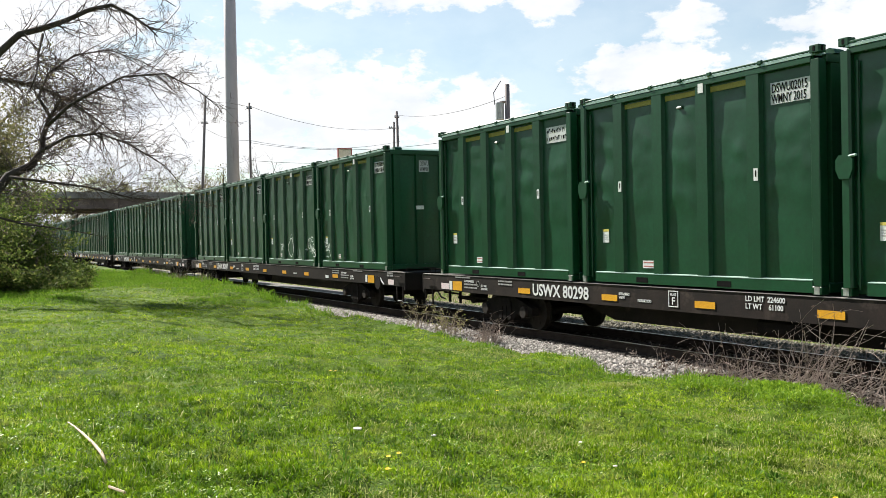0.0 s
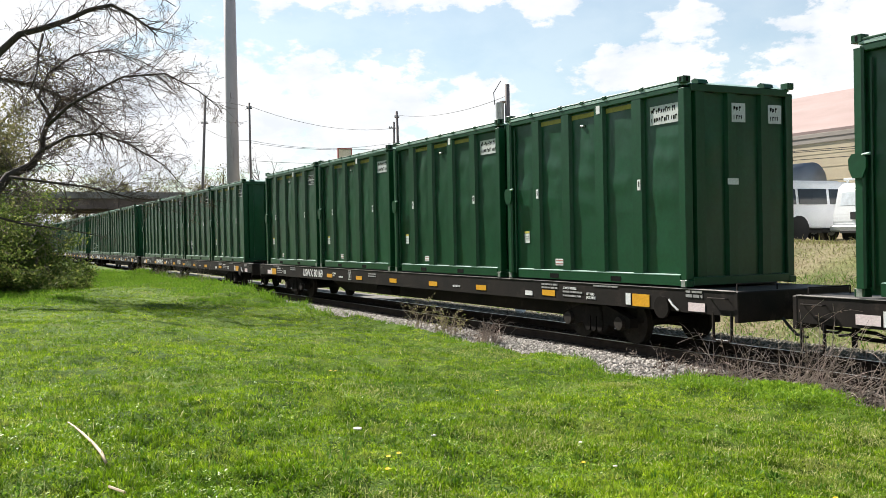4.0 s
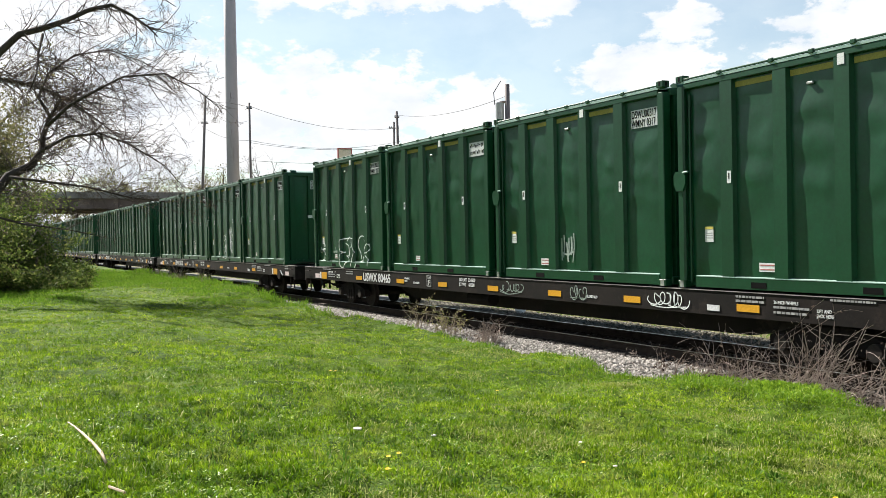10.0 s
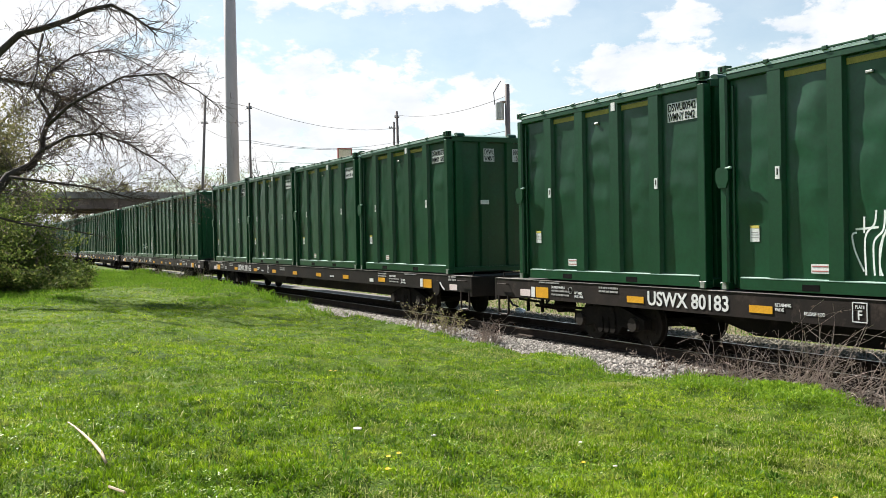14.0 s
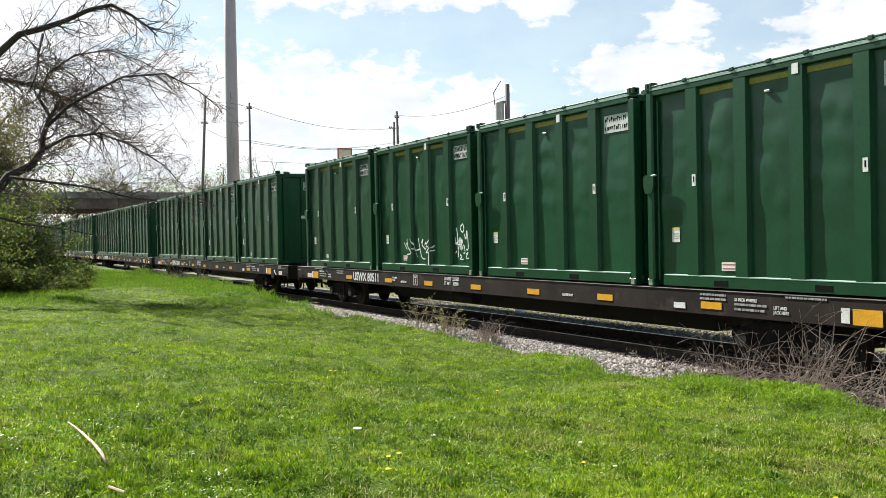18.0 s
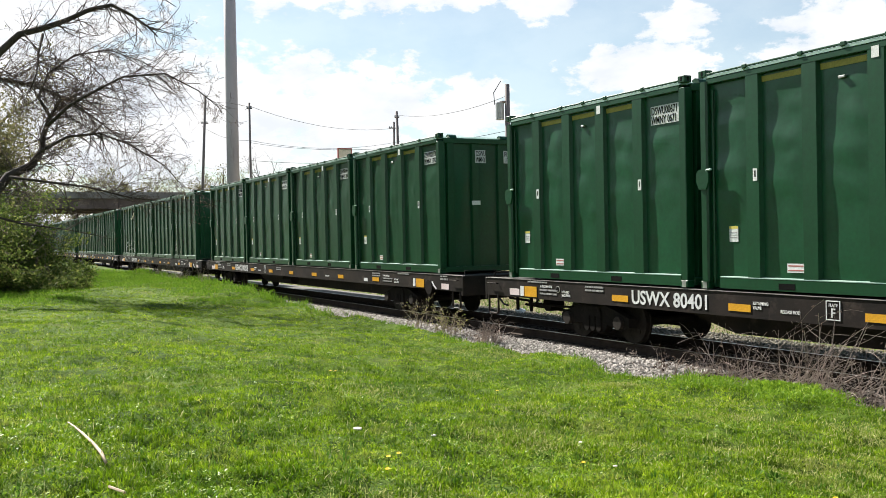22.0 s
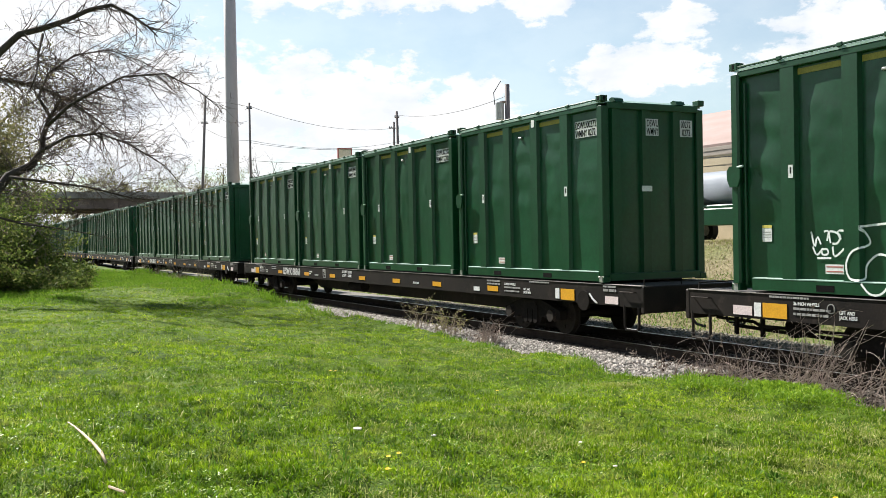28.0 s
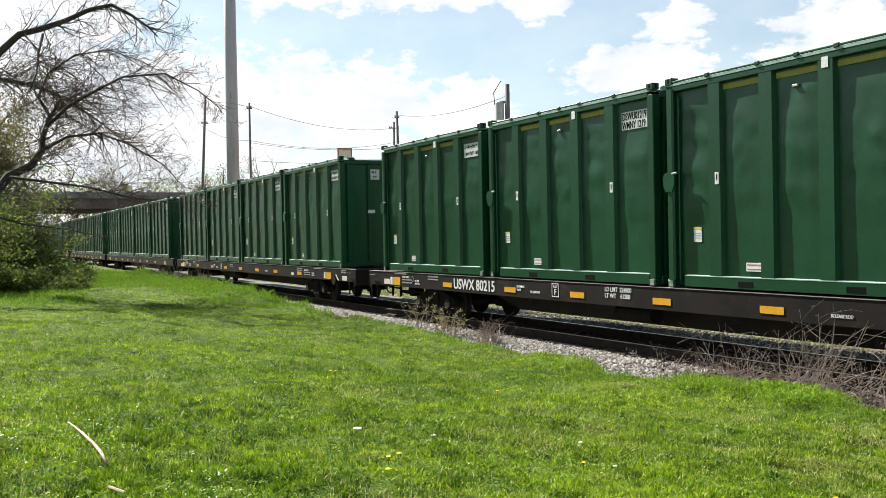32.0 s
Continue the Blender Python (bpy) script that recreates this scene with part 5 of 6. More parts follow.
for yy in (-0.81, 0.81):
    part("frame_bar", box(-0.12, 0.12, yy - 0.05, yy + 0.05, 10.7, 11.9), M_RED, sign)

# ---------------------------------------------------------------- shed beyond the tracks
FY, FX0, FX1 = 35.0, -57.0, -21.0
shed = thing("warehouse", "cream stucco warehouse with a dusty pink sloping roof", "building")
part("wall", box(FX0, FX1, FY, FY + 0.35, 1.0, 6.1), M_STUCCO, shed, "cream stucco wall")
part("wall", box(FX0, FX0 + 0.35, FY + 0.35, FY + 18, 1.0, 6.1, 0.02), M_STUCCO, shed)
part("wall", box(FX0, FX1, FY + 18, FY + 18.35, 1.0, 6.1, 0.02), M_STUCCO, shed)
part("wall", box(FX1 - 0.35, FX1, FY + 0.35, FY + 18, 1.0, 6.1, 0.02), M_STUCCO, shed)
part("roof", extrude_profile([(FY - 0.04, 6.68), (FY + 9.2, 9.9), (FY + 18.4, 6.68), (FY + 18.4, 6.55), (FY + 9.2, 9.75), (FY - 0.04, 6.55)], FX0 - 0.4, FX1 + 0.4), M_ROOF, shed, "dusty pink metal roof")
for k, (z0, z1, o) in enumerate(((6.34, 6.54, 0.06), (6.10, 6.335, 0.04))):
    part("fascia", box(FX0 - 0.3, FX1 + 0.3, FY - o, FY + 0.3, z0, z1, 0.01), M_FASCIA, shed, "grey-brown fascia board")
for k in range(5):
    part("cladding_band", box(FX0, FX1, FY - 0.012, FY - 0.004, 3.2 + 0.6 * k, 3.23 + 0.6 * k), M_STUCCO, shed)
part("roof_vent", box(-31.6, -30.8, FY + 3.0, FY + 3.6, 7.7, 7.86, 0.03), M_VAN, shed, "white skylight")
part("roof_vent", box(-38.6, -37.8, FY + 3.0, FY + 3.6, 7.7, 7.86, 0.03), M_VAN, shed, "white skylight")
notice = part("notice_board", box(-29.75, -28.85, FY - 0.10, FY - 0.05, 4.6, 5.2), M_PINK, shed, "white notice board")
part("print", bars([(-29.66, -29.48, 0.26, 0.44), (-29.25, -28.95, 0.38, 0.44), (-29.25, -28.95, 0.22, 0.28), (-29.66, -29.3, 0.05, 0.09), (-29.2, -28.95, 0.05, 0.09)]), M_FASCIA, notice, at=(0, FY - 0.11, 4.65))

# ---------------------------------------------------------------- parked vehicles


def van(name, label, at, cargo):
    v = thing(name, label, "van", at=at)
    prof = [(-2.65, 0.45), (-2.70, 0.75), (-2.68, 1.0), (-2.55, 1.85), (-2.42, 2.02), (-2.2, 2.08), (0.9, 2.08), (1.25, 1.98), (1.85, 1.25), (2.55, 1.08), (2.75, 0.95), (2.80, 0.55), (2.72, 0.42)]
    bmv = bmesh.new()
    extrude_profile(prof, -0.98, 0.98, "y", bmv)
    for q in bmv.verts:
        q.co.y *= 1.0 - 0.13 * max(0.0, (q.co.z - 1.1))
    bmesh.ops.bevel(bmv, geom=[e for e in bmv.edges], offset=0.045, segments=2, affect="EDGES", clamp_overlap=True)
    body = part("body", bmv, M_VAN, v, "white painted body", smooth=False)
    part("bumper", box(-2.88, -2.62, -0.95, 0.95, 0.46, 0.66, 0.04), M_GALV if cargo else M_VAN, v)
    part("underbody", box(-2.4, 2.5, -0.8, 0.8, 0.28, 0.46), M_RUBBER, v)
    for x in (-1.75, 1.75):
        for y in (-0.86, 0.86):
            w = part("wheel", disc(0.37, -0.12, 0.12, 20), M_RUBBER, v, at=(x, y, 0.37))
            part("hub", disc(0.21, -0.14, 0.14, 14), M_GALV, w, "grey hub")
            part("wheel_arch", disc(0.47, y * 1.01 - 0.13 * (1 if y > 0 else -1), y * 1.163, 18, None, x, 0.42), M_RUBBER, v)
    if not cargo:
        for s in (-1, 1):
            for x0, x1 in ((-2.35, -1.85), (-1.70, -0.35), (-0.2, 0.95)):
                bmw = bmesh.new()
                quad = [bmw.verts.new((x, s * yy, z)) for x, yy, z in ((x0, 0.955, 1.28), (x1, 0.955, 1.28), (x1, 0.888, 1.82), (x0, 0.888, 1.82))]
                g = bmw.faces.new(quad)
                bmesh.ops.extrude_face_region(bmw, geom=[g])
                bmesh.ops.translate(bmw, verts=quad, vec=(0, s * 0.02, 0))
                part("window", bmw, M_GLASS, v, "dark side window")
    for y0, y1 in ((-0.70, -0.10), (0.10, 0.70)):
        bmw = bmesh.new()
        quad = [bmw.verts.new(c) for c in ((-2.620, y0, 1.32), (-2.620, y1, 1.32), (-2.555, y1 * 0.94, 1.75), (-2.555, y0 * 0.94, 1.75))]
        bmw.faces.new(quad)
        bmesh.ops.extrude_face_region(bmw, geom=bmw.faces[:])
        bmesh.ops.translate(bmw, verts=quad, vec=(-0.02, 0, 0))
        if not cargo:
            part("window", bmw, M_GLASS, v, "dark rear window")
        else:
            part("window", bmw, M_PANE, v, "white blanked rear window")
    part("door_seam", extrude_profile([(-2.704, 0.76), (-2.685, 1.0), (-2.555, 1.85), (-2.5, 1.85), (-2.6, 0.76)], -0.008, 0.008, "y"), M_RUBBER, v)
    for y in ((-0.90,) if cargo else (-0.90, 0.90)):
        z0, z1 = (1.40, 1.90) if cargo else (1.02, 1.36)
        lean = [(-2.69 + 0.153 * (z - 1.0), z) for z in (z0, z1)]
        part("tail_lamp", extrude_profile([lean[0], lean[1], (-2.45, z1), (-2.5, z0)], y * (0.93 if cargo else 1.0) - 0.05, y * (0.93 if cargo else 1.0) + 0.05, "y"), M_LAMP_RED, v, "red tail lamp")
    part("number_plate", box(-2.725, -2.66, *((-0.26, 0.24, 0.86, 1.10) if cargo else (-0.45, -0.12, 0.82, 1.0)), 0.005), M_RUBBER, v, "dark blank plate")
    if cargo:
        part("rear_step", box(-2.98, -2.86, -0.55, 0.45, 0.40, 0.50, 0.02), M_RUBBER, v, "black rear step")
        part("roof_rack", box(-2.3, -2.2, -0.85, 0.85, 2.16, 2.24, 0.02), M_VAN, v, "white roof rack bar")
        for y in (-0.7, 0.7):
            part("rack_foot", box(-2.28, -2.22, y - 0.03, y + 0.03, 2.02, 2.17), M_VAN, v)
    part("roof_rail", box(-2.1, 0.6, -0.62, -0.56, 2.08, 2.13), M_VAN, v)
    return v


van("passenger_van", "white passenger van with dark windows, parked tail to the railway", pose(-25.5, 27.95, 1.79, 0, 0, 90), False)
van("cargo_van", "white cargo van with closed rear doors, parked", pose(-22.2, 28.95, 1.64, 0, 0, 91), True)
tanker = thing("tank_truck", "green truck carrying a white horizontal tank", "truck", at=pose(-30.5, 30.6, 1.74, 0, 0, 180))
bm = extrude_profile([(0.78 * math.cos(k * math.pi / 12), 2.35 + 0.78 * math.sin(k * math.pi / 12)) for k in range(24)], -2.6, 3.6, "x")
part("tank", bm, M_TANK, tanker, "white cylindrical tank", smooth=True)
part("chassis", box(-2.7, 4.6, -0.55, 0.55, 0.75, 1.15, 0.03), M_GREEN_RIB, tanker)
part("saddle", box(-2.4, 3.2, -0.85, 0.85, 1.15, 1.62, 0.05), M_GREEN_RIB, tanker)
part("tool_box", box(-1.2, 2.9, 0.6, 1.15, 0.7, 1.45, 0.04), M_GREEN, tanker, "green side locker")
part("cab", box(3.8, 5.6, -1.15, 1.15, 0.8, 2.9, 0.12), M_GREEN, tanker, "green cab")
for x in (-1.9, -0.7, 4.5):
    for y in (-0.95, 0.95):
        w = part("wheel", disc(0.50, -0.16, 0.16, 20), M_RUBBER, tanker, at=(x, y, 0.50))
        part("hub", disc(0.25, -0.18, 0.18, 12), M_GALV, w)
part("tail_lamp", box(2.6, 2.75, 1.15, 1.18, 1.05, 1.2), M_LAMP_RED, tanker, "red tail lamp")
trailer = thing("box_trailer", "white box trailer parked beyond the tracks", "trailer", at=(-39.5, 30.2, 1.74))
part("box_body", box(-4.5, 3.0, -1.2, 1.2, 1.0, 3.7, 0.04), M_VAN, trailer)
part("chassis", box(-4.4, 2.9, -1.0, 1.0, 0.75, 1.0), M_CAR, trailer)
for x in (-3.4, -2.2):
    for y in (-0.95, 0.95):
        part("wheel", disc(0.48, -0.16, 0.16, 18), M_RUBBER, trailer, at=(x, y, 0.48))
part("landing_leg", box(1.8, 2.0, -0.9, -0.75, 0.0, 0.8), M_CAR, trailer)
guard = thing("guard_rail", "low grey steel guard rail before the parked vans", "rail", at=(0, 0, 0))
part("beam", box(-19.9, -6, 23.9, 23.98, 1.80, 1.90, 0.02), M_CONCRETE, guard)
for k in range(6):
    part("post", box(-19.8 + 2.6 * k, -19.68 + 2.6 * k, 23.98, 24.1, 1.2, 1.92), M_POLE, guard)

# ---------------------------------------------------------------- weeds by the track


def weed(at, count, height, spread, mat, seed, label, leafmat=None, leaves=0, name="dry_weed"):
    ob = thing(name, label, "weed", "weeds beside the track", at=at)
    rr = random.Random(seed)
    bmq, tips = bmesh.new(), []
    for _ in range(count):
        a = rr.uniform(0, 6.28)
        grow(bmq, (rr.gauss(0, 0.22) * spread, rr.gauss(0, 0.12), -0.08), (spread * rr.gauss(0.5, 0.55), 0.30 * math.sin(a), 0.9), height * rr.uniform(0.35, 1.0), rr.uniform(0.005, 0.015), 1, rr, 0.13, 0.17, (1, 4), 4, tips)
    tagged(part("stalk_tangle", bmq, mat, ob), kind="stuff")
    if leaves:
        part("leaves", leaf_cloud("leaves", [tuple(p) for p in tips], (0.03, 0.03, 0.03), leaves, 0.03, leafmat, seed), None, ob)
    return ob


for k, (x, y, cnt, hh, sp) in enumerate(((-9.7, 10.15, 44, 1.5, 0.8), (-8.7, 10.2, 34, 1.05, 1.0), (-10.3, 10.3, 26, 1.2, 1.1), (-11.4, 10.35, 30, 1.05, 1.3), (-12.3, 10.4, 26, 0.85, 1.3), (-7.9, 10.1, 30, 0.8, 1.0), (-18.9, 10.6, 30, 0.85, 1.0), (-19.5, 10.7, 18, 0.6, 1.2), (-7.1, 10.1, 26, 0.75, 1.0), (-10.9, 10.2, 18, 0.85, 1.2),
                                                (-13.2, 10.5, 14, 0.5, 1.2))):
    weed((x, y + (0.40 if x > -14 else 0.0), -0.20), int(cnt * 1.25), hh * 0.95, sp, M_DRY, 200 + k, "tangle of dry brown weed stalks beside the ballast", M_DRYLEAF, 90)
for k, (x, y) in enumerate(((-44.0, 8.9), (-47.5, 9.2), (-52.0, 9.3), (-57.0, 9.4), (-40.5, 9.2))):
    weed(on_ground(x, y), 24, 1.1, 1.4, M_DRY, 260 + k, "clump of dry brown weed stalks on the bank")
for k, (x, y) in enumerate(((-21.2, 10.7), (-22.9, 10.9), (-20.8, 10.8))):
    weed((x, y - 0.15, -0.1), 9, 0.75, 0.7, M_DRY, 230 + k, "yellow-green flowering weed beside the ballast", M_STRAW, 260, "flowering_weed")

# ---------------------------------------------------------------- grass


def blades(name, label, x, y, h, w, mat, seed, lean=0.6, z=None):
    r = np.random.default_rng(seed)
    k = len(x)
    z = ground_z(x, y) if z is None else z
    a = r.uniform(0, 2 * np.pi, k)
    u = np.stack([np.cos(a), np.sin(a), np.zeros(k)], -1) * w[:, None] / 2
    b = r.uniform(0, 2 * np.pi, k)
    s = np.abs(r.normal(0, lean, k))
    tip = np.stack([np.cos(b) * s, np.sin(b) * s, np.ones(k)], -1) * h[:, None] / np.sqrt(1 + s * s)[:, None]
    base = np.stack([x, y, z - 0.005], -1)
    mid = base + tip * 0.45 + np.array([0, 0, 1.0]) * (0.10 * h)[:, None]
    v = np.stack([base, mid + u, base + tip, mid - u], 1).reshape(-1, 3)
    f = np.arange(4 * k).reshape(-1, 4)
    return thing(name, label, "grass", kind="stuff", data=raw_mesh(name, v, f, mat))


rg = np.random.default_rng(21)


def lawn_points(count, d0, d1, a0=-91.5, a1=-35.0):
    d = d0 * (d1 / d0) ** rg.uniform(0, 1, count)
    a = np.radians(rg.uniform(a0, a1, count))
    x, y = d * np.sin(a), d * np.cos(a)
    ok = y < grass_edge(x) + 0.10 + rg.normal(0, 0.10, count)
    return x[ok], y[ok], d[ok]


x, y, d = lawn_points(620000, 4.6, 48)
clump = 0.9 * ripple(2.3 * x, 2.6 * y, 11) + 0.9 * ripple(6.1 * x, 6.6 * y, 12) + 0.5 * ripple(14.0 * x, 15.0 * y, 13)
blades("lawn_grass", "bright green lawn grass with clover and pale patches", x, y, (0.036 + 0.023 * clump + 0.020 * rg.random(len(x))).clip(0.010) * (1 + d * 0.004), 0.0062 * (1 + d * 0.075), M_BLADE, 31, 2.3)
# taller tufts along the ballast, on the bank and under the shrubs
tx, ty, th = [], [], []
for _ in range(170):
    cx = rg.uniform(-60, -6)
    cy = float(grass_edge(cx)) - 0.1 + rg.normal(0, 0.2)
    k = int(rg.integers(20, 60))
    tx += list(cx + rg.normal(0, 0.12, k)); ty += list(cy + rg.normal(0, 0.10, k)); th += list(rg.uniform(0.04, 0.13, k) * (1.0 if cx > -25 else 2.0) * rg.uniform(0.6, 1.5))
for _ in range(900):
    cx, cy = rg.uniform(-46, -29), rg.uniform(0.5, 9.5)
    if cy < 3.2 + 0.12 * (cx + 29) * -1 * 0.6 or cy > 6.8:
        k = int(rg.integers(30, 70))
        tx += list(cx + rg.normal(0, 0.25, k)); ty += list(cy + rg.normal(0, 0.25, k)); th += list(rg.uniform(0.05, 0.15, k))
for _ in range(800):
    cx = rg.uniform(-62, -38)
    cy = rg.uniform(2.6, 9.3)
    k = int(rg.integers(30, 60))
    tx += list(cx + rg.normal(0, 0.35, k)); ty += list(cy + rg.normal(0, 0.30, k)); th += list(rg.uniform(0.06, 0.17, k))
tx, ty, th = np.array(tx), np.array(ty), np.array(th)
blades("tall_grass", "taller uncut green grass along the bank", tx, ty, th, 0.008 * (1 + np.hypot(tx, ty) * 0.045), M_BANK, 32, 0.9)
# broad weed leaves in the lawn
x, y, d = lawn_points(26000, 4.6, 26)
keep = np.sin(3.9 * x + 1.7 * y) * np.sin(4.2 * y - 3.1 * x) + 0.5 * np.sin(9 * x + 4 * y) * np.sin(8 * y - 5 * x) > 0.62
x, y, d = x[keep], y[keep], d[keep]
blades("broadleaf_weeds", "clumps of darker broad-leaved weeds in the lawn", x, y, np.full(len(x), 0.05) + 0.05 * rg.random(len(x)), np.full(len(x), 0.016), M_TALL, 33, 1.3)
# clover: little flat leaves in drifts, thickest on the swell by the ballast
x, y, d = lawn_points(110000, 4.6, 22)
drift = np.sin(0.9 * x + 1.4 * y + 2) * np.sin(1.2 * x - 0.7 * y) + 0.5 * np.sin(3.1 * x + 2.3 * y) * np.sin(2.7 * x - 3.3 * y) + 0.35 * np.sin(7.7 * x - 5.1 * y)
keep = (drift + 0.3 * rg.normal(0, 1, len(x)) > 0.55) | (rg.random(len(x)) < 0.06)
x, y = x[keep], y[keep]
blades("clover", "drifts of small-leaved bright green clover in the lawn", x, y, rg.uniform(0.022, 0.042, len(x)), rg.uniform(0.010, 0.018, len(x)), M_CLOVER, 36, 3.0, ground_z(x, y) + rg.uniform(0.02, 0.055, len(x)))
cx, cy = [], []
for _ in range(70):
    a = rg.uniform(-10.4, -8.3)
    c = float(grass_edge(a)) - 0.12 - abs(rg.normal(0, 0.40))
    cx += list(a + rg.normal(0, 0.13, 130)); cy += list(c + rg.normal(0, 0.11, 130))
cx, cy = np.array(cx), np.array(cy)
blades("clover", "rank bright green clover along the ballast's edge", cx, cy, rg.uniform(0.03, 0.07, len(cx)), rg.uniform(0.012, 0.024, len(cx)), M_CLOVER, 37, 1.8, ground_z(cx, cy) + rg.uniform(0.0, 0.13, len(cx)))
# darker rosettes and pale thin patches in the lawn
rx, ry, px_, py_ = [], [], [], []
for _ in range(130):
    a, dd = math.radians(rg.uniform(-91, -36)), 5.0 * 4.0 ** rg.random()
    cx, cy = dd * math.sin(a), dd * math.cos(a)
    if cy > float(grass_edge(cx)) - 0.1:
        continue
    k = int(rg.integers(14, 40))
    s = rg.uniform(0.03, 0.11)
    rx += list(cx + rg.normal(0, s, k)); ry += list(cy + rg.normal(0, s, k))
for _ in range(46):
    a, dd = math.radians(-36 - 34 * rg.random() ** 1.6), 5.0 * 4.0 ** rg.random()
    cx, cy = dd * math.sin(a), dd * math.cos(a)
    if cy > float(grass_edge(cx)) - 0.3:
        continue
    k = int(rg.integers(250, 800))
    px_ += list(cx + rg.normal(0, rg.uniform(0.15, 0.5), k)); py_ += list(cy + rg.normal(0, rg.uniform(0.12, 0.3), k))
rx, ry, px_, py_ = np.array(rx), np.array(ry), np.array(px_), np.array(py_)
blades("broadleaf_weeds", "dark green weed rosettes scattered in the lawn", rx, ry, rg.uniform(0.03, 0.065, len(rx)), rg.uniform(0.015, 0.026, len(rx)), M_TALL, 38, 1.8, ground_z(rx, ry) + 0.015)
blades("dry_grass", "pale thin dry grass in worn lawn patches", px_, py_, rg.uniform(0.03, 0.07, len(px_)), np.full(len(px_), 0.009), M_STRAW_PALE, 39, 2.6, ground_z(px_, py_) + 0.01)
# lone pale blades: glints of light on the lawn, painted by their colour
x, y, d = lawn_points(9000, 4.6, 40)
blades("dry_grass", "single pale blades scattered over the lawn as painted glints", x, y, rg.uniform(0.03, 0.08, len(x)), 0.006 * (1 + 0.09 * d), M_STRAW_PALE, 40, 2.0, ground_z(x, y) + 0.015)
# dry growth on the far bank
x, y = rg.uniform(-75, -8, 70000), rg.uniform(17.6, 26.0, 70000)
blades("far_bank_grass", "straw-coloured rough grass on the far bank", x, y, rg.uniform(0.03, 0.15, 70000) * (1 + (rg.random(70000) > 0.97) * 1.5), np.full(70000, 0.025), M_STRAW, 34, 1.3)
x, y = rg.uniform(-75, -8, 44000), rg.uniform(15.3, 20.5, 44000)
blades("far_bank_grass", "green rough grass at the foot of the far bank", x, y, rg.uniform(0.05, 0.20, 44000), np.full(44000, 0.025), M_TALL, 35, 1.2)

# ---------------------------------------------------------------- small things in the lawn
bag = bmesh.new()
bmesh.ops.create_icosphere(bag, subdivisions=2, radius=0.13)
for v in bag.verts:
    v.co = Vector((v.co.x * 1.4, v.co.y, v.co.z * 0.7)) * (1 + 0.5 * noise.noise(v.co * 9.0))
thing("plastic_bag", "crumpled white plastic bag beside the far rail", "litter", at=(-25.1, 15.2, -0.10), data=mesh_of(bag, "bag", M_VAN))
stick = thing("fallen_branch", "curved pale barkless branch lying in the grass", "branch")
path = [(-9.15, 0.86), (-8.92, 0.89), (-8.55, 0.92), (-8.10, 0.95), (-7.75, 0.96), (-7.42, 0.95)]
lie = [on_ground(*q)[2] + 0.055 for q in (path[0], path[-1])]
part("stem", tube([(x, y, lie[0] + (lie[1] - lie[0]) * k / 5) for k, (x, y) in enumerate(path)], [0.005, 0.008, 0.011, 0.013, 0.014, 0.012], 7), M_STICK, stick, smooth=True)
twig = thing("fallen_branch", "short dry twig lying in the grass", "branch")
part("stem", tube([on_ground(-6.75, 0.88, 0.04), on_ground(-6.55, 0.95, 0.05)], 0.01, 5), M_STICK, twig)
bm = bmesh.new()
for k in range(14):
    a = 2 * math.pi * k / 14
    for rr_, zz in ((0.020, 0.0), (0.013, 0.007)):
        c, s = math.cos(a + zz * 40), math.sin(a + zz * 40)
        vs = [bm.verts.new(q) for q in ((0.004 * -s, 0.004 * c, zz), (rr_ * c - 0.004 * s, rr_ * s + 0.004 * c, zz + 0.006), (rr_ * c + 0.004 * s, rr_ * s - 0.004 * c, zz + 0.006), (0.004 * s, -0.004 * c, zz))]
        bm.faces.new(vs)
FLOWER = mesh_of(bm, "flower_head", M_PETAL)
STALK = mesh_of(tube([(0, 0, -0.08), (0.004, 0, 0.0)], 0.003, 5), "stalk", M_TALL)
for k, (x, y) in enumerate(((-6.85, 3.03), (-6.3, 2.70), (-10.4, 5.95), (-12.2, 4.5), (-12.35, 4.48), (-16.4, 4.4), (-4.5, 5.1), (-6.75, 2.9), (-6.2, 4.3))):
    f = thing("dandelion", "small yellow dandelion flower in the lawn", "flower", "dandelions", at=on_ground(x, y, 0.085))
    part("flower_head", FLOWER, None, f)
    part("stalk", STALK, None, f)
for k, (x, y, s) in enumerate(((-9.0, 2.98, 0.03), (-8.0, 3.15, 0.04), (-13.8, 1.92, 0.035), (-7.6, 3.7, 0.025), (-7.1, 4.9, 0.02), (-9.0, 6.4, 0.025), (-6.2, 4.6, 0.02))):
    bm = bmesh.new()
    bmesh.ops.create_icosphere(bm, subdivisions=1, radius=s)
    for v in bm.verts:
        v.co = Vector((v.co.x * 1.3, v.co.y, v.co.z * 0.4)) + Vector((random.gauss(0, 0.1), random.gauss(0, 0.1), 0)) * s
    thing("litter", "small pale scrap lying in the grass", "litter", at=on_ground(x, y, 0.03), data=mesh_of(bm, "scrap", M_PALE))

# ---------------------------------------------------------------- spray paint on the containers


DENTS = [dent_field(k) for k in range(len(SHELLS))]


def face_y(x, z, seed):
    """How far the near face of a container with that shell lies back at a place."""
    if z < 0.235:
        return -0.012
    d = min(abs(x - r) for r in RIBS)
    if x < 0.17 or x > L - 0.17 or d < 0.135:
        return -0.003
    tie = min(1.0, min(d, abs(x), abs(L - x)) / 0.30 - 0.25)
    tz = min(1.0, (z - 0.16) / 0.25, (HC - 0.10 - z) / 0.25)
    back = PANEL - 0.009 - DENTS[seed](x, z, max(0.0, tie) * max(0.0, tz))
    return back if d > 0.165 else -0.003 + (back + 0.003) * (d - 0.135) / 0.03


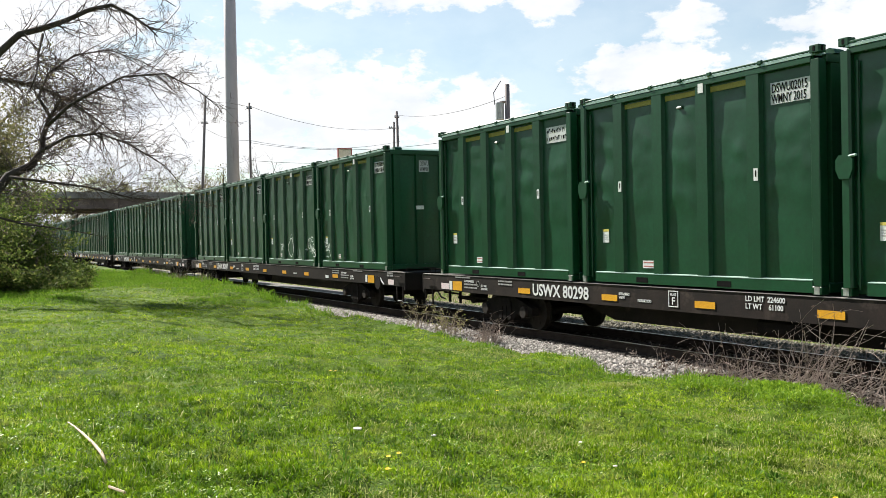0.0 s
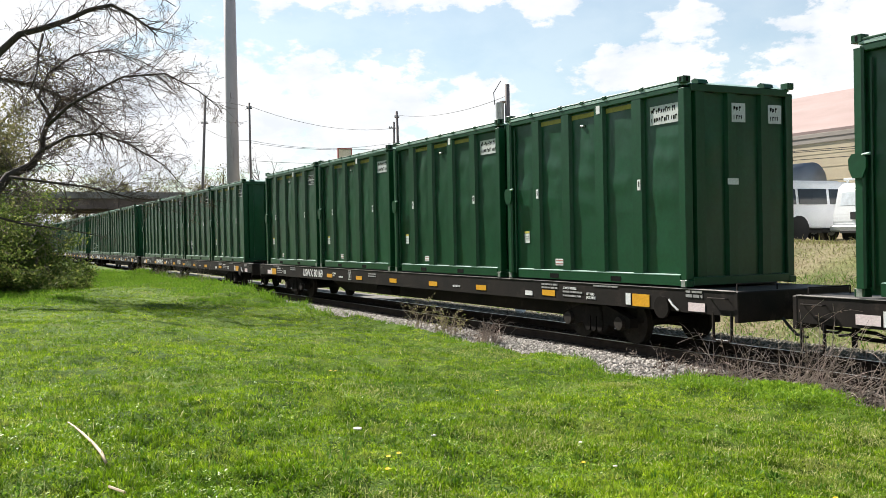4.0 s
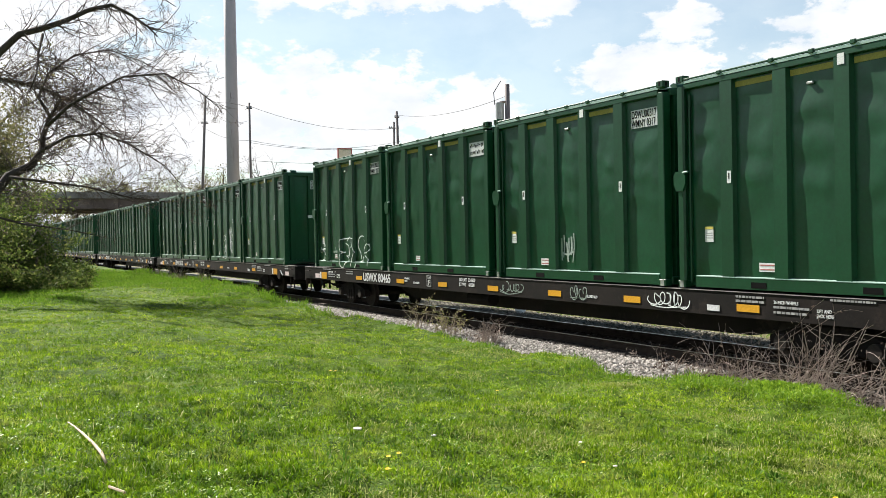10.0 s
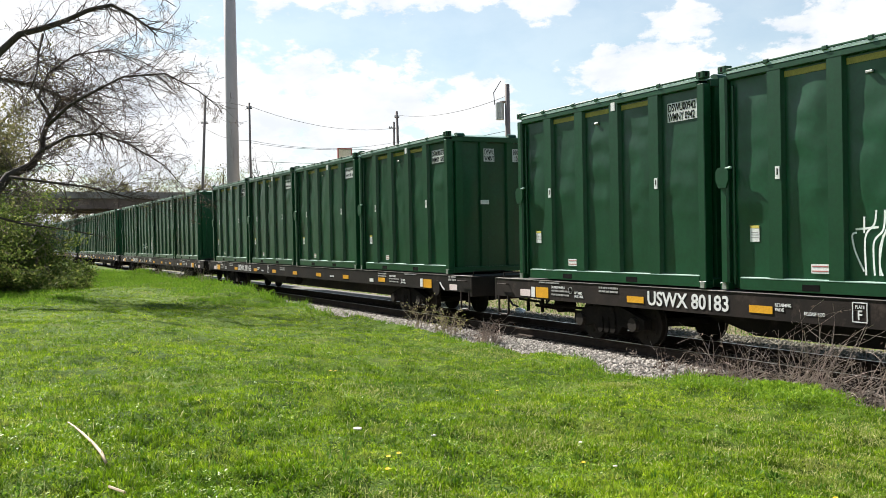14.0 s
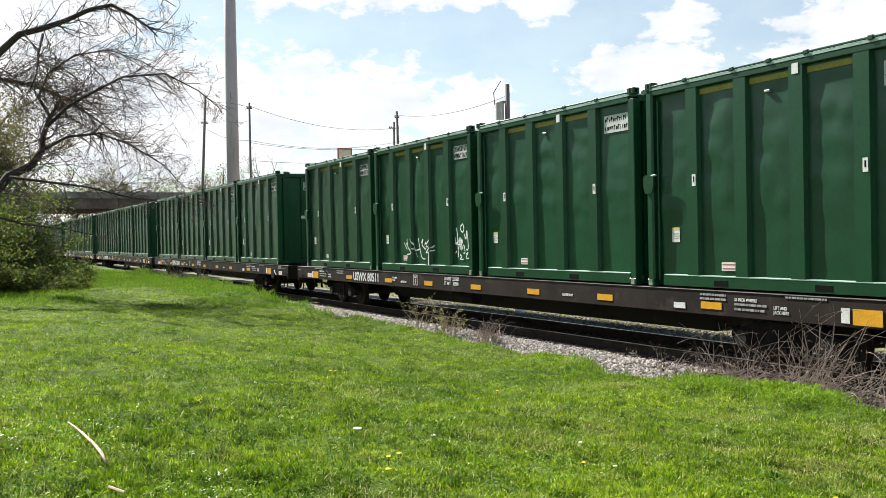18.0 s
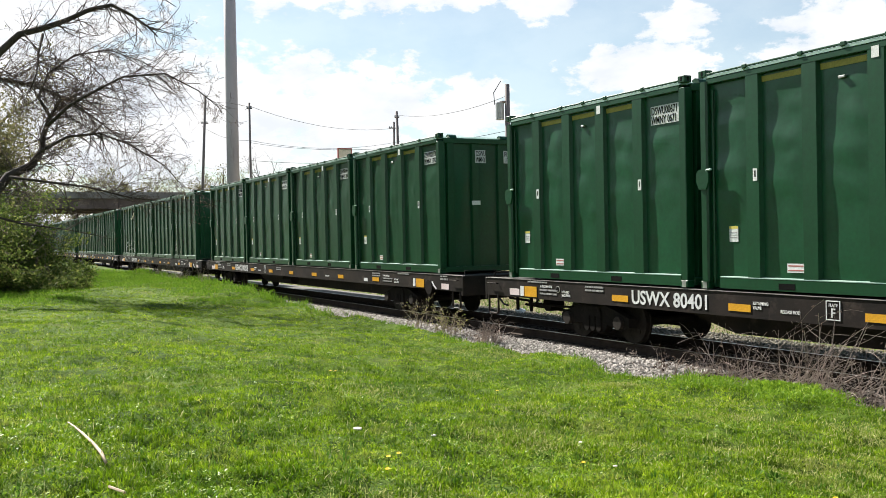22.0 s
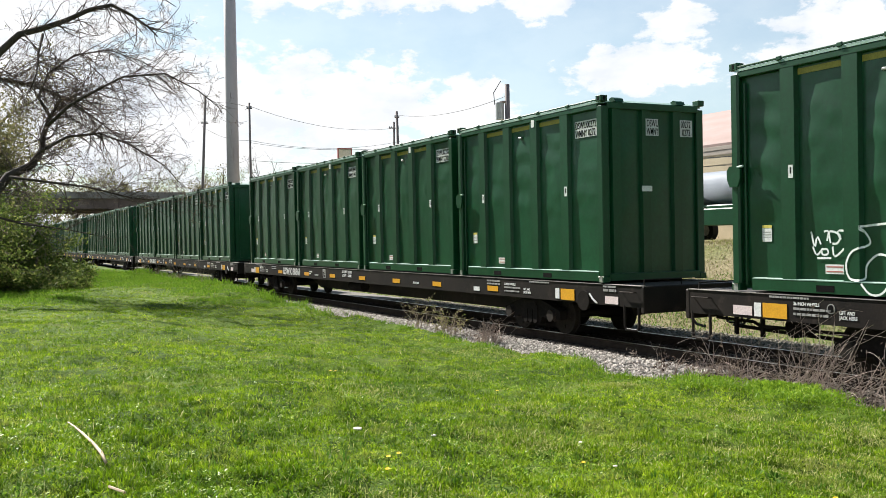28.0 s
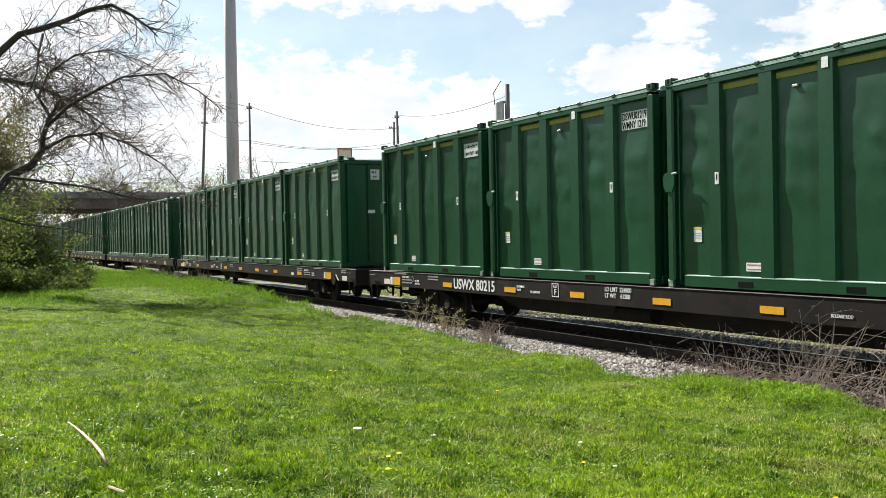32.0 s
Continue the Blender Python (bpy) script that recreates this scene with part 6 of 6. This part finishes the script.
def stroke(bm, pts, width, seed):
    """A sprayed line on the near face through (x, z) places, smoothed."""
    fine = []
    for k in range(len(pts) - 1):
        p0, p1, p2, p3 = (Vector((*pts[min(max(j, 0), len(pts) - 1)], 0)) for j in (k - 1, k, k + 1, k + 2))
        steps = max(3, int((p2 - p1).length / 0.04))
        for q in range(steps):
            t = q / steps
            fine.append(0.5 * (2 * p1 + (p2 - p0) * t + (2 * p0 - 5 * p1 + 4 * p2 - p3) * t * t + (3 * p1 - p0 - 3 * p2 + p3) * t ** 3))
    fine.append(Vector((*pts[-1], 0)))
    prev = None
    for k in range(len(fine) - 1):
        d = fine[k + 1] - fine[k]
        if d.length < 1e-5:
            continue
        s = Vector((-d.y, d.x, 0)).normalized() * width / 2
        a, c = fine[k] + s, fine[k] - s
        pair = [bm.verts.new((v.x, face_y(v.x, v.y, seed) - 0.004, v.y)) for v in (a, c)]
        if prev:
            bm.faces.new((prev[0], prev[1], pair[1], pair[0]))
        prev = pair


def spray_tag(style, x0, x1, z0, z1, seed, shell, width=0.035):
    r = random.Random(seed)
    bm = bmesh.new()
    w, h = x1 - x0, z1 - z0

    def at(u, v):
        return (x0 + u * w, max(0.03, z0 + v * h))
    if style == "tag":
        width *= 0.68
        marks = max(4, int(w / 0.115))
        turns, ph, pts = max(3.0, marks * 0.72), r.uniform(0, 6), []
        steps = int(turns * 7)
        amp, mid, wide = 0.35, 0.45, 0.9 / turns
        for k in range(steps + 1):
            if k % 7 == 0:
                amp, mid, wide = r.uniform(0.20, 0.48), r.uniform(0.38, 0.58), r.uniform(0.25, 0.9) / turns
            a = ph + 2 * math.pi * k / 7
            pts.append(at(0.04 + 0.92 * k / steps + wide * math.cos(a), mid + amp * math.sin(a)))
        cut = r.randint(steps // 3, 2 * steps // 3)
        stroke(bm, pts[:cut], width, shell)
        stroke(bm, pts[cut + 1:], width, shell)
        for _ in range(max(1, marks // 4)):
            u = r.uniform(0.05, 0.9)
            stroke(bm, [at(u, r.uniform(0.75, 1.0)), at(u + r.uniform(-0.04, 0.04), 0.5), at(u + r.uniform(-0.08, 0.08), r.uniform(0.0, 0.2))], width, shell)
        stroke(bm, [at(0.0, r.uniform(0.1, 0.3)), at(0.4, r.uniform(0.0, 0.2)), at(1.0, r.uniform(0.1, 0.4))], width * 0.8, shell)
    else:
        for k in range(int(w / 0.09)):
            u = (k + 0.5) / (w / 0.09)
            top = r.uniform(0.6, 1.0)
            stroke(bm, [at(u, top), at(u + r.uniform(-0.06, 0.06), top * 0.6), at(u + r.uniform(-0.1, 0.1), r.uniform(0.0, 0.3))], width * r.uniform(0.8, 1.8), shell)
        stroke(bm, [at(0.1, 0.35), at(0.5, 0.3), at(0.9, 0.4)], width, shell)
    return bm


TAGS = ((3, 0, "smear", 4.85, 5.3, 0.30, 0.6, 6, 1), (4, 2, "smear", 2.6, 3.15, 0.35, 1.0, 10, 1),
        (8, 1, "smear", 3.75, 4.2, 0.30, 0.72, 16, 1), (10, 3, "tag", 0.3, 0.85, 0.42, 0.78, 17, 0), (1, 2, "tag", 3.95, 4.45, 0.25, 0.70, 3, 1))
for car, place, style, x0, x1, z0, z1, seed, faded in TAGS:
    ob = TRAIN[car * 4 + place][0]
    part("spray_tag", spray_tag(style, x0, x1, z0, z1, seed, shell_of(car, place)), M_SPRAY_FADED if faded else M_SPRAY, ob, "faded grey spray paint scrawl" if faded else "white spray paint scrawl")


def sprayed(car, place, size, width, paint, strokes):
    """Drawn lines in a box (x0, x1, z0, z1) of a container's near face."""
    bm = bmesh.new()
    x0, x1, z0, z1 = size
    for line in strokes:
        stroke(bm, [(x0 + u * (x1 - x0), max(0.03, z0 + v * (z1 - z0))) for u, v in line], width, shell_of(car, place))
    part("spray_tag", bm, paint, TRAIN[car * 4 + place][0], "white spray paint lettering" if paint is M_SPRAY else "faded grey spray paint scrawl")


sprayed(4, 0, (2.39, 4.9, -0.0, 1.03), 0.032, M_SPRAY, (((.4, .97), (.23, .94), (.03, .9), (.01, .65), (.06, .51), (.19, .51)), ((.06, .51), (.0, .34), (.02, .12), (.08, .0), (.16, .01), (.21, .15), (.3, .22), (.26, .35), (.19, .4)), ((.18, .78), (.27, .73), (.3, .58), (.3, .43), (.24, .37)), ((.23, .86), (.34, .99), (.44, .94), (.5, .96)), ((.44, .92), (.45, .73), (.51, .52), (.46, .33), (.44, .19), (.39, .01))))
sprayed(4, 0, (2.39, 4.9, -0.0, 1.03), 0.032, M_SPRAY, (((.31, .37), (.33, .56), (.38, .67), (.45, .65)), ((.89, .85), (.81, .99), (.72, 1), (.65, .92), (.62, .69), (.7, .49), (.73, .28)), ((.87, .47), (.88, .59), (.94, .75), (.99, .75), (1, .61), (.96, .51), (.88, .49)), ((.91, .41), (.98, .31), (.98, .05)), ((.77, .22), (.78, .35), (.81, .35), (.88, .22)), ((.55, .02), (.62, .19))))
sprayed(4, 0, (0.39, 1.13, 0.24, 0.81), 0.032, M_SPRAY, (((.11, .78), (.01, .53), (.17, .4)), ((.24, .4), (.38, .61), (.52, .7), (.58, .4)), ((.18, .65), (1, .7)), ((.73, .66), (.75, .41)), ((.93, .66), (.9, .45), (.98, .24)), ((.37, .0), (.6, .11), (.51, .23)), ((.57, 1), (.5, .87), (.64, .84), (.57, 1))))
sprayed(4, 0, (1.66, 2.26, 0.46, 0.69), 0.03, M_SPRAY_FADED, (((.0, .28), (1, .3), (.23, .39), (.84, .0)), ((.32, .99), (.47, .49), (.54, .09)), ((.07, .12), (.7, .49), (.92, .1))))
sprayed(7, 1, (1.9, 3.91, 0.19, 0.94), 0.032, M_SPRAY, (((.0, .83), (.08, .61), (.16, .27)), ((.07, .82), (.12, .55), (.18, .24)), ((.17, .99), (.19, .7), (.29, .45), (.15, .39)), ((.26, .99), (.34, .64), (.44, .27)), ((.29, .61), (.39, .55), (.52, .61)), ((.47, 1), (.51, .64), (.57, .32), (.65, .24), (.74, .33)), ((.56, .81), (.62, .97), (.59, .76), (.68, .58), (.73, .33)), ((.73, .93), (.67, .76), (.73, .58), (.79, .7), (.74, .9)), ((.87, .93), (.78, .75), (.85, .64), (.77, .47), (.86, .5)), ((.87, .64), (1, .75)), ((.87, .53), (1, .57)), ((.85, .5), (.85, .0))))
sprayed(7, 1, (5.03, 5.87, 0.3, 1.28), 0.032, M_SPRAY, (((.51, 1), (.41, .93), (.43, .82), (.53, .79), (.6, .87), (.56, .98), (.51, 1)), ((.15, .9), (.2, .62), (.23, .11)), ((.05, .66), (.07, .5), (.29, .58)), ((.0, .5), (.37, .46)), ((.04, .24), (.19, .34)), ((.25, .34), (.35, .66), (.4, .32), (.46, .62), (.52, .46)), ((.46, .34), (.58, .46), (.66, .27), (.52, .25)), ((.61, .75), (.73, .61), (.79, .82), (.86, .37), (.69, .35)), ((.34, .21), (.45, .15), (.34, .09), (.6, .09)), ((.72, .21), (.86, .27), (.72, .13), (.89, .12), (1, .18), (.89, .25)), ((.93, .1), (.94, .01))))
sprayed(5, 2, (2.67, 3.53, 0.14, 1.32), 0.032, M_SPRAY, (((.0, .68), (.09, .87), (.33, .92), (.52, .86), (.4, .75), (.16, .68), (.08, .41), (.11, .14), (.22, .03), (.46, .04), (.53, .09)), ((.16, .68), (.48, .77), (.67, .71), (.55, .56), (.32, .49)), ((.63, .67), (.82, .63), (.78, .49), (.55, .47), (.39, .52)), ((.19, .41), (.47, .45), (.39, .26), (.62, .37), (.65, .19), (.81, .38), (.82, .15)), ((.94, 1), (.96, .49), (.85, .45)), ((.38, .11), (.23, .26), (.35, .34)), ((1, .49), (.99, .16), (.91, .01), (.68, .0), (.61, .11))))
sprayed(5, 2, (3.8, 4.7, 0.3, 1.59), 0.045, M_SPRAY, (((.0, .9), (.19, .58), (.24, .22), (.41, .08)), ((.13, .96), (.26, .61), (.31, .35), (.39, .19)), ((.4, 1), (.32, .68), (.34, .26), (.6, .06)), ((.53, .96), (.55, .58), (.51, .26), (.79, .0)), ((.88, .98), (.65, .54), (.51, .29)), ((1, .76), (.8, .45), (.73, .13)), ((.18, .43), (.52, .51)), ((.51, .34), (.9, .43)), ((.27, .91), (.19, .68)), ((.66, .99), (.59, .7))))
sprayed(1, 2, (1.83, 2.41, 0.51, 0.81), 0.032, M_SPRAY, (((.0, .93), (.31, .84), (.52, .1)), ((.1, .84), (.23, .01)), ((.32, 1), (.46, .68), (.74, 1), (.59, .18)), ((.82, 1), (.73, .18)), ((1, .97), (.8, .1))))
sprayed(1, 2, (2.81, 3.65, 0.3, 1.17), 0.032, M_SPRAY, (((.31, .92), (.31, .74), (.03, .53), (.01, .31), (.23, .09), (.63, .0), (.94, .21), (1, .47), (.89, .71), (.85, .93)), ((.25, .77), (.56, .84), (.89, .78)), ((.42, .97), (.54, 1), (.66, .96), (.54, .93), (.42, .97))))
sprayed(1, 2, (4.88, 6.13, 0.35, 1.05), 0.032, M_SPRAY, (((.0, .37), (.23, .31)), ((.11, .64), (.12, .46), (.05, .26)), ((.38, .94), (.26, .85), (.22, .64), (.3, .43), (.4, .43), (.4, .7), (.38, .94)), ((.43, .88), (.52, .99), (.66, .96), (.68, .8), (.57, .76), (.53, .85), (.61, .87)), ((.42, .64), (.49, .34), (.56, .58), (.61, .28), (.7, .58), (.75, .31), (.84, .29), (.79, .46)), ((.44, .25), (.61, .31)), ((.56, .13), (.63, .46), (.68, .17)), ((.88, .58), (.82, .66), (.79, .52), (.9, .37), (.99, .32), (.97, .22), (.84, .26), (.9, .37)), ((.86, .2), (1, .15), (.97, .0), (.83, .01), (.79, .11)), ((.74, .2), (.77, .02))))
sprayed(1, 3, (0.44, 1.27, 0.33, 1.02), 0.032, M_SPRAY, (((.11, 1), (.08, .61), (.24, .45)), ((.0, .78), (.21, .75)), ((.15, .56), (.33, .5), (.21, .34), (.12, .36)), ((.33, .75), (.33, .39), (.47, .37), (.39, .5)), ((.45, .67), (.5, .45), (.65, .69), (.63, .45)), ((.87, .69), (.78, .37), (.9, .32), (.81, .18)), ((.59, .37), (.7, .42), (.73, .26), (.61, .23), (.59, .37)), ((.23, .06), (.41, .02), (.64, .07), (.61, .12)), ((.92, .18), (1, .0))))
sprayed(10, 0, (1.57, 2.21, 0.54, 0.94), 0.032, M_SPRAY, (((.0, .99), (.11, .43), (.18, .8), (.31, .43)), ((.38, .98), (.51, .98), (.44, .55)), ((.56, .55), (.54, .98), (.82, .85), (.75, .55), (.56, .55)), ((.97, 1), (.76, .98), (.88, .61)), ((.05, .43), (.17, .12), (.37, .43)), ((.3, .33), (.46, .33), (.48, .16), (.33, .14), (.3, .33)), ((.62, .43), (.68, .07), (1, .43)), ((.17, .0), (.62, .01))))
sprayed(10, 0, (2.26, 4.26, 0.03, 1.08), 0.032, M_SPRAY, (((.11, .9), (.18, .7), (.05, .58), (.0, .4), (.03, .22), (.13, .21), (.15, .4), (.24, .54), (.33, .52)), ((.11, .92), (.3, .95), (.47, .96), (.45, .8), (.41, .69)), ((.55, 1), (.48, .78), (.39, .65), (.48, .52), (.49, .21)), ((.13, .15), (.2, .02), (.29, .02), (.36, .14)), ((.4, .17), (.47, .0), (.52, .15), (.56, .0), (.61, .16), (.65, .0)), ((.69, .96), (.56, .93), (.58, .69), (.65, .56), (.56, .26)), ((.63, .33), (.72, .44), (.87, .47), (.98, .36)), ((.65, .69), (.79, .69), (.89, .55), (1, .42))))
sprayed(10, 0, (3.88, 5.85, 0.03, 1.18), 0.032, M_SPRAY, (((.11, .98), (.0, .88), (.03, .78), (.12, .73)), ((.34, .94), (.22, 1), (.13, .92), (.11, .73), (.15, .52), (.21, .2)), ((.35, .89), (.5, .89)), ((.26, .33), (.34, .48), (.44, .48)), ((.31, .46), (.4, .35), (.43, .19), (.36, .01)), ((.49, .47), (.61, .41), (.7, .36), (.72, .2)), ((.14, .16), (.17, .03), (.3, .0), (.4, .15), (.44, .01)), ((.57, .93), (.81, .91), (.66, .76), (.73, .63), (.82, .45), (.76, .36), (.66, .37)), ((1, .84), (.91, .87), (.83, .77), (.81, .59), (.83, .42)), ((1, .61), (.92, .51), (.84, .4), (.91, .35), (.95, .19)), ((.84, .17), (.81, .03), (.67, .02))))
sprayed(5, 1, (2.58, 3.59, 0.28, 1.22), 0.032, M_SPRAY, (((.21, .91), (.2, .63)), ((.06, .72), (.47, .75)), ((.41, 1), (.37, .79), (.22, .59), (.23, .0)), ((.55, 1), (.52, .71), (.36, .51), (.37, .0)), ((.66, .99), (.57, .71), (.46, .43), (.46, .0)), ((.8, 1), (.76, .8), (.63, .77)), ((.63, .78), (.81, .68), (.73, .43), (.67, .15), (.62, .0)), ((.08, .67), (.0, .63), (.05, .38), (.21, .06)), ((.61, .38), (1, .31)), ((.73, .45), (.83, .35), (.67, .17)), ((.52, .63), (.45, .22), (.51, .0))))
sprayed(3, 2, (1.44, 2.2, 0.51, 1.03), 0.032, M_SPRAY, (((.12, 1), (.0, .61), (.05, .4), (.24, .26), (.25, .68), (.12, 1)), ((.18, .93), (.21, .47)), ((.31, .97), (.38, .54), (.47, .75)), ((.5, .95), (.63, .74), (.51, .61), (.66, .54), (.56, .44)), ((.72, .91), (.69, .54), (.87, .47)), ((.97, .91), (.87, .54), (.99, .54)), ((.84, .74), (.93, .6)), ((.34, .18), (.5, .3), (.75, .27), (.87, .4), (.85, .01)), ((.08, .3), (.09, .23)), ((.93, .37), (.93, .27))))
# scrawls on the sills of two cars
for car, x0, x1, seed, faded in ((4, 18.5, 19.5, 41, 0), (4, 13.0, 14.0, 42, 1), (4, 15.9, 16.5, 43, 1), (3, 13.0, 14.5, 44, 1)):
    scrawl = spray_tag("tag", x0, x1, 0.82, 1.14, seed, 0, 0.030)
    for v in scrawl.verts:
        v.co.y = -0.010
    part("spray_tag", scrawl, M_SPRAY_FADED if faded else M_SPRAY, TRAIN[CARS * 4 + car][0], "spray paint scrawl on the sill")
# torn white sheet caught under a lid
rag = bmesh.new()
grid = [[rag.verts.new((4.65 + 1.5 * u / 10, -0.05 - 0.04 * math.sin(u * 1.3 + v), HC - 0.88 + 0.36 * (u / 10) ** 2 + 0.03 * math.sin(u * 1.4) - (0.05 + 0.14 * math.sin(math.pi * u / 10)) * v / 3)) for v in range(4)] for u in range(11)]
for a, c in zip(grid, grid[1:]):
    for k in range(3):
        rag.faces.new((a[k], c[k], c[k + 1], a[k + 1]))
bmesh.ops.solidify(rag, geom=rag.faces[:], thickness=0.006)
part("torn_sheet", rag, M_PALE, TRAIN[40][0], "torn white plastic sheet under the lid", smooth=True)


# ---------------------------------------------------------------- what moves
def motions():
    times = [2.0 * k for k in range(17)]
    for ob, dx, y, z in TRAIN:
        walk(ob, [(t, pose(train_x(t) + dx, y, z)) for t in times])
    for wheels, dx in ROLLING[:NEAR_CARS]:
        run = [k / FPS for k in range(32 * FPS + 1) if -70 < train_x(k / FPS) + dx + 12 < 16]
        if not run:
            continue
        for wheel, x in zip(wheels, AXLES):
            turn = [(t, pose(x, YC, WR, 0, math.degrees((train_x(t) + dx) / WR), 0)) for t in run]
            first, last = turn[0], turn[-1]
            rows = ([(0.0, first[1])] if first[0] > 0 else []) + turn + ([(32.0, last[1])] if last[0] < 32 else [])
            walk(wheel, rows)
    for ob, rows in DRIFT:
        walk(ob, rows)


motions()
